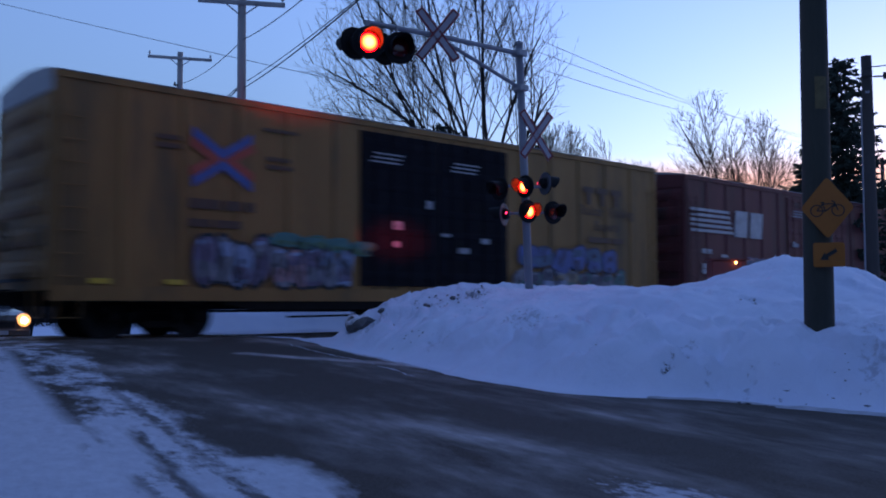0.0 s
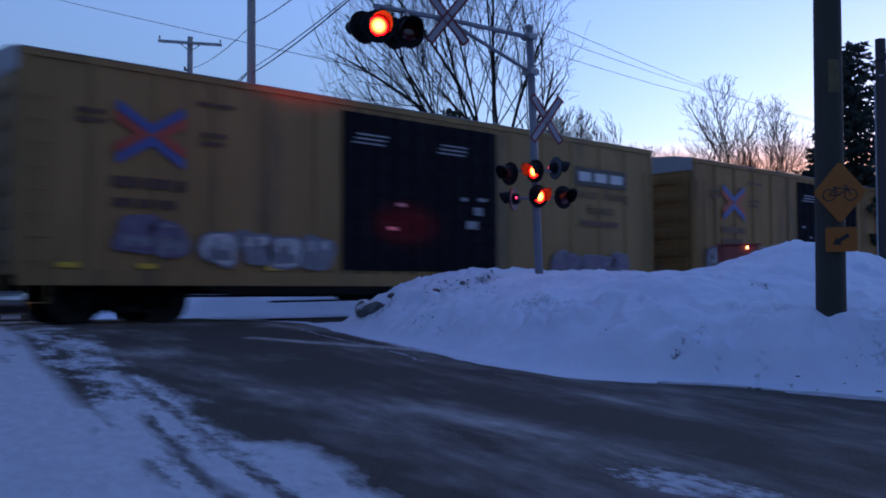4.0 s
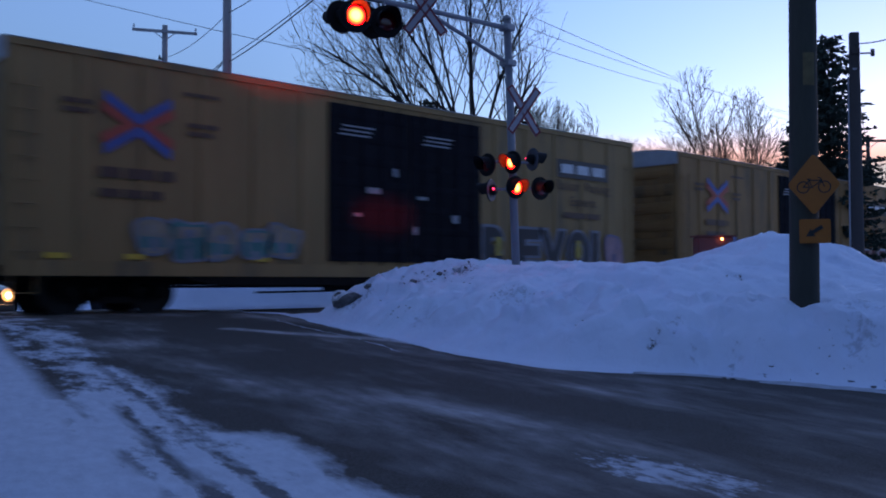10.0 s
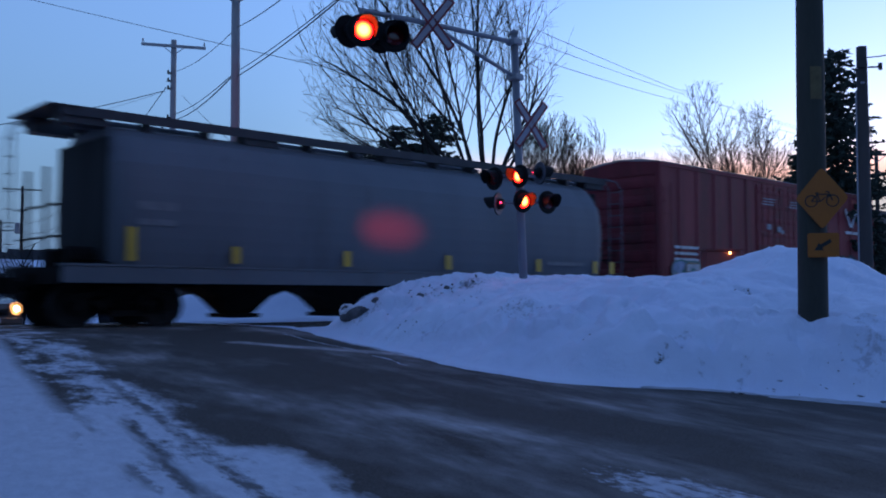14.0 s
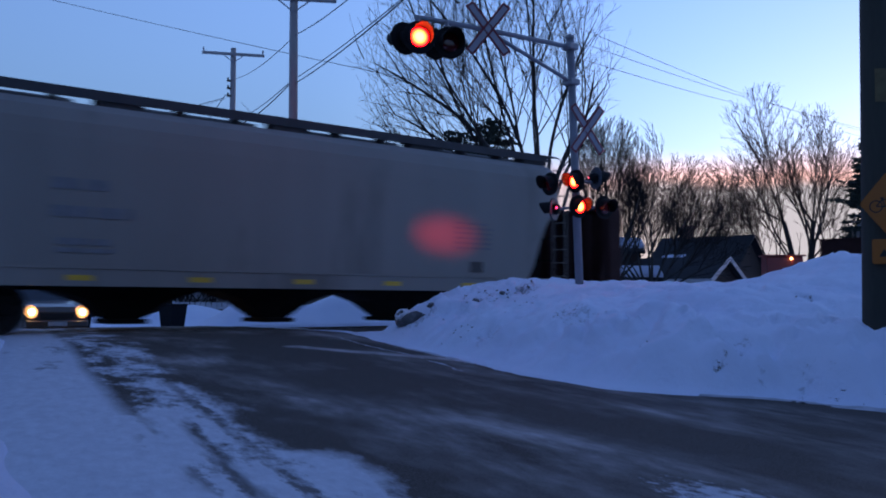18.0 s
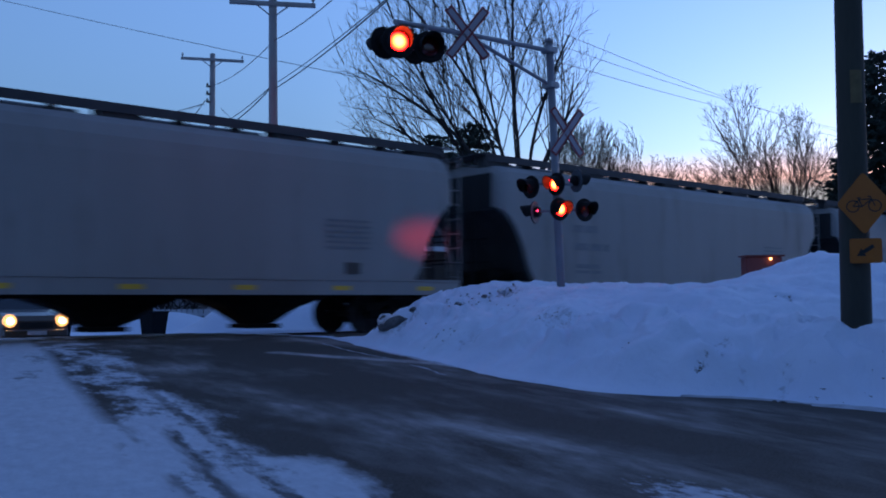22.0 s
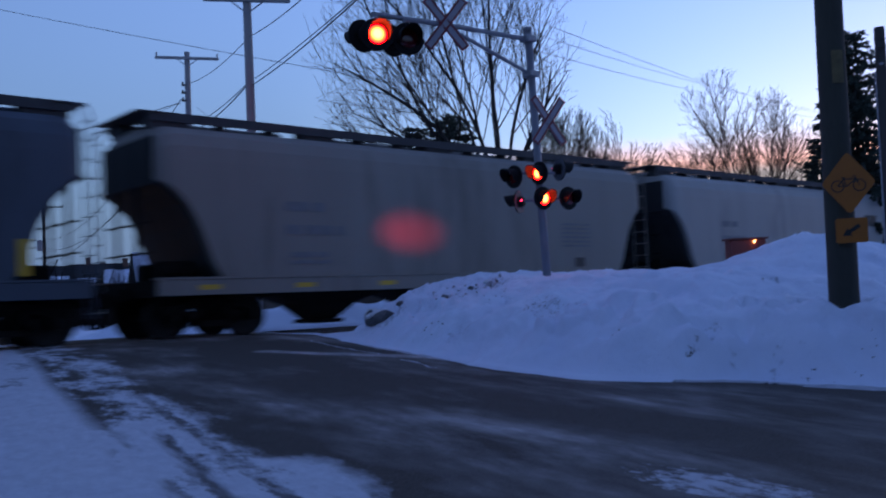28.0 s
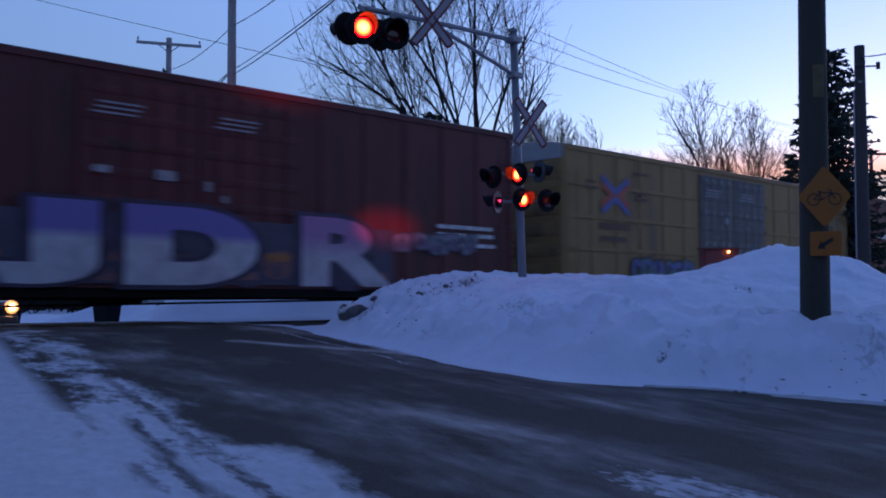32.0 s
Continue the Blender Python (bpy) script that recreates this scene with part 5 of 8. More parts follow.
    for s in (-1, 1):
        slab("running_board", car, M_GRATE, -h + 0.1, h - 0.1, s * 0.76 - 0.24, s * 0.76 + 0.24, 4.51 - low, 4.55 - low, "dark steel roof walkway")
        slab("running_board_edge", car, M_GRATE, -h + 0.1, h - 0.1, s * 1.01 - 0.01, s * 1.01 + 0.01, 4.40 - low, 4.59 - low)
        n = 13
        for k in range(n):
            x = -h + 0.6 + (L - 1.2) * k / (n - 1)
            w2 = 0.45 if k % 3 == 0 else 0.05
            slab("walkway_support", car, M_GRATE, x - w2, x + w2, s * 0.76 - 0.2, s * 0.76 + 0.2, 4.26 - low, 4.506 - low)
    for k in range(4):
        x = -h + 2.2 + (L - 4.4) * k / 3
        slab("hatch_cover", car, paint, x - 1.4, x + 1.4, -0.38, 0.38, 4.38 - low, 4.50 - low, bev=0.03)
    bays = 4 if round_side else 3
    w, t = (L - 6.2) / (2 * bays), 0.32
    for k in range(bays):
        bay = bmesh.new()
        loft(bay, [[(-t, -0.30, 0.26), (t, -0.30, 0.26), (t, 0.30, 0.26), (-t, 0.30, 0.26)], [(-w * 0.5, -0.46, 0.62), (w * 0.5, -0.46, 0.62), (w * 0.5, 0.46, 0.62), (-w * 0.5, 0.46, 0.62)], [(-w, -0.62, 0.90), (w, -0.62, 0.90), (w, 0.62, 0.90), (-w, 0.62, 0.90)],
                   [(-w, -1.34, 1.21), (w, -1.34, 1.21), (w, 1.34, 1.21), (-w, 1.34, 1.21)]])
        bb_ = part("hopper_bay", bay, M_UNDER, car, "dark discharge bay under the body", at=pose((k - (bays - 1) / 2) * 2 * (w + 0.005), 0, 0))
        slab("discharge_gate", bb_, M_UNDER, -t - 0.05, t + 0.05, -0.5, 0.5, 0.16, 0.255)
    slab("centre_sill", car, M_UNDER, -h - 0.2, h + 0.2, -0.28, 0.28, 0.82, 1.05)
    for sx in (-1, 1):
        slab("body_bolster", car, M_UNDER, sx * (h - 1.75) - 0.25, sx * (h - 1.75) + 0.25, -1.38, 1.38, 0.80, 1.05)
    bm = bmesh.new()
    tube(bm, (-h + 0.4, -0.6, 1.4), (-h + 1.2, -0.6, 1.4), 0.2, n=12)
    part("brake_cylinder", bm, M_UNDER, car)
    y = -1.535 if not round_side else -1.63
    if marks == "bars":
        for x0, x1, z, hh in ((2.9, 3.9, 2.62, 0.2), (2.9, 4.4, 2.12, 0.2), (3.0, 4.0, 1.62, 0.12), (3.0, 4.0, 1.48, 0.08)):
            text_bars(rng, car, M_FAINT, -h + x0, -h + x1, z, hh, y, 0.5)
        for k in range(6):
            text_bars(rng, car, M_FAINT, h - 3.9, h - 2.7, 1.9 + k * 0.12, 0.05, y, 0.4)
        slab("placard", car, M_INK, h - 3.4, h - 3.0, y - 0.004, y, 1.34, 1.6, "small dark placard")
    else:
        for x0, x1, z, hh in ((1.4, 2.2, 2.3, 0.16), (1.4, 2.2, 2.0, 0.12)):
            text_bars(rng, car, M_FAINT, -h + x0, -h + x1, z, hh, y, 0.4)
        text_bars(rng, car, M_FAINT, h - 3.6, h - 2.0, 1.5, 0.1, y, 0.4)
    if signet:
        for a in (0.42, 0.79, 1.16):
            slab("name_shape", car, M_INK, h - 3.0 + a, h - 2.65 + a, y - 0.004, y, 2.85, 3.32, "dark block shape")
    for k in range(7):
        if reflect:
            x = -h + ((1.25, 3.5, 6.35, 9.5, 12.9, 15.4, 16.2)[k] if round_side else 0.5 + (L - 1.7) * k / 6)
            if round_side or k in (0, 6):
                slab("reflector", car, M_REFL, x - 0.09, x + 0.09, y - 0.024, y - 0.02, 1.3, 1.95 if k == 0 or not round_side else 1.65, "yellow reflective strip")
            else:
                slab("reflector", car, M_REFL, x - 0.24, x + 0.24, y - 0.024, y - 0.02, 1.26, 1.35, "yellow reflective strip")
        else:
            x = -h + 1.1 + (L - 2.2) * k / 6
            slab("reflector", car, M_REFL, x - 0.24, x + 0.24, -1.534, -1.531, 0.98, 1.08, "yellow reflective strip")
    running_gear(car, L, 1.40)
    return car, rng


M_DECK = mat("worn_deck_planks", (0.07, 0.045, 0.04), 0.8, vary=0.4, scale=4.0, bump=0.3)


# ---------------------------------------------------------------- bulkhead flatcar
def flatcar(label, L, paint):
    h = L / 2
    car = thing("bulkhead_flatcar", label, "freight car", group="cars of the freight train")
    n = 60
    for k in range(n):
        x = -h + L * k / n
        slab("deck_plank", car, M_DECK, x + 0.01, x + L / n - 0.01, -1.40, 1.40, 1.06, 1.12)
    sb = bmesh.new()
    prof = [(-h, 1.14), (-h, 0.78), (-h + 3.6, 0.74), (-h + 4.6, 0.27), (h - 4.6, 0.27), (h - 3.6, 0.74), (h, 0.78), (h, 1.14)]
    loft(sb, [[(x, -0.05, z) for x, z in prof][::-1], [(x, 0.05, z) for x, z in prof][::-1]])
    sm_ = finish(sb, "side_sill", paint)
    for s in (-1, 1):
        part("side_sill", sm_, None, car, at=pose(0, s * 1.455, 0))
        for k in range(14):
            x = -h + 0.9 + (L - 1.8) * k / 13
            slab("stake_pocket", car, paint, x - 0.07, x + 0.07, s * 1.55 - 0.04, s * 1.55 + 0.04, 0.86, 1.12)
    slab("centre_sill", car, M_UNDER, -h - 0.2, h + 0.2, -0.3, 0.3, 0.66, 1.05)
    slab("fishbelly_sill", car, M_UNDER, -h + 4.4, h - 4.4, -0.35, 0.35, 0.32, 0.655)
    for sx in (-1, 1):
        x = sx * (h - 0.72)
        bk = slab("bulkhead", car, paint, -0.10, 0.10, -1.40, 1.40, -1.06, 1.06, "tall brown steel end bulkhead")
        bk.matrix_basis = pose(x, 0, 2.18, 0, 0, 0 if sx > 0 else 180)
        for yy in (-1.35, -0.7, 0, 0.7, 1.35):
            slab("stiffener", bk, paint, 0.10, 0.34, yy - 0.08, yy + 0.08, -1.06, 0.93)
        for yy in (-1.38, -0.45, 0.45, 1.38):
            gb = bmesh.new()
            pr = [(0.342, -1.05), (0.66, -1.05), (0.50, -0.45), (0.342, 0.10)]
            loft(gb, [[(e, yy - 0.03, z) for e, z in pr], [(e, yy + 0.03, z) for e, z in pr]])
            part("brace", gb, paint, bk)
        slab("cap_rail", bk, paint, -0.14, 0.36, -1.5, 1.5, 1.062, 1.12)
        for k in range(4):
            slab("face_rail", bk, paint, -0.13, -0.102, -1.38, 1.38, -0.68 + 0.45 * k, -0.62 + 0.45 * k)
        for yy in (-1.45, 1.45):
            slab("edge_post", bk, paint, -0.14, 0.36, yy - 0.048, yy + 0.048, -1.06, 1.06)
    running_gear(car, L, 1.8)
    return car


# ---------------------------------------------------------------- the train, car by car, at the clip's start
TRAIN = []


def put(car, front, L):
    car.matrix_basis = pose(front + L / 2, TRACK, 0)
    TRAIN.append((car, front + L / 2))


YB = "yellow boxcar with black plug doors, crossed emblem and graffiti"
LB = 18.78
c, r = boxcar(YB, LB, M_YELLOW, M_BLACK, seed=1, tags=("plate",))
tag_up(c, r, (-8, -4, 1.2, 2.1, "black", ("white", "grey"), 5, None))
put(c, -14.9, LB)
c, r = boxcar("yellow boxcar with black plug doors and grey-green graffiti", LB, M_YELLOW, M_BLACK, seed=2, emblem_x=3.42)
tag_up(c, r, (-6.6, -2.6, 1.12, 2.1, "black", ("mauve", "grey", "sky", "mauve", "grey", "pink"), 9, "sky"), (-4.7, -2.1, 1.95, 2.2, "teal", ("teal", "green"), 4, None))
tag_up(c, r, (2.75, 7.6, 1.05, 1.72, "dusk", ("grey", "teal", "slate", "sky", "tan", "teal", "slate"), 9, "grey"), (2.9, 7.2, 1.68, 2.35, "dusk", ("blue", "steel", "blue"), 6, None))
put(c, 6.06, LB)
c, r = boxcar("dark brown boxcar with white striped emblem and pink graffiti", 18.6, M_MAROON, M_MAROON, emblem="stripes", seed=3, gap_cap=False)
tag_up(c, r, (-6.5, -0.9, 1.0, 1.72, "rose", ("pink", "red", "grey", "pink", "rose", "red", "pink"), 10, "grey"), (-6.2, -1.3, 1.70, 2.38, "mauve", ("grey", "pink", "slate", "pink", "grey"), 8, None))
put(c, 26.5, 18.6)
c, r = boxcar("yellow boxcar with black plug doors, crossed emblem and white tag", LB, M_YELLOW2, M_BLACK, seed=4, tags=("plate",))
tag_up(c, r, (-5.8, -2.7, 1.25, 1.95, "grey", ("white", "grey"), 4, None), (-7.6, -6.2, 1.4, 2.1, "mauve", ("mauve", "grey"), 2, None), (4.6, 8.0, 1.2, 1.8, "grey", ("mauve",), 5, None))
put(c, 47.2, LB)
c, r = boxcar("yellow boxcar with black plug doors and white bubble graffiti", LB, M_YELLOW, M_BLACK, seed=5, tags=("plate",))
tag_up(c, r, (-8.6, -6.0, 1.2, 2.2, "dusk", ("grey", "slate", "grey"), 4, None), (-5.4, -2.9, 1.0, 2.18, "grey", ("white", "grey", "white"), 3, None), (5.4, 7.6, 1.15, 2.0, "tan", ("tan", "black", "grey"), 5, None))
legged(r, c, 2.65, 5.3, 0.90, 2.08, -1.556, SP["white"], [SP["white"], SP["grey"]], [SP["white"]], 4, 0.45)
put(c, 68.2, LB)
c, r = boxcar("red boxcar with white stencil panels and pale graffiti", 18.84, M_RED, M_RED, emblem="panels", seed=6)
tag_up(c, r, (-9.35, -8.62, 2.75, 3.4, "dusk", ("grey", "slate"), 2, None), (-1.3, 1.6, 2.7, 3.12, "dusk", ("slate", "grey"), 4, None), (-1.5, 0.6, 1.25, 1.95, "dusk", ("slate", "dusk"), 3, None), (4.4, 8.2, 1.2, 2.1, "dusk", ("slate", "mauve"), 5, None),
       (-5.6, -3.2, 1.15, 1.95, "dusk", ("slate", "dusk", "mauve"), 4, None))
legged(r, c, -8.5, -5.4, 1.15, 2.0, -1.556, SP["dusk"], [SP["dusk"], SP["slate"], SP["steel"]], [SP["slate"], SP["steel"], SP["dusk"]], 5, 0.5)
put(c, 89.16, 18.84)
c, r = boxcar("yellow boxcar with black plug doors and blocky white graffiti", LB, M_YELLOW2, M_BLACK, seed=7, tags=("plate",))
tag_up(c, r, (-7.0, -3.2, 1.2, 1.9, "grey", ("tan", "teal"), 5, None))
sprayed_word(c, "REVOL", ((2.60, 3.60), (3.85, 4.85), (4.90, 5.95), (6.05, 7.05), (7.20, 8.00)), 0.92, 2.10, -1.556, SP["grey"], SP["black"], "dark blocky graffiti letter with a pale outline")
tag_up(c, r, (7.95, 8.75, 1.15, 2.15, "mauve", ("pink",), 1, None))
for x0 in (3.02, 6.42):
    slab("graffiti_bar", c, SP["yellow"], x0, x0 + 0.24, -1.582, -1.578, 1.35, 1.85, "yellow spray-painted bar")
put(c, 110.15, LB)
c, r = boxcar("yellow boxcar with black plug doors and many-coloured graffiti", LB, M_YELLOW, M_BLACK, seed=8, tags=("plate",))
tag_up(c, r, (-8.0, -2.5, 1.75, 2.32, "dusk", ("blue", "wine", "blue", "steel"), 7, None), (-8.3, -2.2, 0.98, 1.9, "black", ("green", "slate", "green", "wine", "teal"), 9, "white"), (-2.3, 0.9, 1.1, 2.0, "dusk", ("wine", "slate", "wine", "white"), 5, None))
legged(r, c, 2.6, 8.5, 0.84, 2.12, -1.556, SP["white"], [SP["wine"]], [SP["white"], SP["white"], SP["wine"]], 7, 0.5, "rkrankr", 0.8)
put(c, 131.45, LB)
c, r = hopper("dark grey covered hopper car with rounded sides", 16.9, M_HOPDARK, 9, round_side=True, marks="few", reflect=True)
put(c, 152.35, 16.9)
c, r = boxcar("brown-red boxcar with white ribbon emblem and tan graffiti", 16.4, M_RED, M_RED, style="short", emblem="noodle", seed=10, gap_cap=False)
tag_up(c, r, (-7.6, -2.2, 1.1, 1.9, "teal", ("sky", "tan", "white"), 6, None), (-1.4, 6.4, 1.1, 2.4, "black", ("grey", "tan", "slate", "grey", "slate"), 8, None))
for x0 in (1.4, 4.3):
    slab("graffiti_bar", c, SP["yellow"], x0, x0 + 0.28, -1.578, -1.574, 1.35, 2.0, "yellow spray-painted bar")
put(c, 171.25, 16.4)
c, r = hopper("warm grey covered hopper car with dark lettering", 16.15, M_HOPTAN, 11)
put(c, 189.5, 16.15)
c = flatcar("empty brown bulkhead flatcar with dark plank deck", 18.2, mat("flatcar_grimy_brown", (0.042, 0.017, 0.015), 0.8, vary=0.3, scale=2.0, spec=0.15))
put(c, 207.1, 18.2)
for k, (front, L, paint, lab) in enumerate((
        (227.3, 16.5, M_HOPGREY, "pale grey covered hopper car with dark lettering"),
        (245.1, 16.6, M_HOPGREY, "pale grey covered hopper car with faint lettering"),
        (263.15, 16.1, M_HOPGREY, "pale grey covered hopper car streaked with dirt"),
        (280.6, 15.65, M_HOPNAVY, "blue-grey covered hopper car with yellow reflectors"),
        (297.5, 15.7, M_HOPTAN, "warm grey covered hopper car with dark lettering"),
        (314.5, 16.3, M_HOPPALE, "pale grey covered hopper car with block lettering"))):
    c, r = hopper(lab, L, paint, 20 + k, marks="few" if k in (3,) else "bars", reflect=k == 3, signet=k == 5)
    if k == 0:
        for zz in (1.72, 1.86):
            slab("paint_bar", c, SP["orange"], -L / 2 + 2.8, -L / 2 + 4.1, -1.534, -1.530, zz, zz + 0.08, "faded orange painted bar")
    put(c, front, L)
c, r = boxcar("dark brown boxcar with large violet and white graffiti", 18.8, M_MAROON, M_MAROON, emblem="none", seed=30)
tag_up(c, r, (-9.0, -5.0, 1.05, 1.75, "red", ("orange", "tan", "red"), 7, "yellow"), (-8.9, -5.0, 1.6, 2.45, "red", ("red", "orange", "red", "tan"), 6, None))
M_FADE = two_tone("spray_violet_over_white", (0.40, 0.40, 0.44), (0.16, 0.13, 0.36), 0.92, 0.10)
M_FADE2 = two_tone("spray_pink_over_white", (0.40, 0.37, 0.40), (0.34, 0.16, 0.30), 0.85, 0.25)
M_DARKVIOLET = mat("spray_dark_violet", (0.035, 0.022, 0.05), 0.6, vary=0.5, scale=3.0, bump=0.0)
slab("graffiti_ground", c, SP["dusk"], -6.5, 5.1, -1.609, -1.606, 0.84, 2.16, "dark sprayed ground behind the letters")
LT = "tall graffiti letter fading from violet to white"
sprayed_word(c, "JJ", ((-6.4, -4.5), (-3.9, -2.0)), 0.82, 2.36, -1.626, M_DARKVIOLET, M_FADE, LT, 0.09, 0.05)
sprayed_word(c, "D", ((-1.5, 1.4),), 0.82, 2.36, -1.626, M_DARKVIOLET, M_FADE, LT, 0.08, 0.05)
graffiti(r, c, -6.4, 5.0, 0.86, 1.56, -1.6095, SP["dusk"], [SP["dusk"], SP["rose"], SP["orange"], SP["dusk"]], 13)
sprayed_word(c, "R", ((2.5, 5.1),), 0.82, 2.36, -1.626, M_DARKVIOLET, M_FADE2, "tall graffiti letter fading from pink to white", 0.045, 0.05)
tag_up(c, r, (5.2, 8.0, 1.75, 2.2, "dusk", ("grey", "mauve"), 5, None))
for x0, z0 in ((-7.6, 2.5), (-6.7, 2.5), (-7.6, 2.1), (-6.7, 2.1), (-7.6, 1.75), (-6.6, 1.75), (-5.6, 2.05)):
    slab("lettering_panel", c, M_WHITE, x0, x0 + 0.55, -1.574, -1.57, z0, z0 + 0.2, "white stencil panel")
put(c, 332.3, 18.8)
c, r = boxcar("pale yellow boxcar with post-and-rail sides and grey doors", 18.8, M_YELLOW2, mat("grey_door_paint", (0.06, 0.06, 0.055), 0.55, vary=0.3, scale=2.0), style="grid", emblem="x", seed=31)
tag_up(c, r, (-6.2, -2.6, 1.1, 1.8, "black", ("blue", "teal"), 6, None))
put(c, 353.25, 18.8)
c, r = boxcar("dark brown boxcar with plain ribbed sides", 18.6, M_MAROON, M_MAROON, emblem="none", seed=32, gap_cap=False)
put(c, 374.1, 18.6)


# ---------------------------------------------------------------- crossing signal
def head_mesh():
    """Round black background, lamp housing behind and a long hood in front; it faces -y."""
    bm = bmesh.new()
    n = 28
    ring = lambda r, y: [(r * math.cos(2 * math.pi * k / n), y, r * math.sin(2 * math.pi * k / n)) for k in range(n)]
    loft(bm, [ring(0.158, 0.03), ring(0.158, -0.035), ring(0.172, -0.035), ring(0.176, -0.012), ring(0.265, -0.012), ring(0.27, 0.0), ring(0.265, 0.008), ring(0.16, 0.010)], close_ends=False)
    hood = 20
    rows_ = []
    for k in range(hood + 1):
        a = radians(-30 + 240 * k / hood)
        ln_ = 0.36 - 0.20 * (abs(k - hood / 2) / (hood / 2)) ** 1.6
        c, s = math.cos(a), math.sin(a)
        rows_.append([(0.175 * c, -0.005, 0.175 * s), (0.180 * c, -ln_, 0.180 * s - 0.02), (0.190 * c, -ln_, 0.190 * s - 0.02), (0.190 * c, -0.005, 0.190 * s)])
    loft(bm, rows_)
    return finish(bm, "signal_head", M_SIGBLACK)


def back_mesh(material):
    """Metal back of the background, with its rolled rim."""
    bm = bmesh.new()
    n = 28
    ring = lambda r, y: [(r * math.cos(2 * math.pi * k / n), y, r * math.sin(2 * math.pi * k / n)) for k in range(n)]
    loft(bm, [ring(0.262, 0.012), ring(0.266, 0.022), ring(0.24, 0.026), ring(0.20, 0.018), ring(0.13, 0.018)])
    return finish(bm, "backplate", material)


def housing_mesh():
    bm = bmesh.new()
    n = 20
    ring = lambda r, y: [(r * math.cos(2 * math.pi * k / n), y, r * math.sin(2 * math.pi * k / n)) for k in range(n)]
    loft(bm, [ring(0.125, 0.021), ring(0.12, 0.11), ring(0.10, 0.14), ring(0.05, 0.15)])
    return finish(bm, "lamp_housing", M_SIGBLACK)


def lens_mesh():
    bm = bmesh.new()
    n = 24
    for sgn, mi in ((-1, 0), (1, 1)):
        rings = []
        for q, (r, y) in enumerate(((0.1605, 0.006), (0.13, 0.022), (0.08, 0.034), (0.03, 0.038))):
            rings.append([bm.verts.new((r * math.cos(2 * math.pi * k / n), sgn * y, r * math.sin(2 * math.pi * k / n))) for k in range(n)])
        fs = []
        for a, b in zip(rings, rings[1:]):
            for k in range(n):
                fs.append(bm.faces.new((a[k], a[(k + 1) % n], b[(k + 1) % n], b[k])))
        fs.append(bm.faces.new(rings[-1]))
        for f in fs:
            f.material_index = mi
    bmesh.ops.recalc_face_normals(bm, faces=bm.faces[:])
    me = finish(bm, "lens", M_LENS_ON, smooth=True)
    me.materials.append(M_LENS_OFF)
    return me


MESH_HEAD, MESH_LENS, MESH_BACK, MESH_BACK_DARK, MESH_HOUSING = head_mesh(), lens_mesh(), back_mesh(M_SIGBACK), back_mesh(M_SIGBLACK), housing_mesh()
FLASH = []         # (lens, phase)
M_PEEP = mat("lit_red_side_light", (0.5, 0.02, 0.03), 0.3, vary=0.02, bump=0, emit=(1.0, 0.03, 0.09), strength=0.9)


def signal_head(parent, x, z, y, turn, phase, tip=0, size=1.0, peep=0.0):
    """turn: degrees, 0 faces the camera's side of the track (-y); peep: where its small side light sits, across the back."""
    hd = part("signal_head", MESH_HEAD, None, parent, "round black flashing-light unit with hood", at=pose(x, y, z, tip, 0, turn) @ Matrix.Diagonal((size, size, size, 1.0)))
    ls = part("lens", MESH_LENS, None, hd, "round red lens", at=pose(0, -0.02, 0))
    part("backplate", MESH_BACK if peep else MESH_BACK_DARK, None, hd, "dull grey metal back" if peep else "")
    part("lamp_housing", MESH_HOUSING, None, hd)
    if peep:
        bm = bmesh.new()
        bmesh.ops.create_uvsphere(bm, u_segments=10, v_segments=6, radius=0.026)
        part("side_light", bm, M_PEEP, hd, "tiny lit red side light", at=pose(peep, 0.12, 0.02))
    FLASH.append((ls, phase))
    return hd


def crossbuck(parent, x, y, z, size, turn):
    cb = bmesh.new()
    rd = bmesh.new()
    for k, ang in enumerate((52, -52)):
        m = pose(0, -0.004 * k, 0, 0, ang, 0)
        w = 0.085 * size / 1.1
        box(cb, -size / 2, size / 2, -0.006, 0.006, -w, w, m)
        t = 0.036
        yy = (-0.010, -0.0065)
        box(rd, -size / 2, size / 2, *yy, w - t, w, m)
        box(rd, -size / 2, size / 2, *yy, -w, -w + t, m)
        box(rd, -size / 2, -size / 2 + t, *yy, -w + t, w - t, m)
        box(rd, size / 2 - t, size / 2, *yy, -w + t, w - t, m)
    o = part("crossbuck", cb, M_SIGNW, parent, "white crossed railway sign with red borders", at=pose(x, y, z, 0, 0, turn))
    part("border", rd, M_SIGNR, o, "thin red border")
    return o


sig = thing("crossing_signal", "aluminium railway crossing signal mast with cantilever arm and flashing red lights", "railway signal", pose(12.98, 11.7, 0.2))
bm = bmesh.new()
tube(bm, (0.02, 0, -0.3), (-0.26, 0, 5.35), 0.078, 0.072, 18)
part("mast", bm, M_ALU, sig, smooth=True)
bm = bmesh.new()
tube(bm, (-0.262, 0, 5.35), (-0.264, 0, 5.40), 0.09, 0.085, 16)
tube(bm, (-0.264, 0, 5.40), (-0.265, 0, 5.44), 0.06, 0.02, 12)
part("mast_cap", bm, M_ALU, sig)
for z, x in ((5.19, -0.253), (4.53, -0.22)):
    bm = bmesh.new()
    box(bm, x - 0.13, x + 0.11, -0.12, 0.12, z - 0.055, z + 0.055)
    bevel_all(bm, 0.015)
    part("clamp", bm, M_GALV, sig)
bm = bmesh.new()
path_tube(bm, [(-0.25, 0, 5.19), (-2.3, 0, 5.12), (-3.92, 0, 5.03)], 0.042, 12)
part("cantilever_arm", bm, M_ALU, sig)
bm = bmesh.new()
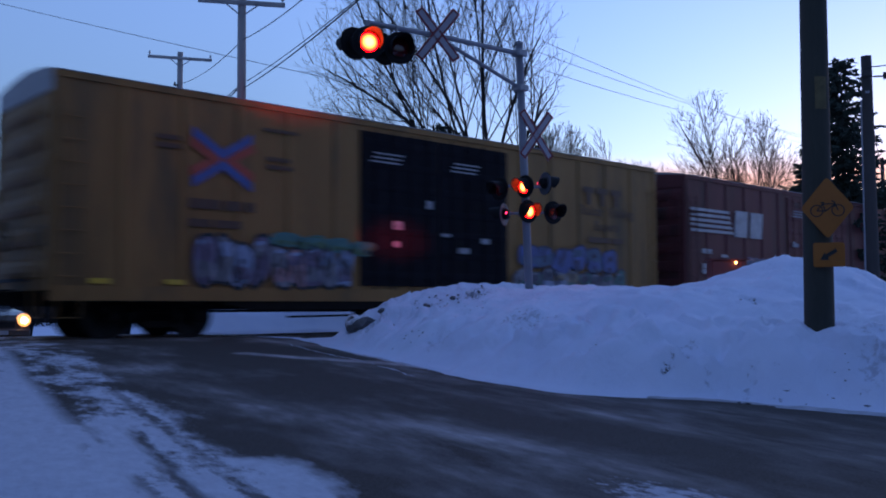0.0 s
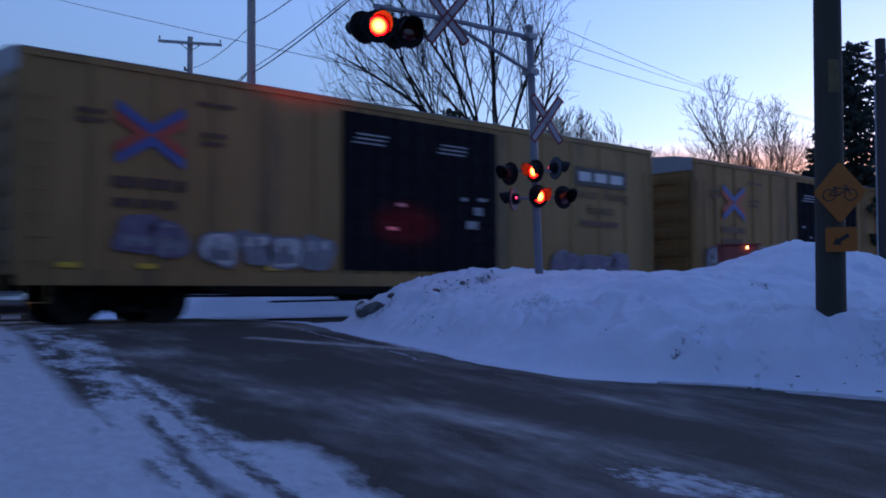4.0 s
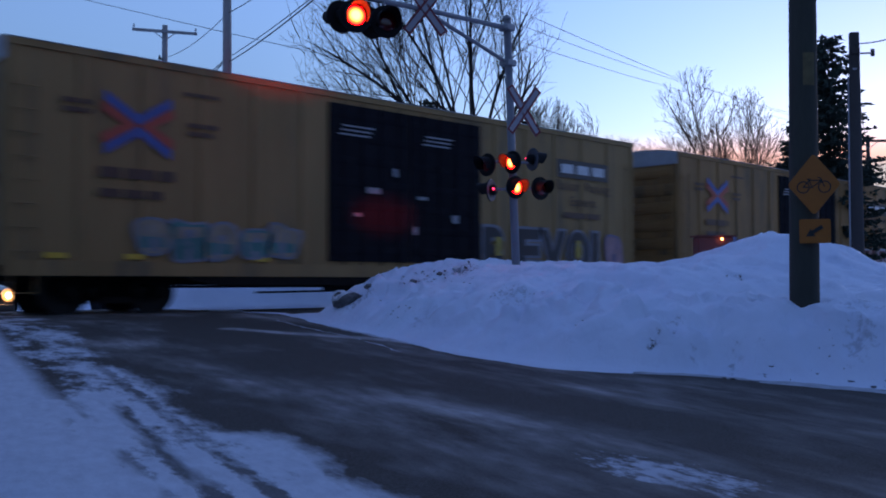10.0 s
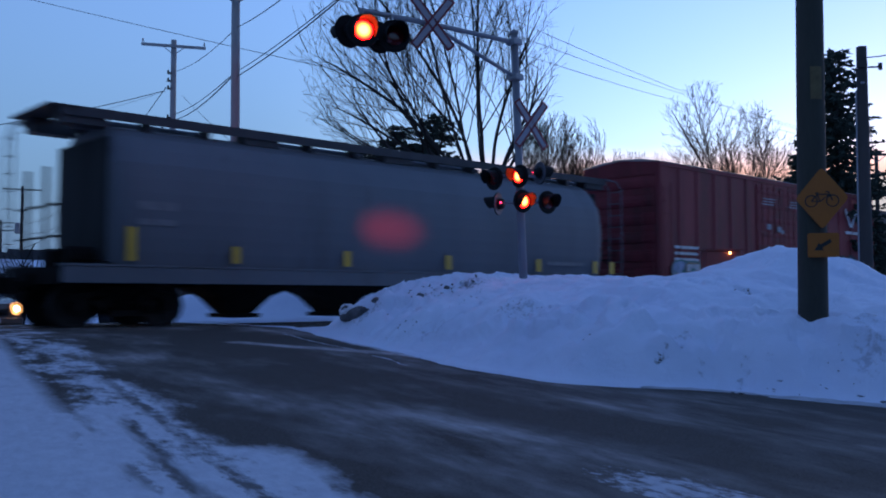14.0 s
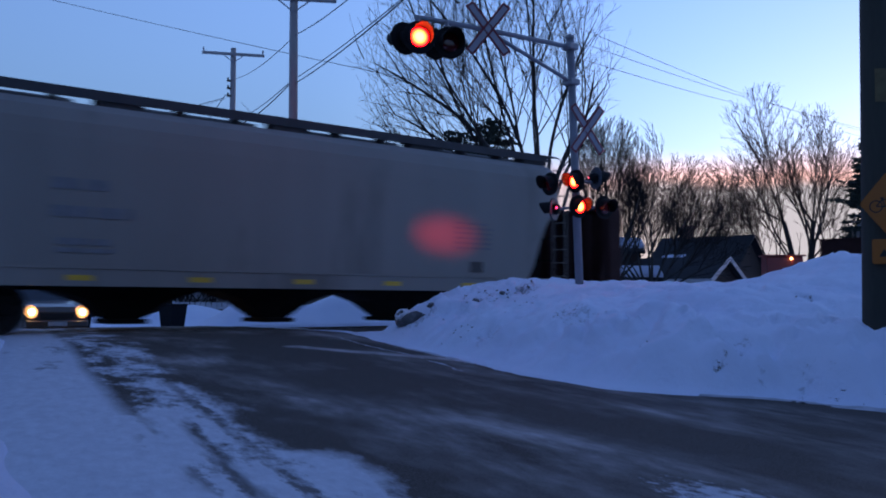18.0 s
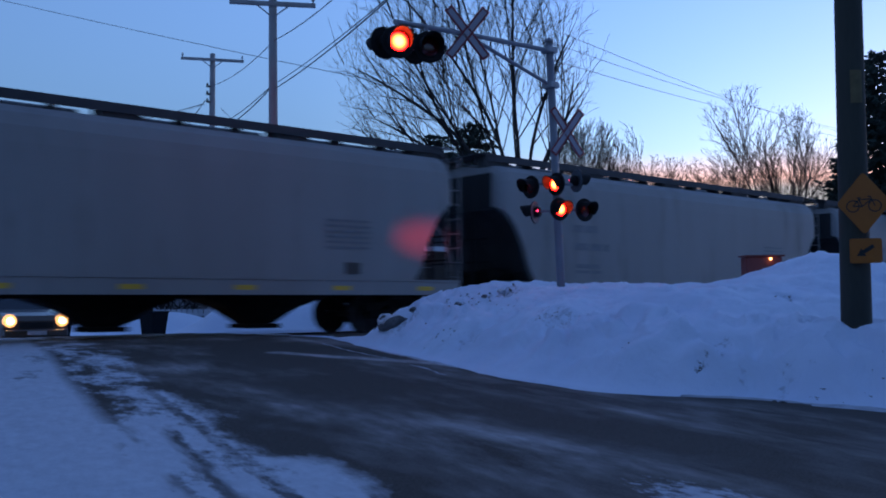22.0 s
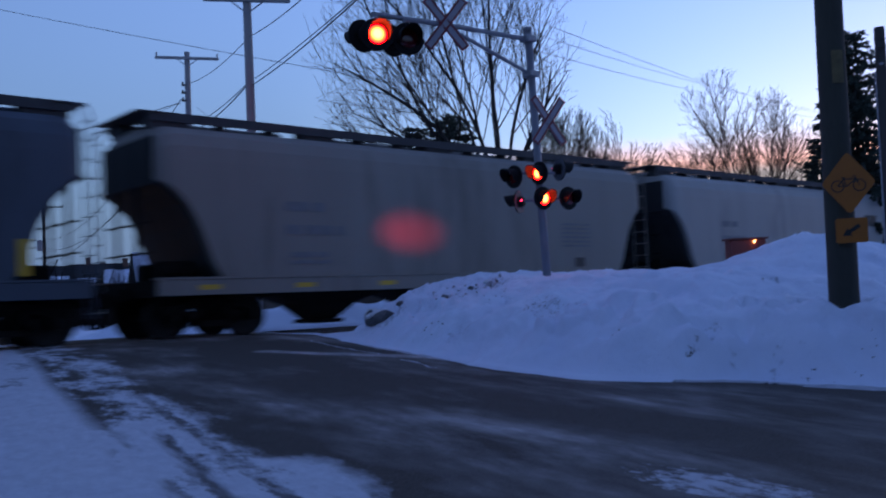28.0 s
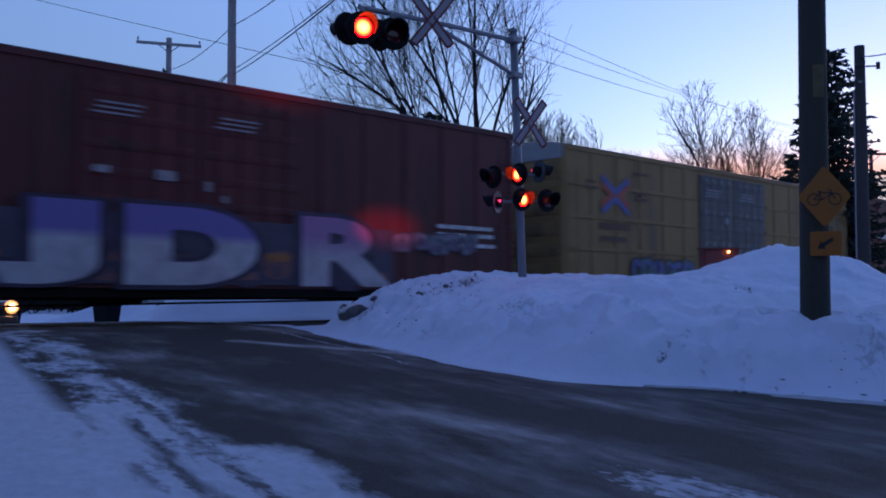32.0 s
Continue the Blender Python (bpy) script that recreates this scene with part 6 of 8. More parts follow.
tube(bm, (-0.22, 0, 4.53), (-2.28, 0, 5.08), 0.036, n=12)
part("arm_brace", bm, M_ALU, sig)
bm = bmesh.new()
path_tube(bm, [(-3.3, -0.05, 5.06), (-3.3, -0.05, 4.68)], 0.03, 8)
path_tube(bm, [(-3.9, -0.05, 5.04), (-3.9, -0.05, 4.65)], 0.03, 8)
box(bm, -4.1, -3.1, -0.03, 0.03, 4.63, 4.69)
part("lamp_bracket", bm, M_ALU, sig)
crossbuck(sig, -2.42, -0.10, 5.10, 1.08, -30)
crossbuck(sig, 0.06, -0.13, 3.66, 1.08, -12)
for z, x, (ax_, ay_), (bx_, by_) in ((2.68, -0.12, (-0.62, 0.28), (0.24, -0.20)), (2.18, -0.10, (-0.34, 0.36), (0.16, -0.42))):
    bm = bmesh.new()
    tube(bm, (ax_, ay_, z), (x, 0, z), 0.026, n=10)
    tube(bm, (x, 0, z), (bx_, by_, z), 0.026, n=10)
    box(bm, x - 0.10, x + 0.10, -0.10, 0.10, z - 0.06, z + 0.06)
    part("crossarm", bm, M_ALU, sig)
# arm: a pair towards the camera's side, a pair towards the far side
signal_head(sig, -4.00, 4.635, -0.20, -24, 0)
signal_head(sig, -3.36, 4.665, -0.20, -24, 1)
signal_head(sig, -4.02, 4.69, 0.15, 176, 0)
signal_head(sig, -3.40, 4.71, 0.15, 176, 1)
# mast: upper pair towards the side street, lower pair towards the road, and a pair turned away
signal_head(sig, -0.235, 2.66, -0.10, -92, 0, size=0.80)
signal_head(sig, -0.585, 2.61, 0.215, -92, 1, size=0.80)
signal_head(sig, 0.25, 2.75, -0.18, 74, 0, size=0.80, peep=0.10)
signal_head(sig, -0.215, 2.19, -0.16, -8, 0, size=0.80)
signal_head(sig, 0.140, 2.17, -0.46, -8, 1, size=0.80)
signal_head(sig, -0.31, 2.17, 0.38, -160, 1, size=0.80, peep=0.12)

# what the far-facing lights throw on the passing cars
for nm, (x, y, z), (tx, ty, tz), e, ang in (("arm_beam", (9.4, 12.25, 4.86), (11.1, 17.0, 5.4), 62, 42), ("mast_beam", (13.2, 12.35, 2.36), (14.1, 17.0, 2.22), 85, 30)):
    lp = new(nm, bpy.data.lights.new(nm, "SPOT"))
    lp.data.energy, lp.data.color, lp.data.spot_size, lp.data.spot_blend, lp.data.shadow_soft_size = e, (1.0, 0.035, 0.03), radians(ang), 1.0, 0.22
    lp.matrix_world = look((x, y, z), (tx, ty, tz)) @ Matrix.Diagonal((1.0, 0.45, 1.0, 1.0))

# ---------------------------------------------------------------- roadside pole with its signs
M_POLE = mat("weathered_green_brown_pole", (0.046, 0.045, 0.034), 0.85, vary=0.35, scale=2.5, fine=30, bump=0.5, streak=True)
M_POLEGREY = mat("grey_utility_pole", (0.31, 0.285, 0.275), 0.85, vary=0.3, scale=2.5, fine=30, bump=0.5, streak=True)
M_POLEDARK = mat("dark_utility_pole", (0.05, 0.042, 0.038), 0.85, vary=0.3, scale=2.5, fine=30, bump=0.5, streak=True)
M_WIRE = mat("black_cable", (0.03, 0.032, 0.038), 0.7, vary=0.1, bump=0)


def pole_shaft(bm, x, y, z0, z1, r0, r1, n=16, lean=(0, 0), seg=10):
    rings = []
    for k in range(seg + 1):
        f = k / seg
        r = r0 + (r1 - r0) * f
        wob = 0.012 * fbm(f * 3, x)
        rings.append([(x + lean[0] * f + wob + r * math.cos(2 * math.pi * i / n) * (1 + 0.025 * fbm(i * 0.9, f * 6, x)), y + lean[1] * f + r * math.sin(2 * math.pi * i / n), z0 + (z1 - z0) * f) for i in range(n)])
    loft(bm, rings)


rp = thing("roadside_pole", "thick weathered wooden pole standing in the snowbank with yellow signs", "utility pole", pose(11.02, 5.25, 0))
bm = bmesh.new()
pole_shaft(bm, 0.02, -0.008, -0.6, 9.0, 0.180, 0.142, 24, lean=(0.05, -0.068), seg=24)
part("shaft", bm, M_POLE, rp, smooth=True)
face = math.degrees(math.atan2(-5.25, -11.02)) + 90      # towards the camera
bm = bmesh.new()
rows_ = []
for k in range(5):
    a = radians(-150 + 12 * k)
    rows_.append([((0.171 + q) * math.cos(a), (0.171 + q) * math.sin(a), z) for q, z in ((0.0, 3.02), (0.004, 3.02), (0.004, 3.42), (0.0, 3.42))])
loft(bm, rows_)
part("faded_notice", bm, mat("faded_tan_notice", (0.13, 0.10, 0.045), 0.8, vary=0.5, scale=6.0), rp, "weathered tan notice wrapped round the pole", at=pose(0.035, -0.035, 0, 0, 0, face + 60))
sgn = thing("bicycle_sign", "yellow diamond bicycle warning sign on a wooden pole", "road sign", pose(11.02, 5.25, 0) @ pose(0, 0, 0, 0, 0, face) @ pose(0.150, -0.205, 1.80))


def rounded_poly(pts, r, seg=4):
    out = []
    k = len(pts)
    for i in range(k):
        p0, p1, p2 = Vector(pts[i - 1]), Vector(pts[i]), Vector(pts[(i + 1) % k])
        a, b = p1 + (p0 - p1).normalized() * r, p1 + (p2 - p1).normalized() * r
        for j in range(seg + 1):
            f = j / seg
            out.append(tuple((a * (1 - f) + p1 * f) * (1 - f) + (p1 * (1 - f) + b * f) * f))
    return out


def plate_mesh(pts, y0, y1):
    bm = bmesh.new()
    loft(bm, [[(x, y0, z) for x, z in pts], [(x, y1, z) for x, z in pts]])
    return bm


def arc(bm, cx, cz, r, t, y, a0=0, a1=360, n=28):
    for k in range(n):
        p, q = radians(a0 + (a1 - a0) * k / n), radians(a0 + (a1 - a0) * (k + 1) / n)
        quad_decal(bm, [(cx + (r - t) * math.cos(p), cz + (r - t) * math.sin(p)), (cx + (r - t) * math.cos(q), cz + (r - t) * math.sin(q)),
                        (cx + r * math.cos(q), cz + r * math.sin(q)), (cx + r * math.cos(p), cz + r * math.sin(p))], y, 0.002)


def stroke(bm, a, b, w, y):
    d = (Vector(b) - Vector(a)).normalized() * w / 2
    o = Vector((-d.y, d.x))
    quad_decal(bm, [tuple(Vector(a) - o), tuple(Vector(b) - o), tuple(Vector(b) + o), tuple(Vector(a) + o)], y, 0.002)


part("panel", plate_mesh(rounded_poly([(0, -0.375), (0.30, 0), (0, 0.375), (-0.30, 0)], 0.05), -0.004, 0.0), M_SIGNY, sgn, "yellow reflective diamond panel")
bm = bmesh.new()
yy = -0.007
W1, W2 = (-0.125, -0.035), (0.125, -0.035)
for w in (W1, W2):
    arc(bm, w[0], w[1], 0.078, 0.014, yy)
BB, ST, HD = (-0.02, -0.04), (-0.055, 0.05), (0.085, 0.06)
for a, b in ((W1, BB), (BB, ST), (ST, W1), (BB, (0.088, 0.045)), (ST, (0.085, 0.048)), (W2, (0.078, 0.08)), ((0.078, 0.08), (0.045, 0.085)), ((-0.08, 0.068), (-0.035, 0.068)), (ST, (-0.058, 0.068))):
    stroke(bm, a, b, 0.014, yy)
part("bicycle_symbol", bm, M_SIGNK, sgn, "black bicycle symbol", at=Matrix.Diagonal((0.95, 1.0, 0.95, 1.0)))
tab = thing("arrow_plate", "small yellow arrow plate below the bicycle sign", "road sign", pose(11.02, 5.25, 0) @ pose(0, 0, 0, 0, 0, face) @ pose(0.155, -0.200, 1.237))
part("panel", plate_mesh(rounded_poly([(-0.175, -0.145), (0.175, -0.145), (0.175, 0.145), (-0.175, 0.145)], 0.03), -0.004, 0.0), M_SIGNY, tab, "yellow reflective panel")
bm = bmesh.new()
stroke(bm, (0.085, 0.055), (-0.035, -0.02), 0.045, yy)
quad_decal(bm, [(-0.10, -0.062), (0.005, -0.062), (-0.05, 0.03)], yy, 0.002)
part("arrow", bm, M_SIGNK, tab, "black diagonal arrow")


# ---------------------------------------------------------------- utility poles and wires
def crossarm_pole(label, x, y, z0, z1, r, arm, arm_z, material, lean=(0, 0), arms=1, category="utility pole", pins=True):
    """arm: half vector of the crossarm in plan."""
    p = thing("utility_pole", label, category, pose(x, y, z0), group="utility poles")
    bm = bmesh.new()
    pole_shaft(bm, 0, 0, -0.5, z1 - z0, r, r * 0.72, 14, lean=lean)
    part("shaft", bm, material, p, smooth=True)
    for k in range(arms):
        a = Vector((arm[0], arm[1], 0))
        d, w = a.normalized(), a.length
        ang = math.degrees(math.atan2(d.y, d.x))
        fr = (arm_z - k * 1.1 - z0) / (z1 - z0)
        m = pose(lean[0] * fr, lean[1] * fr, arm_z - z0 - k * 1.1, 0, 0, ang)
        bm = bmesh.new()
        box(bm, -w, w, -0.06 - r * 0.8, 0.05 - r * 0.8, -0.07, 0.07)
        bevel_all(bm, 0.01)
        ca = part("crossarm", bm, material, p, "weathered wooden crossarm", at=m)
        for s in (-1, 1):
            bm = bmesh.new()
            box(bm, 0, 0.95 * w * 0.5, -0.012, 0.012, -0.02, 0.02, pose(0, -r * 0.8, -0.45, 0, -38, 0) if s > 0 else pose(0, -r * 0.8, -0.45, 0, 218, 0))
            part("brace", bm, M_GALV, ca)
            if pins:
                bm = bmesh.new()
                tube(bm, (s * (w - 0.08), -r * 0.8, 0.07), (s * (w - 0.08), -r * 0.8, 0.16), 0.018, n=6)
                tube(bm, (s * (w - 0.08), -r * 0.8, 0.15), (s * (w - 0.08), -r * 0.8, 0.21), 0.055, 0.05, 10)
                tube(bm, (s * (w - 0.08), -r * 0.8, 0.21), (s * (w - 0.08), -r * 0.8, 0.29), 0.035, 0.03, 10)
                part("insulator", bm, M_GALV, ca, "grey pin insulator")
    return p


pole_a = crossarm_pole("tall grey wooden utility pole with one crossarm", 15.13, 25.88, -0.5, 12.2, 0.17, (1.18, -0.68), 10.35, M_POLEGREY, lean=(-0.10, 0.0))
pole_b = crossarm_pole("grey wooden utility pole with crossarm and street lamp", 21.9, 43.8, -0.8, 13.75, 0.19, (1.42, -0.70), 13.4, M_POLEGREY)
# cable brackets and the street lamp on the second pole
for z in (9.7, 11.2, 11.6, 12.0):
    bm = bmesh.new()
    box(bm, -0.32, 0.05, -0.06, 0.06, z - 0.04, z + 0.05)
    tube(bm, (-0.28, 0, z), (-0.28, 0, z + 0.16), 0.05, n=8)
    part("cable_bracket", bm, M_POLEDARK, pole_b, at=pose(0, 0, 0.8))
bm = bmesh.new()
d = Vector((-0.86, 0.42, 0)).normalized()
pts = [d * (0.1 + 1.75 * f) + Vector((0, 0, 7.95 + 1.25 * math.sin(f * math.pi / 2))) for f in (0, 0.2, 0.4, 0.6, 0.8, 1.0)]
path_tube(bm, pts, 0.05, 8)
part("lamp_arm", bm, M_POLEDARK, pole_b, "curved steel lamp arm")
bm = bmesh.new()
q = pts[-1]
rings = []
for f, r in ((0.0, 0.06), (0.14, 0.15), (0.40, 0.24), (0.7, 0.20), (0.84, 0.07)):
    c0 = q + d * f
    o = Vector((-d.y, d.x, 0))
    rings.append([c0 + o * r * math.cos(2 * math.pi * k / 10) + Vector((0, 0, r * 0.55 * math.sin(2 * math.pi * k / 10))) for k in range(10)])
loft(bm, rings)
part("lamp_head", bm, M_POLEDARK, pole_b, "unlit cobra-head street lamp", smooth=True)

pole_c = crossarm_pole("dark wooden utility pole beside the track", 22.15, 9.2, 0.3, 6.55, 0.165, (0.05, -0.1), 6.1, M_POLEDARK, pins=False)
bm = bmesh.new()
tube(bm, (-0.13, 0.12, -0.2), (-0.11, 0.10, 5.2), 0.022, n=8)
part("conduit", bm, M_GALV, pole_c, "pale grey cable conduit")
bm = bmesh.new()
tube(bm, (0.05, -0.12, 5.75), (0.22, -0.34, 5.75), 0.022, n=8)
tube(bm, (0.22, -0.34, 5.68), (0.22, -0.34, 5.84), 0.05, n=8)
part("cable_bracket", bm, M_POLEDARK, pole_c)
crossarm_pole("distant wooden utility pole with crossarm", 55.6, 22.4, -0.8, 9.3, 0.14, (0.9, -0.9), 8.95, M_POLEDARK)
pole_d = crossarm_pole("distant wooden utility pole with transformer", 34.8, 104.3, -0.9, 12.6, 0.20, (1.9, -0.5), 12.2, M_POLEDARK)
bm = bmesh.new()
tube(bm, (-0.45, 0, 8.3), (-0.45, 0, 9.4), 0.28, 0.28, 14)
tube(bm, (-0.45, 0, 9.4), (-0.45, 0, 9.5), 0.24, 0.15, 14)
part("transformer", bm, M_GALV, pole_d, "grey drum transformer")
crossarm_pole("distant wooden utility pole with two crossarms", 44.8, 143.0, -0.9, 11.8, 0.2, (1.6, -0.8), 11.4, M_POLEDARK, arms=2)

WIRES = [
    ((9.1, 10.7, 6.02), (15.2, 25.8, 7.85), 0.012, 0.1), ((8.9, 10.8, 5.8), (15.1, 25.8, 7.62), 0.016, 0.12), ((11.4, 16.4, 7.6), (15.1, 25.9, 9.2), 0.014, 0.1),
    ((15.1, 25.9, 9.2), (21.9, 43.7, 12.1), 0.014, 0.25), ((15.1, 25.9, 7.8), (21.9, 43.7, 9.9), 0.016, 0.2), ((15.0, 25.9, 7.65), (21.9, 43.7, 9.6), 0.022, 0.25),
    ((15.3, 60.5, 19.7), (27.0, 31.0, 10.0), 0.016, 0.1),
    ((15.5, 19.0, 9.6), (46.4, 29.6, 12.5), 0.012, 0.08), ((46.4, 29.6, 12.5), (72.9, 32.9, 13.2), 0.012, 0.05),
    ((15.8, 18.4, 8.65), (46.1, 30.0, 12.55), 0.012, 0.08), ((46.1, 30.0, 12.55), (72.9, 32.9, 13.5), 0.012, 0.05),
    ((18.2, 19.2, 8.3), (45.9, 30.2, 12.1), 0.012, 0.08), ((45.9, 30.2, 12.1), (72.9, 32.9, 12.9), 0.012, 0.05),
    ((21.6, 44.0, 11.3), (34.8, 104.3, 8.6), 0.022, 2.0), ((21.8, 43.9, 9.7), (34.8, 104.3, 7.6), 0.022, 2.0), ((21.7, 43.9, 9.6), (44.8, 143.0, 8.0), 0.025, 2.6),
    ((21.5, 44.0, 11.1), (8.3, 39.1, 6.5), 0.02, 0.25), ((22.3, 43.6, 10.9), (22.55, 36.5, 6.55), 0.012, 0.1), ((21.6, 44.0, 11.1), (12.6, 58.7, 8.3), 0.008, 0.3),
    ((22.15, 9.2, 6.3), (19.0, 6.5, 5.6), 0.014, 0.1), ((22.15, 9.2, 6.0), (55.6, 22.4, 8.8), 0.014, 0.5),
]
for a, b, r, sag in WIRES:
    bm = bmesh.new()
    a, b = Vector(a), Vector(b)
    n = 14
    pts = [a.lerp(b, k / n) - Vector((0, 0, sag * 4 * (k / n) * (1 - k / n))) for k in range(n + 1)]
    path_tube(bm, pts, r, 5)
    solid("overhead_cable", bm, M_WIRE, "thin black overhead cable strung between poles", "cable", group="overhead cables")

# ---------------------------------------------------------------- trees
M_BARK = mat("winter_bark", (0.035, 0.03, 0.027), 0.9, vary=0.3, scale=6.0, bump=0.4)
M_TWIG = mat("bare_twigs", (0.035, 0.028, 0.025), 0.9, vary=0.3, scale=2.0, bump=0, spec=0.0)
M_NEEDLE = mat("spruce_needles", (0.022, 0.036, 0.024), 0.8, vary=0.45, scale=1.5, bump=0)


R_ = Vector((0.744, -0.668, 0))       # across the camera's view
F_ = Vector((0.668, 0.744, 0))        # away from the camera


def grow(rng, segs, p, d, length, r, level, top, spread, lift, env, full):
    """One branch and what grows from it; env = (across, up, half width, half height) of the crown's rounded outline, and the slope of its underside."""
    n = max(3, int(length / (0.45, 0.45, 0.38, 0.28, 0.22)[min(level, 4)]))
    step = length / n
    r1 = r * 0.3
    bend = Vector((rng.gauss(0, 0.022), rng.gauss(0, 0.022), rng.gauss(0, 0.012) + lift))
    j = 0.020 + 0.014 * level
    edge = rng.uniform(0.82, 1.06)
    spots = []
    for k in range(n):
        f = k / n
        d = (d + bend + Vector((rng.gauss(0, j), rng.gauss(0, j), rng.gauss(0, j * 0.8)))).normalized()
        q = p + d * step
        if (abs(q.dot(R_) - env[0]) / env[2]) ** 2.3 + (abs(q.z - env[1]) / env[3]) ** 2.3 > edge and q.z > env[1] * 0.6 or (len(env) > 4 and q.dot(R_) < -2.5 and q.z < 2.3 - env[4] * q.dot(R_)):
            for i in range(1, min(5, k + 1)):
                a, b, ra, rb, lv = segs[-i]
                segs[-i] = (a, b, ra * min(1.0, 0.28 * i + 0.05), rb * min(1.0, 0.28 * (i - 1) + 0.05), lv)
            break
        segs.append((p, q, r + (r1 - r) * f, r + (r1 - r) * (k + 1) / n, level))
        if f >= (0.22 if level == 1 else 0.12):
            spots.append((p, q, d.copy(), r + (r1 - r) * f, 1 - f))
        p = q
    if level >= top or not spots:
        return
    per = (0, 2.5, 3.6, 4.2, 4.5)[min(level, 4)] * full
    count = max(2, round(len(spots) * step * per * rng.uniform(0.85, 1.15)))
    turn = rng.uniform(0, 6.283)
    for i in range(count):
        a, b, e, rr, left = spots[min(len(spots) - 1, int(len(spots) * (i + rng.random()) / count))]
        turn += 2.4
        side = e.orthogonal().normalized()
        side.rotate(Matrix.Rotation(turn, 3, e))
        nd = (e + side * rng.uniform(0.35, 0.8) * spread + Vector((0, 0, 0.10))).normalized()
        ln_ = length * (0.16 + 0.42 * left) * rng.uniform(0.7, 1.2) * (1.0 if level == 1 else 0.9)
        grow(rng, segs, a.lerp(b, rng.random()), nd, max(0.3, ln_), max(0.006, rr * 0.5), level + 1, top, spread, lift * 0.6 + 0.006, env, full)


def segs_mesh(name, segs, material, sides):
    verts, faces = [], []
    for p, q, r0, r1, lv in segs:
        d = (q - p)
        if d.length < 1e-6:
            continue
        d.normalize()
        u = d.orthogonal().normalized()
        w = d.cross(u)
        b = len(verts)
        for c0, r in ((p, r0), (q, r1)):
            for k in range(sides):
                a = 2 * math.pi * k / sides
                verts.append(c0 + (u * math.cos(a) + w * math.sin(a)) * r)
        for k in range(sides):
            faces.append((b + k, b + (k + 1) % sides, b + sides + (k + 1) % sides, b + sides + k))
    me = bpy.data.meshes.new(name)
    me.from_pydata([tuple(v) for v in verts], [], faces)
    me.materials.append(material)
    return me


def bare_tree(label, x, y, z, seed, limbs, env, trunk=(0, 0, 1), trunk_len=2.5, trunk_r=0.25, top=4, spread=1.0, twig=0.008, lift=0.004, full=1.0, limb_r=0.36):
    """limbs: (direction, length) of the main stems."""
    rng = random.Random(seed)
    t = thing("bare_tree", label, "tree", pose(x, y, z), group="bare trees")
    segs = []
    p, d = Vector((0, 0, 0)), Vector(trunk).normalized()
    n = 8
    for k in range(n):
        q = p + d * trunk_len / n
        d = (d + Vector((rng.gauss(0, 0.03), rng.gauss(0, 0.03), 0.02))).normalized()
        segs.append((p, q, trunk_r * (1.25 - 0.5 * k / n if k else 1.5), trunk_r * (1.25 - 0.5 * (k + 1) / n), 0))
        p = q
    forks = [s_[1] for s_ in segs[5 if len(env) > 4 else 3:]]
    for i, (dv, ln_) in enumerate(limbs):
        grow(rng, segs, forks[-1 - i % len(forks)], Vector(dv).normalized(), ln_, trunk_r * limb_r * rng.uniform(0.8, 1.2), 1, top, spread, lift, env, full)
    big = [s_ for s_ in segs if s_[4] <= 1]
    small = [(a, b, max(twig, r0), max(twig * 0.8, r1), lv) for a, b, r0, r1, lv in segs if lv > 1]
    part("trunk", segs_mesh("trunk", big, M_BARK, 7), None, t, "dark trunk and main limbs")
    part("crown", segs_mesh("crown", small, M_TWIG, 3), None, t, "leafless crown of fine twigs")
    return t


def fan(angles, length, rng, depth=0.35):
    out = []
    for a in angles:
        a, far = a if isinstance(a, tuple) else (a, length)
        v = R_ * math.sin(radians(a)) + Vector((0, 0, math.cos(radians(a)))) + F_ * rng.uniform(-depth, depth)
        out.append((v, far * 1.3 * rng.uniform(0.9, 1.1)))
    return out


rg = random.Random(77)
bare_tree("large bare maple tree with a wide fan of limbs", 24.3, 22.8, -0.6, 11, fan(((-58, 7.8), (-12, 9.6), (-50, 8.2), (-4, 9.6), (-44, 8.6), (-20, 9.4), (8, 8.8), (-37, 8.8), (-16, 9.6), (2, 9.2), (-54, 8.0), (-26, 9.2), (-8, 9.6), (-32, 9.0), (13, 8.2), (-23, 9.2), (5, 9.0), (-1, 9.4)), 8.4, rg, 0.5),
          (-2.55, 8.9, 4.35, 6.0, 0.66), tuple(Vector((0, 0, 1)) - R_ * 0.16), 3.9, 0.24, 4, 1.1, 0.0050, lift=0.001, full=0.60, limb_r=0.26)
bare_tree("bare round-crowned tree behind the signal", 28.7, 24.3, -0.6, 12, fan((-44, -36, -28, -21, -14, -7, -1, 6, 13, 20, 27, 34, 42), 5.9, rg, 0.6), (0.2, 5.5, 1.7, 3.5), (0, 0, 1), 2.2, 0.16, 4, 0.8, 0.007, full=1.35)
bare_tree("low bare spreading tree", 33.2, 25.8, -0.6, 13, fan((-64, -52, -40, -28, -16, -4, 8, 20, 32, 44, 56, 66), 5.3, rg, 0.7), (0.9, 4.6, 2.6, 3.5), (0, 0, 1), 1.8, 0.16, 4, 0.95, 0.008, full=1.2)
bare_tree("two-stemmed bare tree against the sunset", 52.11, 29.10, -0.8, 14, fan(((-62, 4.8), (-54, 5.4), (-46, 5.8), (-38, 6.0), (-30, 6.2), (-22, 6.4), (-14, 6.4), (-6, 6.0), (3, 5.2), (12, 5.0), (-18, 6.2)), 6, rg, 0.5), (-3.4, 9.6, 3.1, 4.2), tuple(Vector((0, 0, 1)) - R_ * 0.20), 6.4, 0.18, 4, 0.95, 0.008, full=1.15)
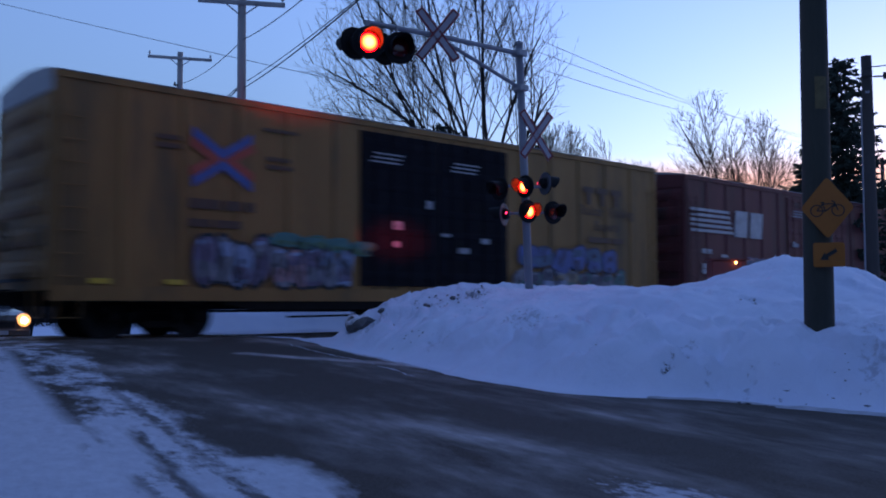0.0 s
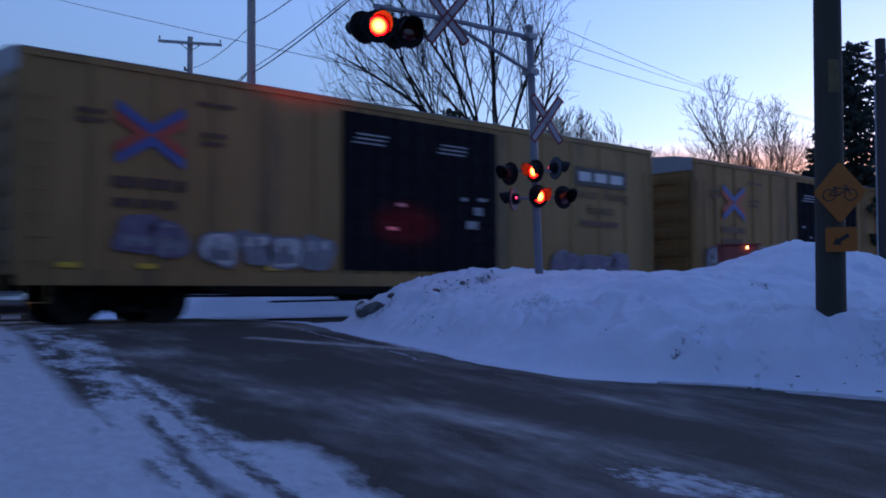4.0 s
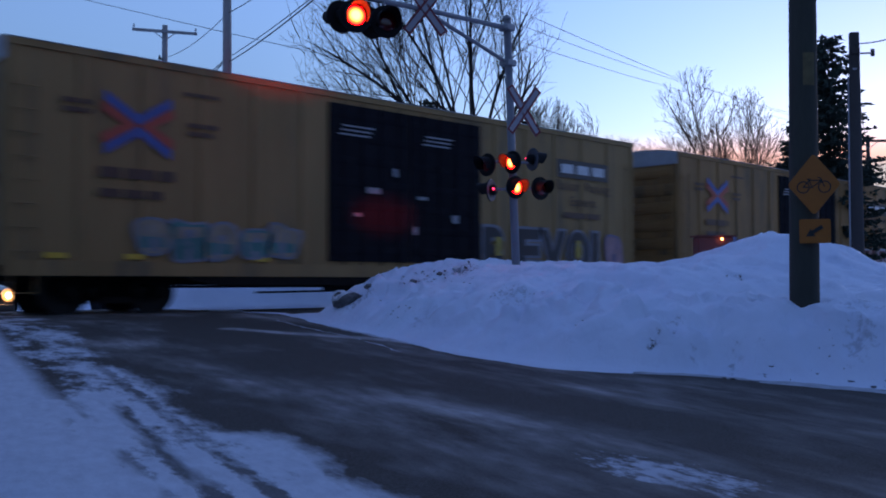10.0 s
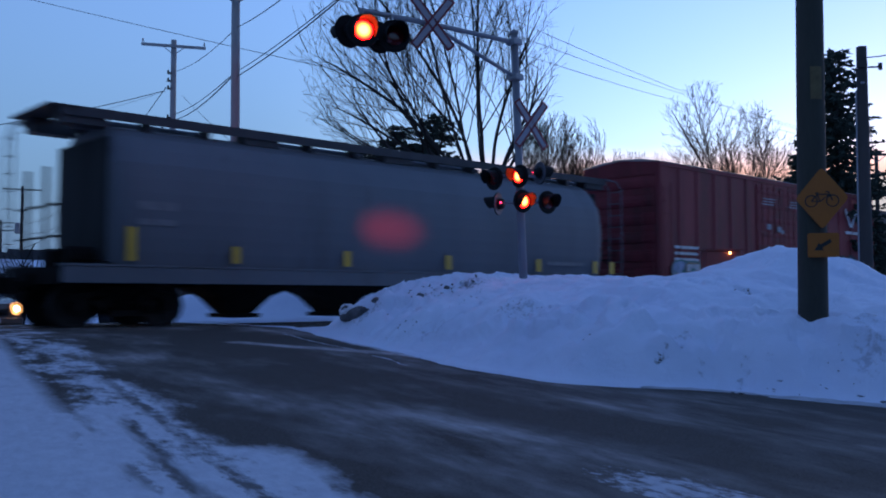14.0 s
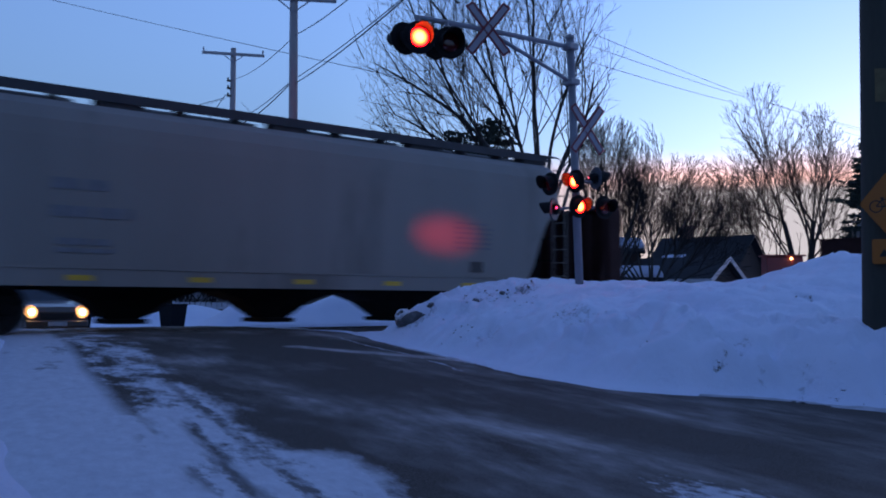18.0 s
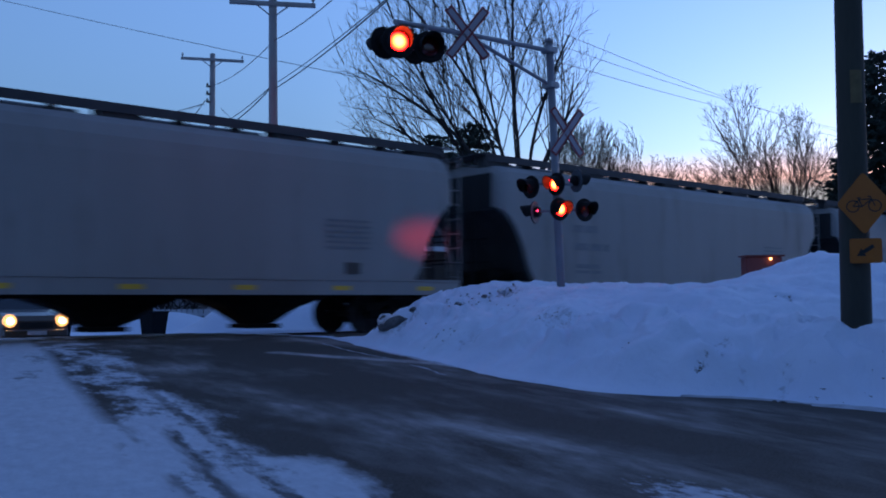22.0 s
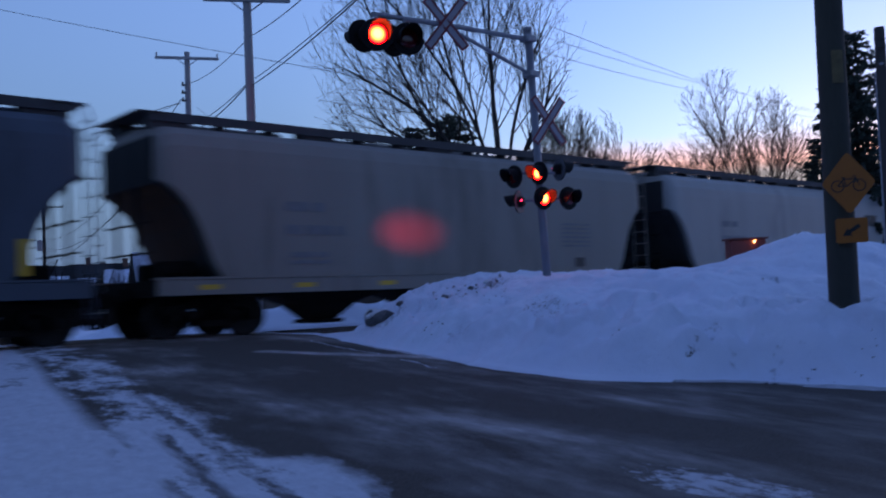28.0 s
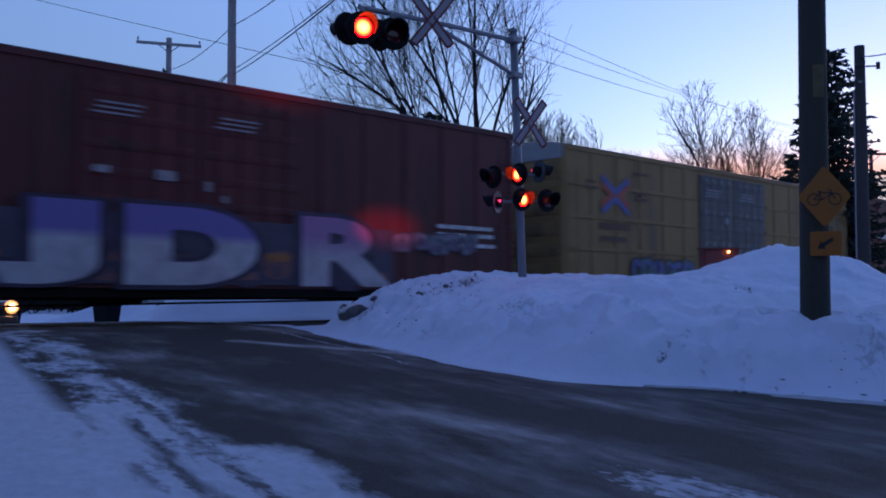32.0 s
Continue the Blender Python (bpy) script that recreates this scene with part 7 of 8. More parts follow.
bare_tree("tall bare tree against the sunset", 52.36, 28.66, -0.8, 15, fan(((-36, 4.4), (-26, 4.6), (-17, 5.6), (-9, 6.0), (-1, 6.2), (7, 6.2), (15, 5.9), (23, 5.6), (31, 5.0), (39, 4.2)), 6, rg, 0.5), (-0.5, 9.9, 3.2, 4.6), tuple(Vector((0, 0, 1)) - R_ * 0.09), 6.2, 0.18, 4, 0.95, 0.008, full=1.15)
bare_tree("bare tree at the edge of a far yard", 58.2, 40.5, -0.8, 16, fan((-50, -36, -24, -14, 0, 14, 28, 48), 6.2, rg), (0.2, 8.0, 3.2, 4.6), (0, 0, 1), 4.2, 0.16, 4, 0.9, 0.013)
bare_tree("slender bare tree near the spruces", 54.76, 29.05, -0.8, 17, fan((-26, -14, -4, 6, 16, 28), 5.2, rg), (0.2, 6.6, 1.7, 4.0), (0, 0, 1), 4.2, 0.12, 4, 0.7, 0.010)
bare_tree("low bare saplings under the sunset trees", 49.81, 29.69, -0.8, 27, fan((-52, -40, -30, -20, -10, 2, 12), 5.2, rg), (-1.4, 6.4, 2.4, 3.6), (0, 0, 1), 3.4, 0.10, 4, 0.7, 0.010)
bare_tree("bare bushy tree behind the roofs", 46.5, 36.4, -0.8, 18, fan((-60, -44, -28, -12, 8, 20, 32, 44, 60), 6.6, rg), (2.0, 7.0, 3.6, 3.6), (0, 0, 1), 3.6, 0.16, 4, 0.95, 0.011)
bare_tree("small bare tree behind the dark house", 40.0, 60.0, -0.8, 19, fan((-24, -8, 8, 22), 6.5, rg), (0, 8.0, 2.5, 3.2), (0, 0, 1), 4.0, 0.18, 4, 0.8, 0.014)


def spruce(label, x, y, z, height, radius, seed, bare=0.06, ragged=0.3, power=0.85):
    rng = random.Random(seed)
    t = thing("spruce_tree", label, "tree", pose(x, y, z), group="spruce trees")
    bm = bmesh.new()
    tube(bm, (0, 0, 0), (0, 0, height * 0.97), 0.16 * height / 10, 0.02, 8)
    part("trunk", bm, M_BARK, t)
    verts, faces = [], []

    def clump(c0, d, ln_, w):
        u = d.orthogonal().normalized()
        v = d.cross(u)
        b = len(verts)
        verts.append(c0 - d * ln_ * 0.3)
        for k in range(3):
            a = 2 * math.pi * k / 3 + rng.uniform(0, 1)
            verts.append(c0 + (u * math.cos(a) + v * math.sin(a)) * w)
        verts.append(c0 + d * ln_ * 0.7)
        for k in range(3):
            faces.append((b, b + 1 + (k + 1) % 3, b + 1 + k))
            faces.append((b + 4, b + 1 + k, b + 1 + (k + 1) % 3))

    zz = height * bare
    while zz < height * 0.985:
        f = zz / height
        rad = radius * (1 - f) ** power * rng.uniform(1 - ragged, 1.08) + 0.06
        for k in range(rng.randint(7, 10)):
            a = rng.uniform(0, 6.283)
            ln_ = rad * rng.uniform(0.7, 1.1)
            out = Vector((math.cos(a), math.sin(a), 0))
            n = max(2, int(ln_ / 0.16))
            for i in range(n):
                g = (i + 1) / n
                c0 = Vector((0, 0, zz)) + out * ln_ * g + Vector((0, 0, -0.35 * ln_ * g + 0.28 * ln_ * g * g))
                for _ in range(3):
                    dv = (out * rng.uniform(0.2, 1.0) + Vector((rng.gauss(0, 0.5), rng.gauss(0, 0.5), rng.gauss(-0.15, 0.3)))).normalized()
                    clump(c0 + Vector((rng.gauss(0, 0.06), rng.gauss(0, 0.06), rng.gauss(0, 0.05))), dv, rng.uniform(0.2, 0.42), rng.uniform(0.04, 0.085))
        zz += rng.uniform(0.16, 0.30)
    me = bpy.data.meshes.new("crown")
    me.from_pydata([tuple(v) for v in verts], [], faces)
    me.materials.append(M_NEEDLE)
    part("crown", me, None, t, "dark drooping needle branches")
    return t


spruce("dark spruce tree behind the house", 36.4, 39.9, -0.6, 12.1, 3.6, 41, 0.25, 0.4, 0.45)
spruce("dark bushy spruce tree beside the house", 34.9, 41.2, -0.6, 11.4, 3.4, 42, 0.25, 0.4, 0.45)
spruce("dark low pine tree behind the house", 33.6, 42.3, -0.6, 10.2, 3.0, 46, 0.25, 0.4, 0.45)
spruce("tall dark spruce tree beyond the track", 41.2, 18.3, -0.6, 12.6, 3.9, 43, 0.04, 0.35, 0.66)
spruce("small dark spruce tree beyond the track", 44.0, 21.6, -0.6, 8.4, 2.0, 44, 0.04, 0.4)
spruce("small dark spruce tree near a far yard", 52.8, 24.4, -0.8, 7.4, 1.7, 45, 0.05, 0.5)

# ---------------------------------------------------------------- houses
M_SIDING = mat("brown_siding", (0.060, 0.040, 0.030), 0.75, vary=0.2, scale=2.0, streak=True)
M_SIDING2 = mat("dark_red_siding", (0.045, 0.026, 0.022), 0.75, vary=0.2, scale=2.0)
M_SHINGLE = mat("dark_shingles", (0.019, 0.018, 0.020), 0.85, vary=0.35, scale=5.0, bump=0.4)
M_TRIM = mat("white_house_trim", (0.66, 0.66, 0.68), 0.6, vary=0.08, scale=5.0)
M_STUCCO = mat("grey_house_wall", (0.26, 0.26, 0.28), 0.8, vary=0.15, scale=3.0)
M_BRICK = mat("chimney_brick", (0.16, 0.08, 0.06), 0.85, vary=0.3, scale=8.0)
M_CHIM = mat("metal_flue", (0.12, 0.12, 0.13), 0.5, 0.6, vary=0.2)


def glass():
    m = bpy.data.materials.new("dark_window_glass")
    m.use_nodes = True
    b = m.node_tree.nodes["Principled BSDF"]
    b.inputs["Base Color"].default_value = (0.02, 0.025, 0.03, 1)
    b.inputs["Roughness"].default_value = 0.06
    return m


M_GLASS = glass()


def window(parent, m, w, hgt, bars=True):
    """m: pose of the window's middle on the wall, facing -y."""
    bm = bmesh.new()
    t = 0.09
    for x0, x1, z0, z1 in ((-w / 2 - t, w / 2 + t, hgt / 2, hgt / 2 + t), (-w / 2 - t, w / 2 + t, -hgt / 2 - t, -hgt / 2), (-w / 2 - t, -w / 2, -hgt / 2, hgt / 2), (w / 2, w / 2 + t, -hgt / 2, hgt / 2)):
        box(bm, x0, x1, -0.05, 0.03, z0, z1)
    if bars:
        box(bm, -0.025, 0.025, -0.035, 0.02, -hgt / 2, hgt / 2)
    wd = part("window", bm, M_TRIM, parent, "white-framed window", at=m)
    bm = bmesh.new()
    box(bm, -w / 2, w / 2, -0.012, 0.0, -hgt / 2, hgt / 2)
    part("pane", bm, M_GLASS, wd, at=pose(0, 0, 0))
    return wd


def house(name, label, x, y, z, yaw, L, depth, eave, ridge, wall, roof, windows=(), gable_windows=(), chimney=None, snow=None, over=0.35, trim=True, group="houses beyond the track"):
    """Its near long wall runs along local x from the origin; the ridge is parallel. Heights from the base z."""
    h = thing(name, label, "house", pose(x, y, z, 0, 0, yaw), group=group)
    bm = bmesh.new()
    t = 0.2
    box(bm, 0, L, 0, t, 0, eave)
    part("wall", bm, wall, h)
    bm = bmesh.new()
    box(bm, 0, L, depth - t, depth, 0, eave)
    part("wall", bm, wall, h)
    for x0 in (0, L - t):
        bm = bmesh.new()
        pr = [(t, 0), (depth - t, 0), (depth - t, eave), (depth / 2, ridge - 0.1), (t, eave)]
        loft(bm, [[(x0 + t, a, b) for a, b in pr], [(x0, a, b) for a, b in pr]])
        part("gable_wall", bm, wall, h)
    sl = math.atan2(ridge - eave, depth / 2)
    for s in (0, 1):
        bm = bmesh.new()
        e = over
        pr = [(-e, eave - e * math.tan(sl)), (depth / 2, ridge), (depth / 2, ridge + 0.16), (-e, eave - e * math.tan(sl) + 0.16)]
        pr = pr if s == 0 else [(depth - a, b) for a, b in pr][::-1]
        loft(bm, [[(-over, a, b) for a, b in pr][::-1], [(L + over, a, b) for a, b in pr][::-1]])
        part("roof_slope", bm, roof, h)
    if snow is not None:
        # (x0, x1, f0, f1): a sheet of snow lying on the near slope
        x0, x1, f0, f1 = snow
        n = 16
        low, high = [], []
        for k in range(n + 1):
            xx = x0 + (x1 - x0) * k / n
            g0 = f0 + 0.06 * fbm(xx * 0.7, 3.0, x)
            g1 = f1 + 0.05 * fbm(xx * 0.7, 7.0, x)
            yy = lambda g: -over + (depth / 2 + over) * g
            zz = lambda g: eave - over * math.tan(sl) + (ridge - eave + over * math.tan(sl)) * g + 0.17
            low.append((xx, yy(g0), zz(g0)))
            high.append((xx, yy(g1), zz(g1)))
        bm = bmesh.new()
        va = [bm.verts.new(p) for p in low]
        vb = [bm.verts.new(p) for p in high]
        vc = [bm.verts.new((p[0], p[1] + 0.03, p[2] + 0.14)) for p in low]
        vd = [bm.verts.new((p[0], p[1], p[2] + 0.12)) for p in high]
        for k in range(n):
            bm.faces.new((vc[k], vc[k + 1], vd[k + 1], vd[k]))
            bm.faces.new((va[k], va[k + 1], vc[k + 1], vc[k]))
            bm.faces.new((vd[k], vd[k + 1], vb[k + 1], vb[k]))
        part("roof_snow", bm, M_SNOW, h, "sheet of snow on the roof")
    if trim:
        bm = bmesh.new()
        e = over
        box(bm, -e, L + e, -e - 0.03, -e, eave - e * math.tan(sl) - 0.06, eave - e * math.tan(sl) + 0.17)
        part("fascia", bm, M_TRIM, h, "white eave board")
        for x0 in (-over - 0.03, L + over):
            for s in (0, 1):
                bm = bmesh.new()
                pr = [(-e, eave - e * math.tan(sl) - 0.08), (depth / 2, ridge - 0.08), (depth / 2, ridge + 0.17), (-e, eave - e * math.tan(sl) + 0.17)]
                pr = pr if s == 0 else [(depth - a, b) for a, b in pr][::-1]
                loft(bm, [[(x0, a, b) for a, b in pr][::-1], [(x0 + 0.03, a, b) for a, b in pr][::-1]])
                part("bargeboard", bm, M_TRIM, h, "white gable board")
        for xx, yy in ((-0.03, -0.03), (L - 0.09, -0.03)):
            bm = bmesh.new()
            box(bm, xx, xx + 0.12, yy, yy + 0.12, 0, eave)
            part("corner_board", bm, M_TRIM, h, "white corner board")
    for xx, zz, w, hh in windows:
        window(h, pose(xx, -0.02, zz), w, hh)
    for yy, zz, w, hh in gable_windows:
        window(h, pose(-0.02, yy, zz, 0, 0, -90), w, hh)
    if chimney:
        cx, cy, r, z1, kind_ = chimney
        bm = bmesh.new()
        if kind_ == "flue":
            tube(bm, (cx, cy, ridge - 1.2), (cx, cy, z1), r, r, 12)
            tube(bm, (cx, cy, z1), (cx, cy, z1 + 0.12), r * 1.5, r * 1.4, 12)
        else:
            box(bm, cx - r, cx + r, cy - r, cy + r, ridge - 1.5, z1)
            box(bm, cx - r * 1.2, cx + r * 1.2, cy - r * 1.2, cy + r * 1.2, z1 - 0.2, z1)
        part("chimney", bm, M_CHIM if kind_ == "flue" else M_BRICK, h)
    return h


house("house", "brown house with dark gable roof and white trim", 23.1, 35.5, -0.7, -11.5, 8.9, 7.8, 4.25, 7.35, M_SIDING, M_SHINGLE,
      windows=((5.6, 2.25, 0.75, 0.32), (7.2, 2.25, 0.75, 0.32), (1.2, 2.9, 0.16, 0.22), (2.45, 3.15, 0.34, 0.18)), gable_windows=((1.6, 4.1, 0.75, 1.35), (4.9, 4.1, 0.75, 1.35)), chimney=(4.3, 4.6, 0.12, 8.6, "flue"))
house("house", "dark house with snow on its roof and a flue", 26.55, 51.6, -0.8, -14, 7.5, 6.4, 3.6, 6.2, M_SIDING2, M_SHINGLE, windows=((2.0, 2.3, 0.9, 0.9),), gable_windows=((2.4, 2.6, 0.8, 1.0),),
      chimney=(0.9, 3.0, 0.16, 7.2, "flue"), snow=(1.5, 6.8, 0.02, 0.66), trim=False)
house("house", "low house with a snow-covered roof", 33.6, 77.5, -0.9, -20, 6.0, 7.0, 3.6, 6.4, M_STUCCO, M_SHINGLE, snow=(-0.2, 6.2, 0.0, 0.98), chimney=(5.0, 3.5, 0.3, 7.4, "brick"), trim=False)
house("shed", "low shed with a snow-covered roof", 32.2, 34.6, -0.6, -40, 3.6, 3.2, 3.0, 3.8, M_SIDING2, M_SHINGLE, snow=(-0.2, 3.7, 0.0, 0.95), over=0.2)
house("shed", "dark outbuilding with a snow-covered roof behind bare trees", 35.2, 29.6, -0.7, -42, 1.3, 2.6, 3.75, 4.3, M_SIDING2, M_SHINGLE, snow=(-0.15, 1.5, 0.2, 0.95), over=0.2, trim=False)
house("shed", "low dark shed under a cap of snow", 33.0, 27.5, -0.6, -42, 1.9, 1.8, 2.25, 2.65, M_SIDING2, M_SHINGLE, snow=(-0.15, 2.0, 0.0, 0.95), over=0.15, trim=False)
house("house", "low dark house with a white-trimmed gable", 35.93, 30.72, -0.7, -78, 5.3, 4.0, 2.4, 3.4, M_SIDING2, M_SHINGLE, over=0.3)
house("house", "dark house with a patch of snow on its gable roof", 43.87, 34.24, -0.7, -78, 5.0, 5.0, 3.2, 5.05, M_SIDING2, M_SHINGLE, snow=(0.5, 1.9, 0.0, 0.42), chimney=(1.3, 2.6, 0.28, 5.9, "brick"), trim=False)
for k, (x, y, yaw, L, dp, ev, rd, white) in enumerate(((36.0, 92.0, -24, 8, 7, 3.8, 6.0, 0.75), (42.5, 98.0, -10, 9, 7, 3.6, 5.9, 0.6), (31.5, 112.0, -30, 7, 8, 3.8, 6.4, 0.0), (27.0, 122.0, -18, 8, 8, 3.8, 6.6, 0.4),
                                                    (52.0, 110.0, -34, 9, 8, 3.4, 5.7, 0.7), (60.0, 132.0, -30, 10, 8, 3.6, 6.2, 0.5), (37.0, 128.0, -20, 7, 8, 3.6, 6.8, 0.0), (17.5, 70.5, 65, 8, 9, 4.6, 8.2, 0.0), (22.0, 100.0, -15, 6, 7, 3.6, 5.6, 0.3), (33.5, 104.0, -20, 7, 7, 4.2, 6.6, 0.35), (38.0, 106.0, -25, 6, 7, 4.4, 6.9, 0.0), (29.0, 97.0, -15, 6, 6, 3.8, 5.9, 0.6), (41.5, 109.0, -12, 7, 7, 4.2, 6.6, 0.7))):
    house("house", "distant house with a snowy roof" if white else "distant dark house among bare bushes", x, y, -0.9, yaw, L, dp, ev, rd, M_STUCCO if k == 1 else M_SIDING2, M_SHINGLE, snow=(0.3, L - 0.4, 0.05, white) if white else None,
          chimney=(L * 0.3, dp * 0.5, 0.25, rd + 0.9, "brick") if k % 2 == 0 else None, trim=False)


def town_bushes():
    """Dark bare hedges and bushes between the far houses."""
    rng = random.Random(31)
    segs = []
    for k in range(150):
        a = radians(rng.uniform(8, 30))
        dist = rng.uniform(78, 140)
        p = Vector((dist * math.sin(a), dist * math.cos(a), -1.0))
        hgt = rng.uniform(3.4, 6.0)
        for j in range(34):
            o = Vector((rng.gauss(0, 0.5), rng.gauss(0, 0.5), rng.uniform(0.5, 1.2))).normalized()
            q = p + Vector((rng.gauss(0, 0.7), rng.gauss(0, 0.7), rng.uniform(0, hgt * 0.5)))
            segs.append((q, q + o * hgt * rng.uniform(0.3, 0.7), 0.07, 0.03, 2))
    return segs_mesh("far_bushes", segs, M_TWIG, 3)


def garden_hedge():
    """Bare hedges behind the sheds, too dense to see through near the ground."""
    rng = random.Random(33)
    segs = []
    for k in range(80):
        a = radians(45.6 + 8.2 * (k + rng.random()) / 80)
        dist = rng.uniform(54, 57.5)
        p = Vector((dist * math.sin(a), dist * math.cos(a), -0.9))
        hgt = rng.uniform(3.2, 5.0)
        for j in range(46):
            o = Vector((rng.gauss(0, 0.5), rng.gauss(0, 0.5), rng.uniform(0.5, 1.2))).normalized()
            q = p + Vector((rng.gauss(0, 0.35), rng.gauss(0, 0.35), rng.uniform(0, hgt * 0.6)))
            segs.append((q, q + o * hgt * rng.uniform(0.15, 0.42), 0.05, 0.02, 2))
    return segs_mesh("bare_hedge", segs, M_TWIG, 3)


tagged(new("bare_hedge", garden_hedge()), "dark bare hedge behind snow-capped sheds", "hedge", kind="stuff")
tagged(new("far_bushes", town_bushes()), "dark bare hedges and bushes between distant houses", "bushes", kind="stuff")

# church with spire, far beyond the houses
M_SPIRE = mat("church_grey_metal", (0.16, 0.17, 0.19), 0.5, 0.3, vary=0.15)
for nm, (x, y), s, lab in (("church", (79.8, 289.0), 1.0, "distant church with a slender spire"), ("church", (58.0, 243.0), 1.15, "distant church with a stepped bell tower")):
    ch = thing("church", lab, "church", pose(x, y, -0.9, 0, 0, -15), group="far churches")
    bm = bmesh.new()
    box(bm, -1.6 * s, 1.6 * s, -1.6 * s, 1.6 * s, 0, 16.5 * s)
    part("tower", bm, M_STUCCO, ch)
    bm = bmesh.new()
    n = 8
    ring = lambda r, z: [(r * math.cos(2 * math.pi * k / n), r * math.sin(2 * math.pi * k / n), z) for k in range(n)]
    loft(bm, [ring(1.7 * s, 16.5 * s), ring(1.5 * s, 18.6 * s), ring(1.9 * s, 18.8 * s), ring(0.9 * s, 21.0 * s), ring(0.1 * s, 26.0 * s)])
    tube(bm, (0, 0, 26 * s), (0, 0, 27.5 * s), 0.07, n=6)
    part("spire", bm, M_SPIRE, ch)
    bm = bmesh.new()
    pr = [(-5, 0), (5, 0), (5, 8), (0, 13), (-5, 8)]
    loft(bm, [[(a, 1.5, b) for a, b in pr], [(a, 26, b) for a, b in pr]])
    part("nave", bm, M_STUCCO, ch)

# far woods along the horizon
def far_woods():
    rng = random.Random(5)
    segs = []
    for k in range(420):
        a = radians(rng.uniform(-25, 95))
        dist = rng.uniform(170, 330)
        x, y = dist * math.sin(a), dist * math.cos(a)
        hgt = rng.uniform(5, 9.5) * (0.7 if dist < 220 else 1.0)
        p = Vector((x, y, -1.0))
        segs.append((p, p + Vector((0, 0, hgt)), 0.22, 0.05, 0))
        for j in range(26):
            z = hgt * rng.uniform(0.2, 0.95)
            o = Vector((rng.gauss(0, 1), rng.gauss(0, 1), rng.uniform(0.4, 1.6))).normalized()
            q = p + Vector((0, 0, z))
            ln_ = hgt * rng.uniform(0.12, 0.34) * (1.15 - z / hgt * 0.5)
            segs.append((q, q + o * ln_, 0.06, 0.03, 2))
    return segs_mesh("far_woods", segs, M_TWIG, 3)


tagged(new("far_woods", far_woods()), "distant leafless woods along the horizon", "trees", kind="stuff")

def blocker_belt():
    """An unseen belt of dark cones behind the camera, added to block low sky light."""
    rng = random.Random(8)
    verts, faces = [], []
    for k in range(190):
        a = radians(108 + 215 * (k + rng.uniform(-0.4, 0.4)) / 190)
        dist = rng.uniform(20, 27)
        x, y = dist * math.sin(a), dist * math.cos(a)
        hgt, r = rng.uniform(6.5, 10.5), rng.uniform(1.4, 2.2)
        for q in range(6):
            z0, z1 = hgt * (0.02 + 0.15 * q), hgt * min(1.0, 0.30 + 0.15 * q)
            rr = r * (1 - 0.15 * q)
            b = len(verts)
            for j in range(9):
                g = 2 * math.pi * j / 9
                e = rr * rng.uniform(0.75, 1.15)
                verts.append((x + e * math.cos(g), y + e * math.sin(g), -0.9 + z0 + rng.uniform(-0.3, 0.2)))
            verts.append((x, y, -0.9 + z1))
            for j in range(9):
                faces.append((b + j, b + (j + 1) % 9, b + 9))
    me = bpy.data.meshes.new("evergreen_belt")
    me.from_pydata(verts, [], faces)
    me.materials.append(M_NEEDLE)
    return me


# added out of view: keeps low sky light off faces turned to the camera
tagged(new("evergreen_belt", blocker_belt()), "unseen belt of dark cones behind the camera, added to block low sky light", "trees", kind="stuff")

# ---------------------------------------------------------------- the waiting car beyond the crossing
M_CARPAINT = mat("dark_bronze_car_paint", (0.10, 0.07, 0.045), 0.3, 0.3, vary=0.1, scale=3.0, coat=0.6)
M_TYRE = mat("tyre_rubber", (0.02, 0.02, 0.02), 0.9, vary=0.2, scale=10.0)
# weak emission paints the warm glow round each headlight bulb onto its reflector
M_REFLECTOR = mat("reflector_painted_glow", (0.7, 0.6, 0.4), 0.3, vary=0.05, bump=0, emit=(1.0, 0.42, 0.08), strength=0.22)
M_HEADLAMP = mat("lit_headlamp", (0.9, 0.85, 0.7), 0.2, vary=0.02, bump=0, emit=(1.0, 0.62, 0.22), strength=3.5)
car = thing("waiting_car", "dark car waiting at the crossing with its headlights on", "car", pose(8.25, 27.0, -0.43, 0, 0, 2))
bm = bmesh.new()
prof = [(0.0, 0.35, 0.72, 0.86), (0.12, 0.25, 0.86, 0.90), (0.5, 0.24, 0.95, 0.92), (1.25, 0.26, 1.04, 0.93), (3.3, 0.26, 1.06, 0.93), (4.3, 0.28, 1.05, 0.92), (4.55, 0.35, 0.95, 0.88)]
loft(bm, [[(-w, y, z0), (-w * 1.0, y, (z0 + z1) / 2), (-w * 0.93, y, z1), (w * 0.93, y, z1), (w, y, (z0 + z1) / 2), (w, y, z0)] for y, z0, z1, w in prof])
part("body", bm, M_CARPAINT, car, smooth=False)
bm = bmesh.new()
loft(bm, [[(-0.80, 1.2, 1.03), (0.80, 1.2, 1.03), (0.80, 4.25, 1.04), (-0.80, 4.25, 1.04)], [(-0.64, 2.0, 1.60), (0.64, 2.0, 1.60), (0.62, 3.9, 1.58), (-0.62, 3.9, 1.58)]])
part("cabin_glass", bm, M_GLASS, car, "dark windows")
bm = bmesh.new()
box(bm, -0.66, 0.66, 1.95, 3.95, 1.585, 1.63)
bevel_all(bm, 0.03)
part("roof", bm, M_CARPAINT, car)
bm = bmesh.new()
box(bm, -0.45, 0.45, -0.03, 0.02, 0.52, 0.68)
part("grille", bm, M_SIGNK, car)
bm = bmesh.new()
box(bm, -0.86, 0.86, -0.08, 0.1, 0.28, 0.48)
bevel_all(bm, 0.03)
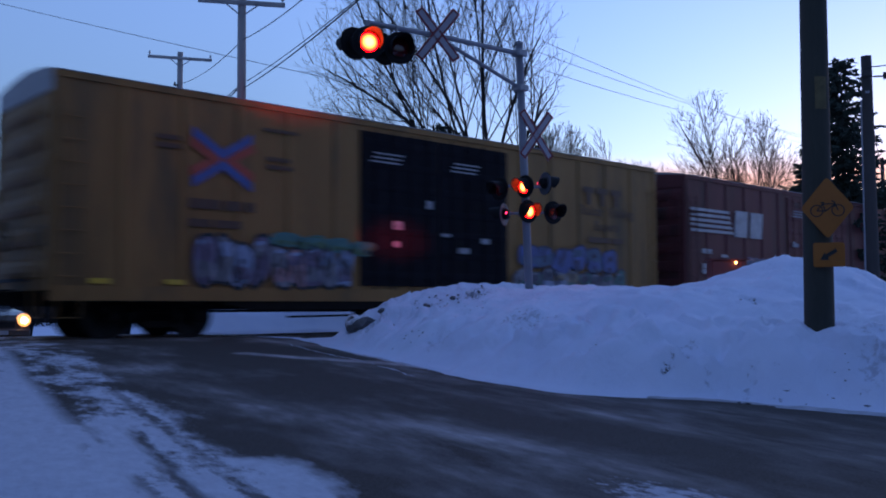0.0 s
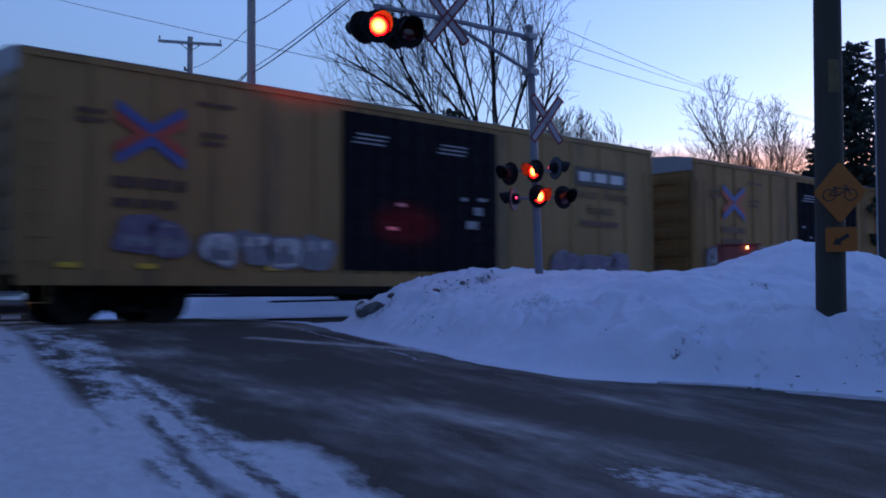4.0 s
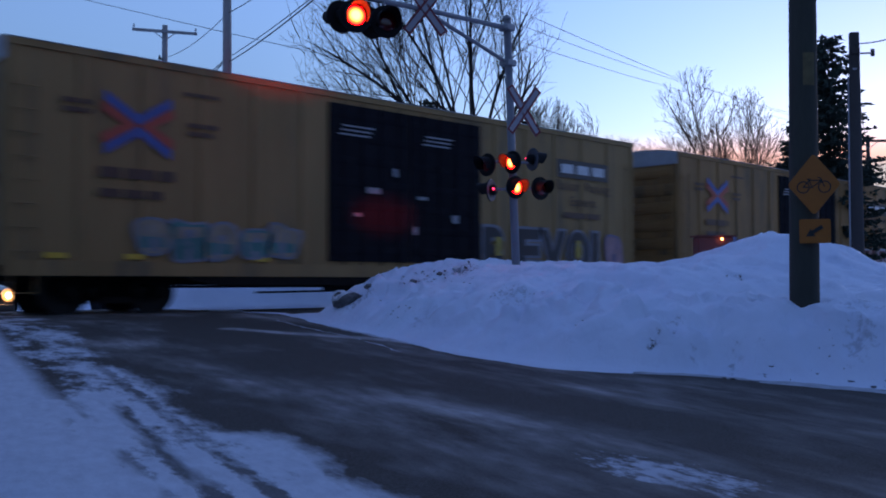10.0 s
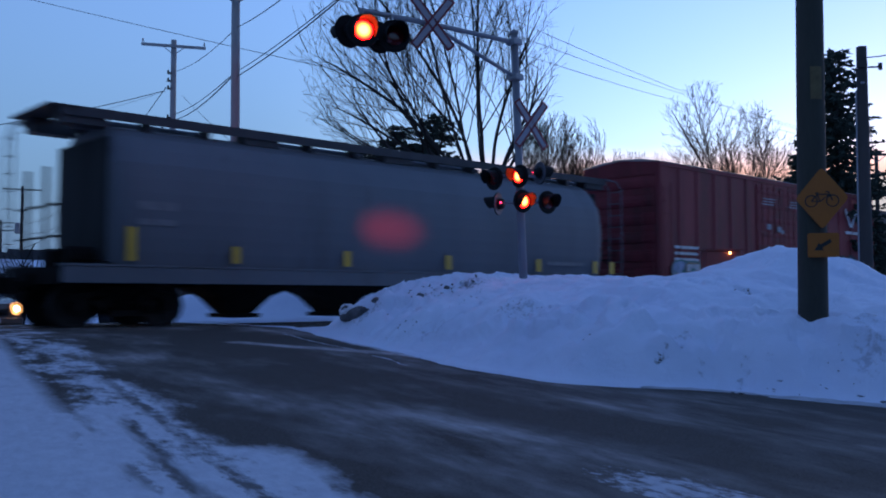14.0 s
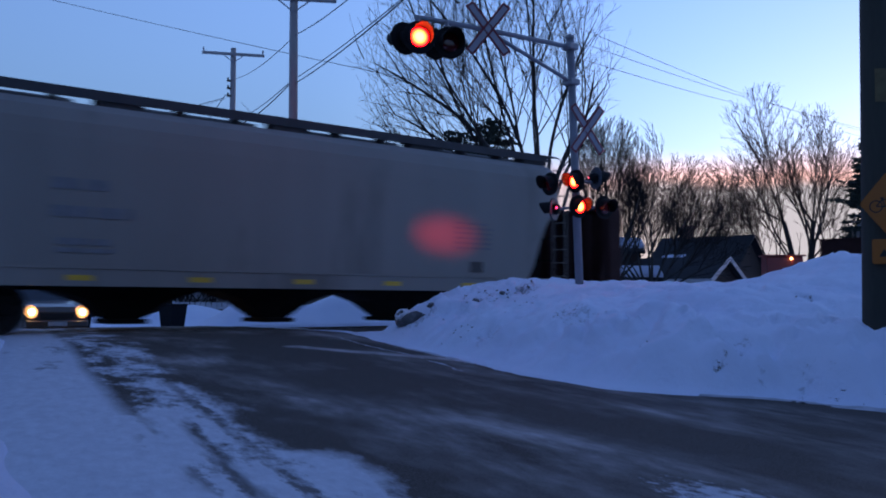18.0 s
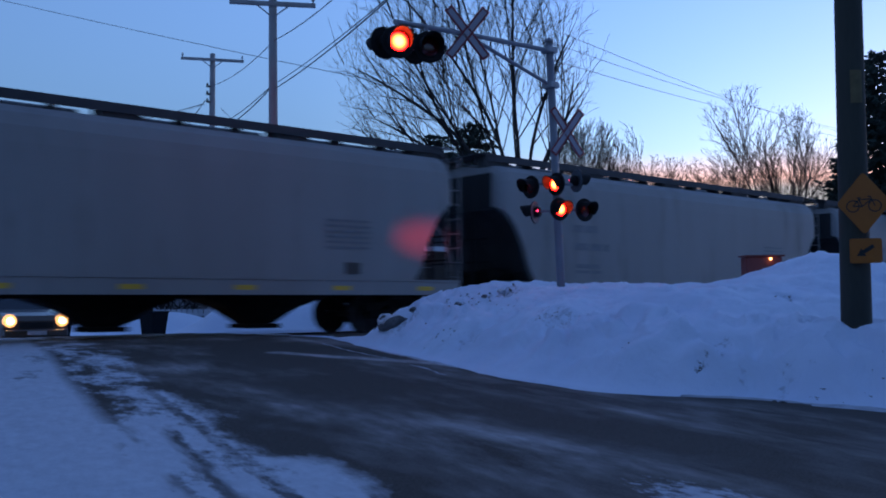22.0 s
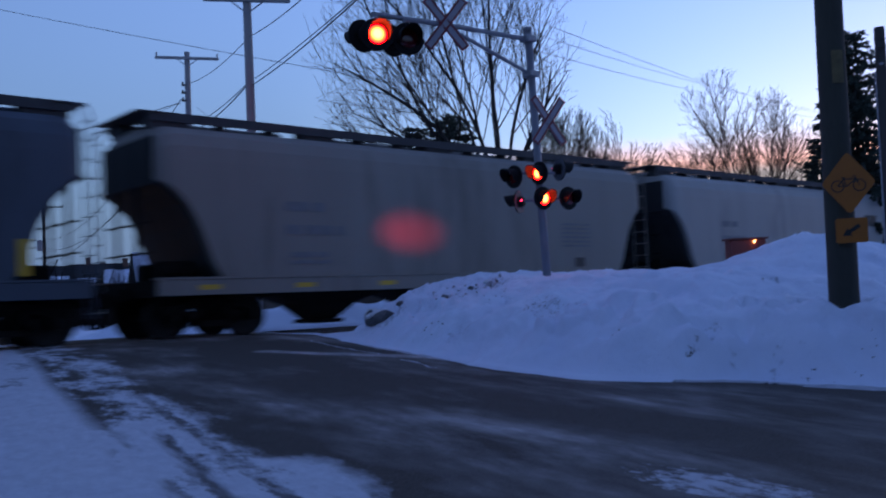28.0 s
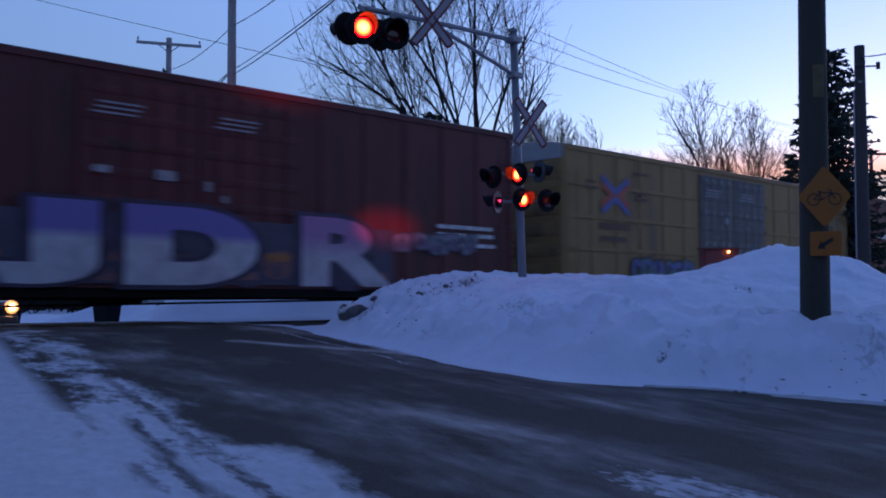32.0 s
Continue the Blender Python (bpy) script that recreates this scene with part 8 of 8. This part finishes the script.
part("bumper", bm, M_CARPAINT, car)
bm = bmesh.new()
box(bm, -0.26, 0.26, -0.09, -0.08, 0.33, 0.44)
part("number_plate", bm, M_WHITE, car, "plain white plate")
for s in (-1, 1):
    bm = bmesh.new()
    tube(bm, (s * 0.70, 0.06, 0.72), (s * 0.70, -0.03, 0.72), 0.19, 0.175, 16)
    hl = part("headlight", bm, M_REFLECTOR, car, "lit warm headlight")
    bm = bmesh.new()
    tube(bm, (s * 0.70, -0.02, 0.72), (s * 0.70, -0.05, 0.72), 0.10, 0.08, 16)
    part("bulb_lens", bm, M_HEADLAMP, hl)
    for yy in (0.85, 3.6):
        bm = bmesh.new()
        tube(bm, (s * 0.72, yy, 0.32), (s * 0.92, yy, 0.32), 0.32, n=20)
        wh = part("tyre", bm, M_TYRE, car)
        bm = bmesh.new()
        tube(bm, (s * 0.90, yy, 0.32), (s * 0.93, yy, 0.32), 0.20, n=16)
        part("rim", bm, M_GALV, wh)
    lp = new("headlight_beam", bpy.data.lights.new("headlight_beam", "SPOT"))
    lp.data.energy, lp.data.color, lp.data.spot_size, lp.data.spot_blend, lp.data.shadow_soft_size = 5, (1.0, 0.66, 0.32), radians(60), 0.8, 0.06
    lp.matrix_world = look((8.25 + s * 0.65, 26.9, 0.3), (8.25 + s * 0.9, 20.0, -0.4))

# wheelie bins by the far roadside
M_BIN = mat("dark_bin_plastic", (0.010, 0.013, 0.016), 0.8, vary=0.15, scale=6.0, spec=0.1)
for x, y, yaw in ((11.9, 27.6, 12), (15.3, 32.0, -6), (9.5, 29.2, 20)):
    bn_ = thing("wheelie_bin", "dark plastic wheelie bin standing in snow", "bin", pose(x, y, ground_z(x, y) - 0.26, 0, 0, yaw), group="wheelie bins")
    bm = bmesh.new()
    loft(bm, [[(-0.22, -0.24, 0.05), (0.22, -0.24, 0.05), (0.22, 0.24, 0.05), (-0.22, 0.24, 0.05)], [(-0.29, -0.34, 0.95), (0.29, -0.34, 0.95), (0.29, 0.34, 0.95), (-0.29, 0.34, 0.95)]])
    part("bin_body", bm, M_BIN, bn_)
    bm = bmesh.new()
    box(bm, -0.31, 0.31, -0.38, 0.36, 0.95, 1.02)
    bevel_all(bm, 0.025)
    part("lid", bm, M_BIN, bn_)
    for s in (-1, 1):
        bm = bmesh.new()
        tube(bm, (s * 0.22, 0.26, 0.1), (s * 0.28, 0.26, 0.1), 0.1, n=12)
        part("wheel", bm, M_TYRE, bn_)

# low pale board fence behind the far snow
M_FENCE = mat("pale_fence_paint", (0.42, 0.43, 0.46), 0.7, vary=0.2, scale=4.0)
fn = thing("board_fence", "low pale board fence standing in snow beyond the track", "fence", pose(14.6, 33.8, -0.5, 0, 0, -24))
for k in range(22):
    slab("board", fn, M_FENCE, k * 0.2, k * 0.2 + 0.17, -0.012, 0.012, 0.0, 1.05, bev=0.004)
for z in (0.3, 0.85):
    slab("rail", fn, M_FENCE, -0.05, 4.45, 0.014, 0.06, z - 0.04, z + 0.04)
for x in (0.0, 2.2, 4.35):
    slab("post", fn, M_FENCE, x - 0.05, x + 0.05, 0.062, 0.16, -0.2, 1.1)

# red box with a small lamp behind the mound, stand-in for an unidentified red thing
M_REDBOX = mat("red_box_paint", (0.20, 0.04, 0.03), 0.5, vary=0.15, scale=4.0)
cb = thing("red_stand_in_box", "small red box with a lit amber lamp, standing in for an unidentified red thing behind the snow", "cabinet", pose(17.25, 10.05, 0.56, 0, 0, -42))
bm = bmesh.new()
box(bm, -0.42, 0.30, -0.2, 0.2, 0.35, 1.00)
bevel_all(bm, 0.02)
part("cabinet_box", bm, M_REDBOX, cb)
bm = bmesh.new()
box(bm, -0.46, 0.34, -0.24, 0.24, 1.00, 1.03)
part("lid", bm, M_REDBOX, cb)
for xx in (-0.3, 0.2):
    bm = bmesh.new()
    tube(bm, (xx, 0, -0.6), (xx, 0, 0.36), 0.04, n=8)
    part("leg", bm, M_GALV, cb)
bm = bmesh.new()
bmesh.ops.create_uvsphere(bm, u_segments=12, v_segments=8, radius=0.028)
part("amber_lamp", bm, mat("lit_amber_lamp", (0.9, 0.6, 0.2), 0.3, vary=0.02, bump=0, emit=(1.0, 0.50, 0.12), strength=1.2), cb, "small lit amber lamp", at=pose(0.05, -0.25, 0.95))

# lit street lamp far down the road
fl = thing("far_street_lamp", "distant lit street lamp", "street lamp", pose(31.0, 103.7, -0.9))
bm = bmesh.new()
tube(bm, (0, 0, 0), (0, 0, 6.4), 0.07, n=8)
part("post", bm, M_POLEDARK, fl)
bm = bmesh.new()
bmesh.ops.create_uvsphere(bm, u_segments=12, v_segments=8, radius=0.22)
part("globe", bm, mat("lit_lamp_globe", (0.9, 0.8, 0.6), 0.3, vary=0.02, bump=0, emit=(1.0, 0.36, 0.13), strength=1.1), fl, "warm lit globe", at=pose(0, 0, 6.6))

# ---------------------------------------------------------------- clods thrown up by the plough
M_CLOD = mat("dirty_ice", (0.13, 0.125, 0.125), 0.8, vary=0.5, scale=7.0, bump=0.5)
M_CLOD2 = mat("snow_clod", (0.70, 0.71, 0.74), 0.8, vary=0.15, scale=5.0, bump=0.5)


def clod(x, y, r, flat, seed, material, label, sink=0.35):
    rng = random.Random(seed)
    bm = bmesh.new()
    bmesh.ops.create_icosphere(bm, subdivisions=3, radius=r)
    for v in bm.verts:
        k = 1 + 0.5 * fbm(v.co.x / r * 1.3 + seed, v.co.y / r * 0.9, v.co.z / r * 0.9)
        v.co = Vector((v.co.x * k * 1.3, v.co.y * k, v.co.z * k * flat))
    return solid("clod", bm, material, label, "snow clod", pose(x, y, ground_z(x, y) + r * flat * (1 - 2 * sink) * 0.5, 0, 0, rng.uniform(0, 360)), group="clods on the snowbank", smooth=False)


big = clod(10.25, 13.35, 0.27, 0.66, 3, M_CLOD, "large dirty ice clod with a snow cap on the snowbank")
cap = big.data.copy()
cap.materials.clear()
cap.materials.append(M_CLOD2)
part("snow_cap", cap, None, big, "thin cap of snow", at=pose(0.05, 0.03, 0.065) @ Matrix.Diagonal((0.82, 0.82, 0.75, 1.0)))
for k, (x, y, r) in enumerate(((11.0, 12.4, 0.07), (11.3, 12.0, 0.06), (11.6, 11.9, 0.07), (10.3, 12.5, 0.06), (10.4, 12.9, 0.08))):
    clod(x, y, r, 0.6, 10 + k, M_CLOD if k % 3 != 2 else M_CLOD2, "small dirty clod of ice on the snowbank")


def crumbs_mesh():
    """Crumbs of dirty ice half sunk in the bank, in small drifts; some stand in for shade."""
    rng = random.Random(21)
    bm = bmesh.new()
    # the clusters at (9.34, 6.28) and (11.9, 6.6) imitate shade in hollows
    for cx, cy, sx, sy, n, r in ((9.34, 6.28, 0.08, 0.03, 6, 0.028), (11.9, 6.6, 0.12, 0.06, 7, 0.028), (11.0, 12.2, 0.25, 0.25, 26, 0.035),
                                 (11.45, 11.7, 0.3, 0.3, 26, 0.035), (11.3, 12.6, 0.3, 0.2, 16, 0.03), (9.9, 9.15, 0.18, 0.25, 14, 0.018), (9.75, 8.6, 0.25, 0.3, 12, 0.015), (9.6, 11.2, 0.3, 0.4, 12, 0.02),
                                 (10.4, 4.7, 0.25, 0.2, 8, 0.018), (9.25, 7.2, 0.1, 0.12, 6, 0.016), (10.6, 10.6, 0.3, 0.3, 10, 0.018)):
        for _ in range(n):
            x, y = rng.gauss(cx, sx * 0.6), rng.gauss(cy, sy * 0.6)
            q = r * rng.uniform(0.2, 0.8)
            m = pose(x, y, ground_z(x, y) - q * 0.1, rng.uniform(0, 40), rng.uniform(0, 40), rng.uniform(0, 360)) @ Matrix.Diagonal((rng.uniform(0.9, 1.9), 1.0, rng.uniform(0.3, 0.6), 1.0))
            bmesh.ops.create_icosphere(bm, subdivisions=1, radius=q, matrix=m)
    # dark flecks along the foot, standing in for shaded ruts
    for _ in range(60):
        y = rng.uniform(2.8, 5.5)
        x = road_right(y) + rng.choice((-0.42, -0.12, 0.05)) + rng.gauss(0, 0.05)
        q = rng.uniform(0.006, 0.018)
        m = pose(x, y, max(ground_z(x, y), road_z(min(x, road_right(y)), y) if x < road_right(y) else -9) + q * 0.1, 0, 0, rng.uniform(60, 120)) @ Matrix.Diagonal((rng.uniform(1.2, 3.5), 1.0, rng.uniform(0.4, 0.8), 1.0))
        bmesh.ops.create_icosphere(bm, subdivisions=1, radius=q, matrix=m)
    for v in bm.verts:
        v.co += Vector((rng.gauss(0, 0.004), rng.gauss(0, 0.004), rng.gauss(0, 0.004)))
    return finish(bm, "ice_crumbs", M_CLOD)


tagged(new("ice_crumbs", crumbs_mesh()), "crumbs of dirty ice scattered over the snowbank", "snow", kind="stuff")


# ---------------------------------------------------------------- everything that moves
# metres that the train has gone at a time
RUN = [(0.0, 0.0), (4.0, 41.92), (8.0, 83.84), (14.0, 145.94), (20.0, 208.04), (25.0, 259.29), (29.5, 305.4), (31.0, 321.6), (32.0, 332.6)]


def gone(t):
    return lerp_table(t, RUN)


def motions():
    for car, x in TRAIN:
        walk(car, [(t, pose(x - g, TRACK, 0)) for t, g in RUN])
    # wheels turn while their car passes the crossing
    step = 2.0 / FPS
    for w, car, off in WHEELS:
        x = next(q for c_, q in TRAIN if c_ is car) + off
        ax = w.location.x
        rows = [(0.0, 0.0)]
        k, ang = 0, 0.0
        while k * step < 32.0 - 1e-6:
            t0, t1 = k * step, min(32.0, (k + 1) * step)
            s = x - gone(t0)
            if 2.0 < s < 40.0:
                if rows[-1][0] < t0 - 1e-6:
                    rows.append((t0, ang))
                ang += math.degrees((gone(t1) - gone(t0)) / 0.457)
                rows.append((t1, ang))
            k += 1
        if rows[-1][0] < 32.0 - 1e-6:
            rows.append((32.0, ang))
        walk(w, [(t, pose(ax, 0, 0.457, 0, -a, 0)) for t, a in rows])
    # the lenses flash in turn: each shows its lit face, then its dark face
    flips = [0.37 + 0.4985 * k for k in range(64)]
    for ls, phase in FLASH:
        ang = 180.0 * phase
        rows = [(0.0, ang)]
        for f in flips:
            if f > 31.9:
                break
            k0 = round(f * FPS) / FPS
            for d in range(4):
                rows.append((k0 + (d - 1) / FPS, ang + 60 * d))
            ang += 180
        rows.append((32.0, ang))
        walk(ls, [(t, pose(0, -0.02, 0, 0, 0, a)) for t, a in rows])


motions()
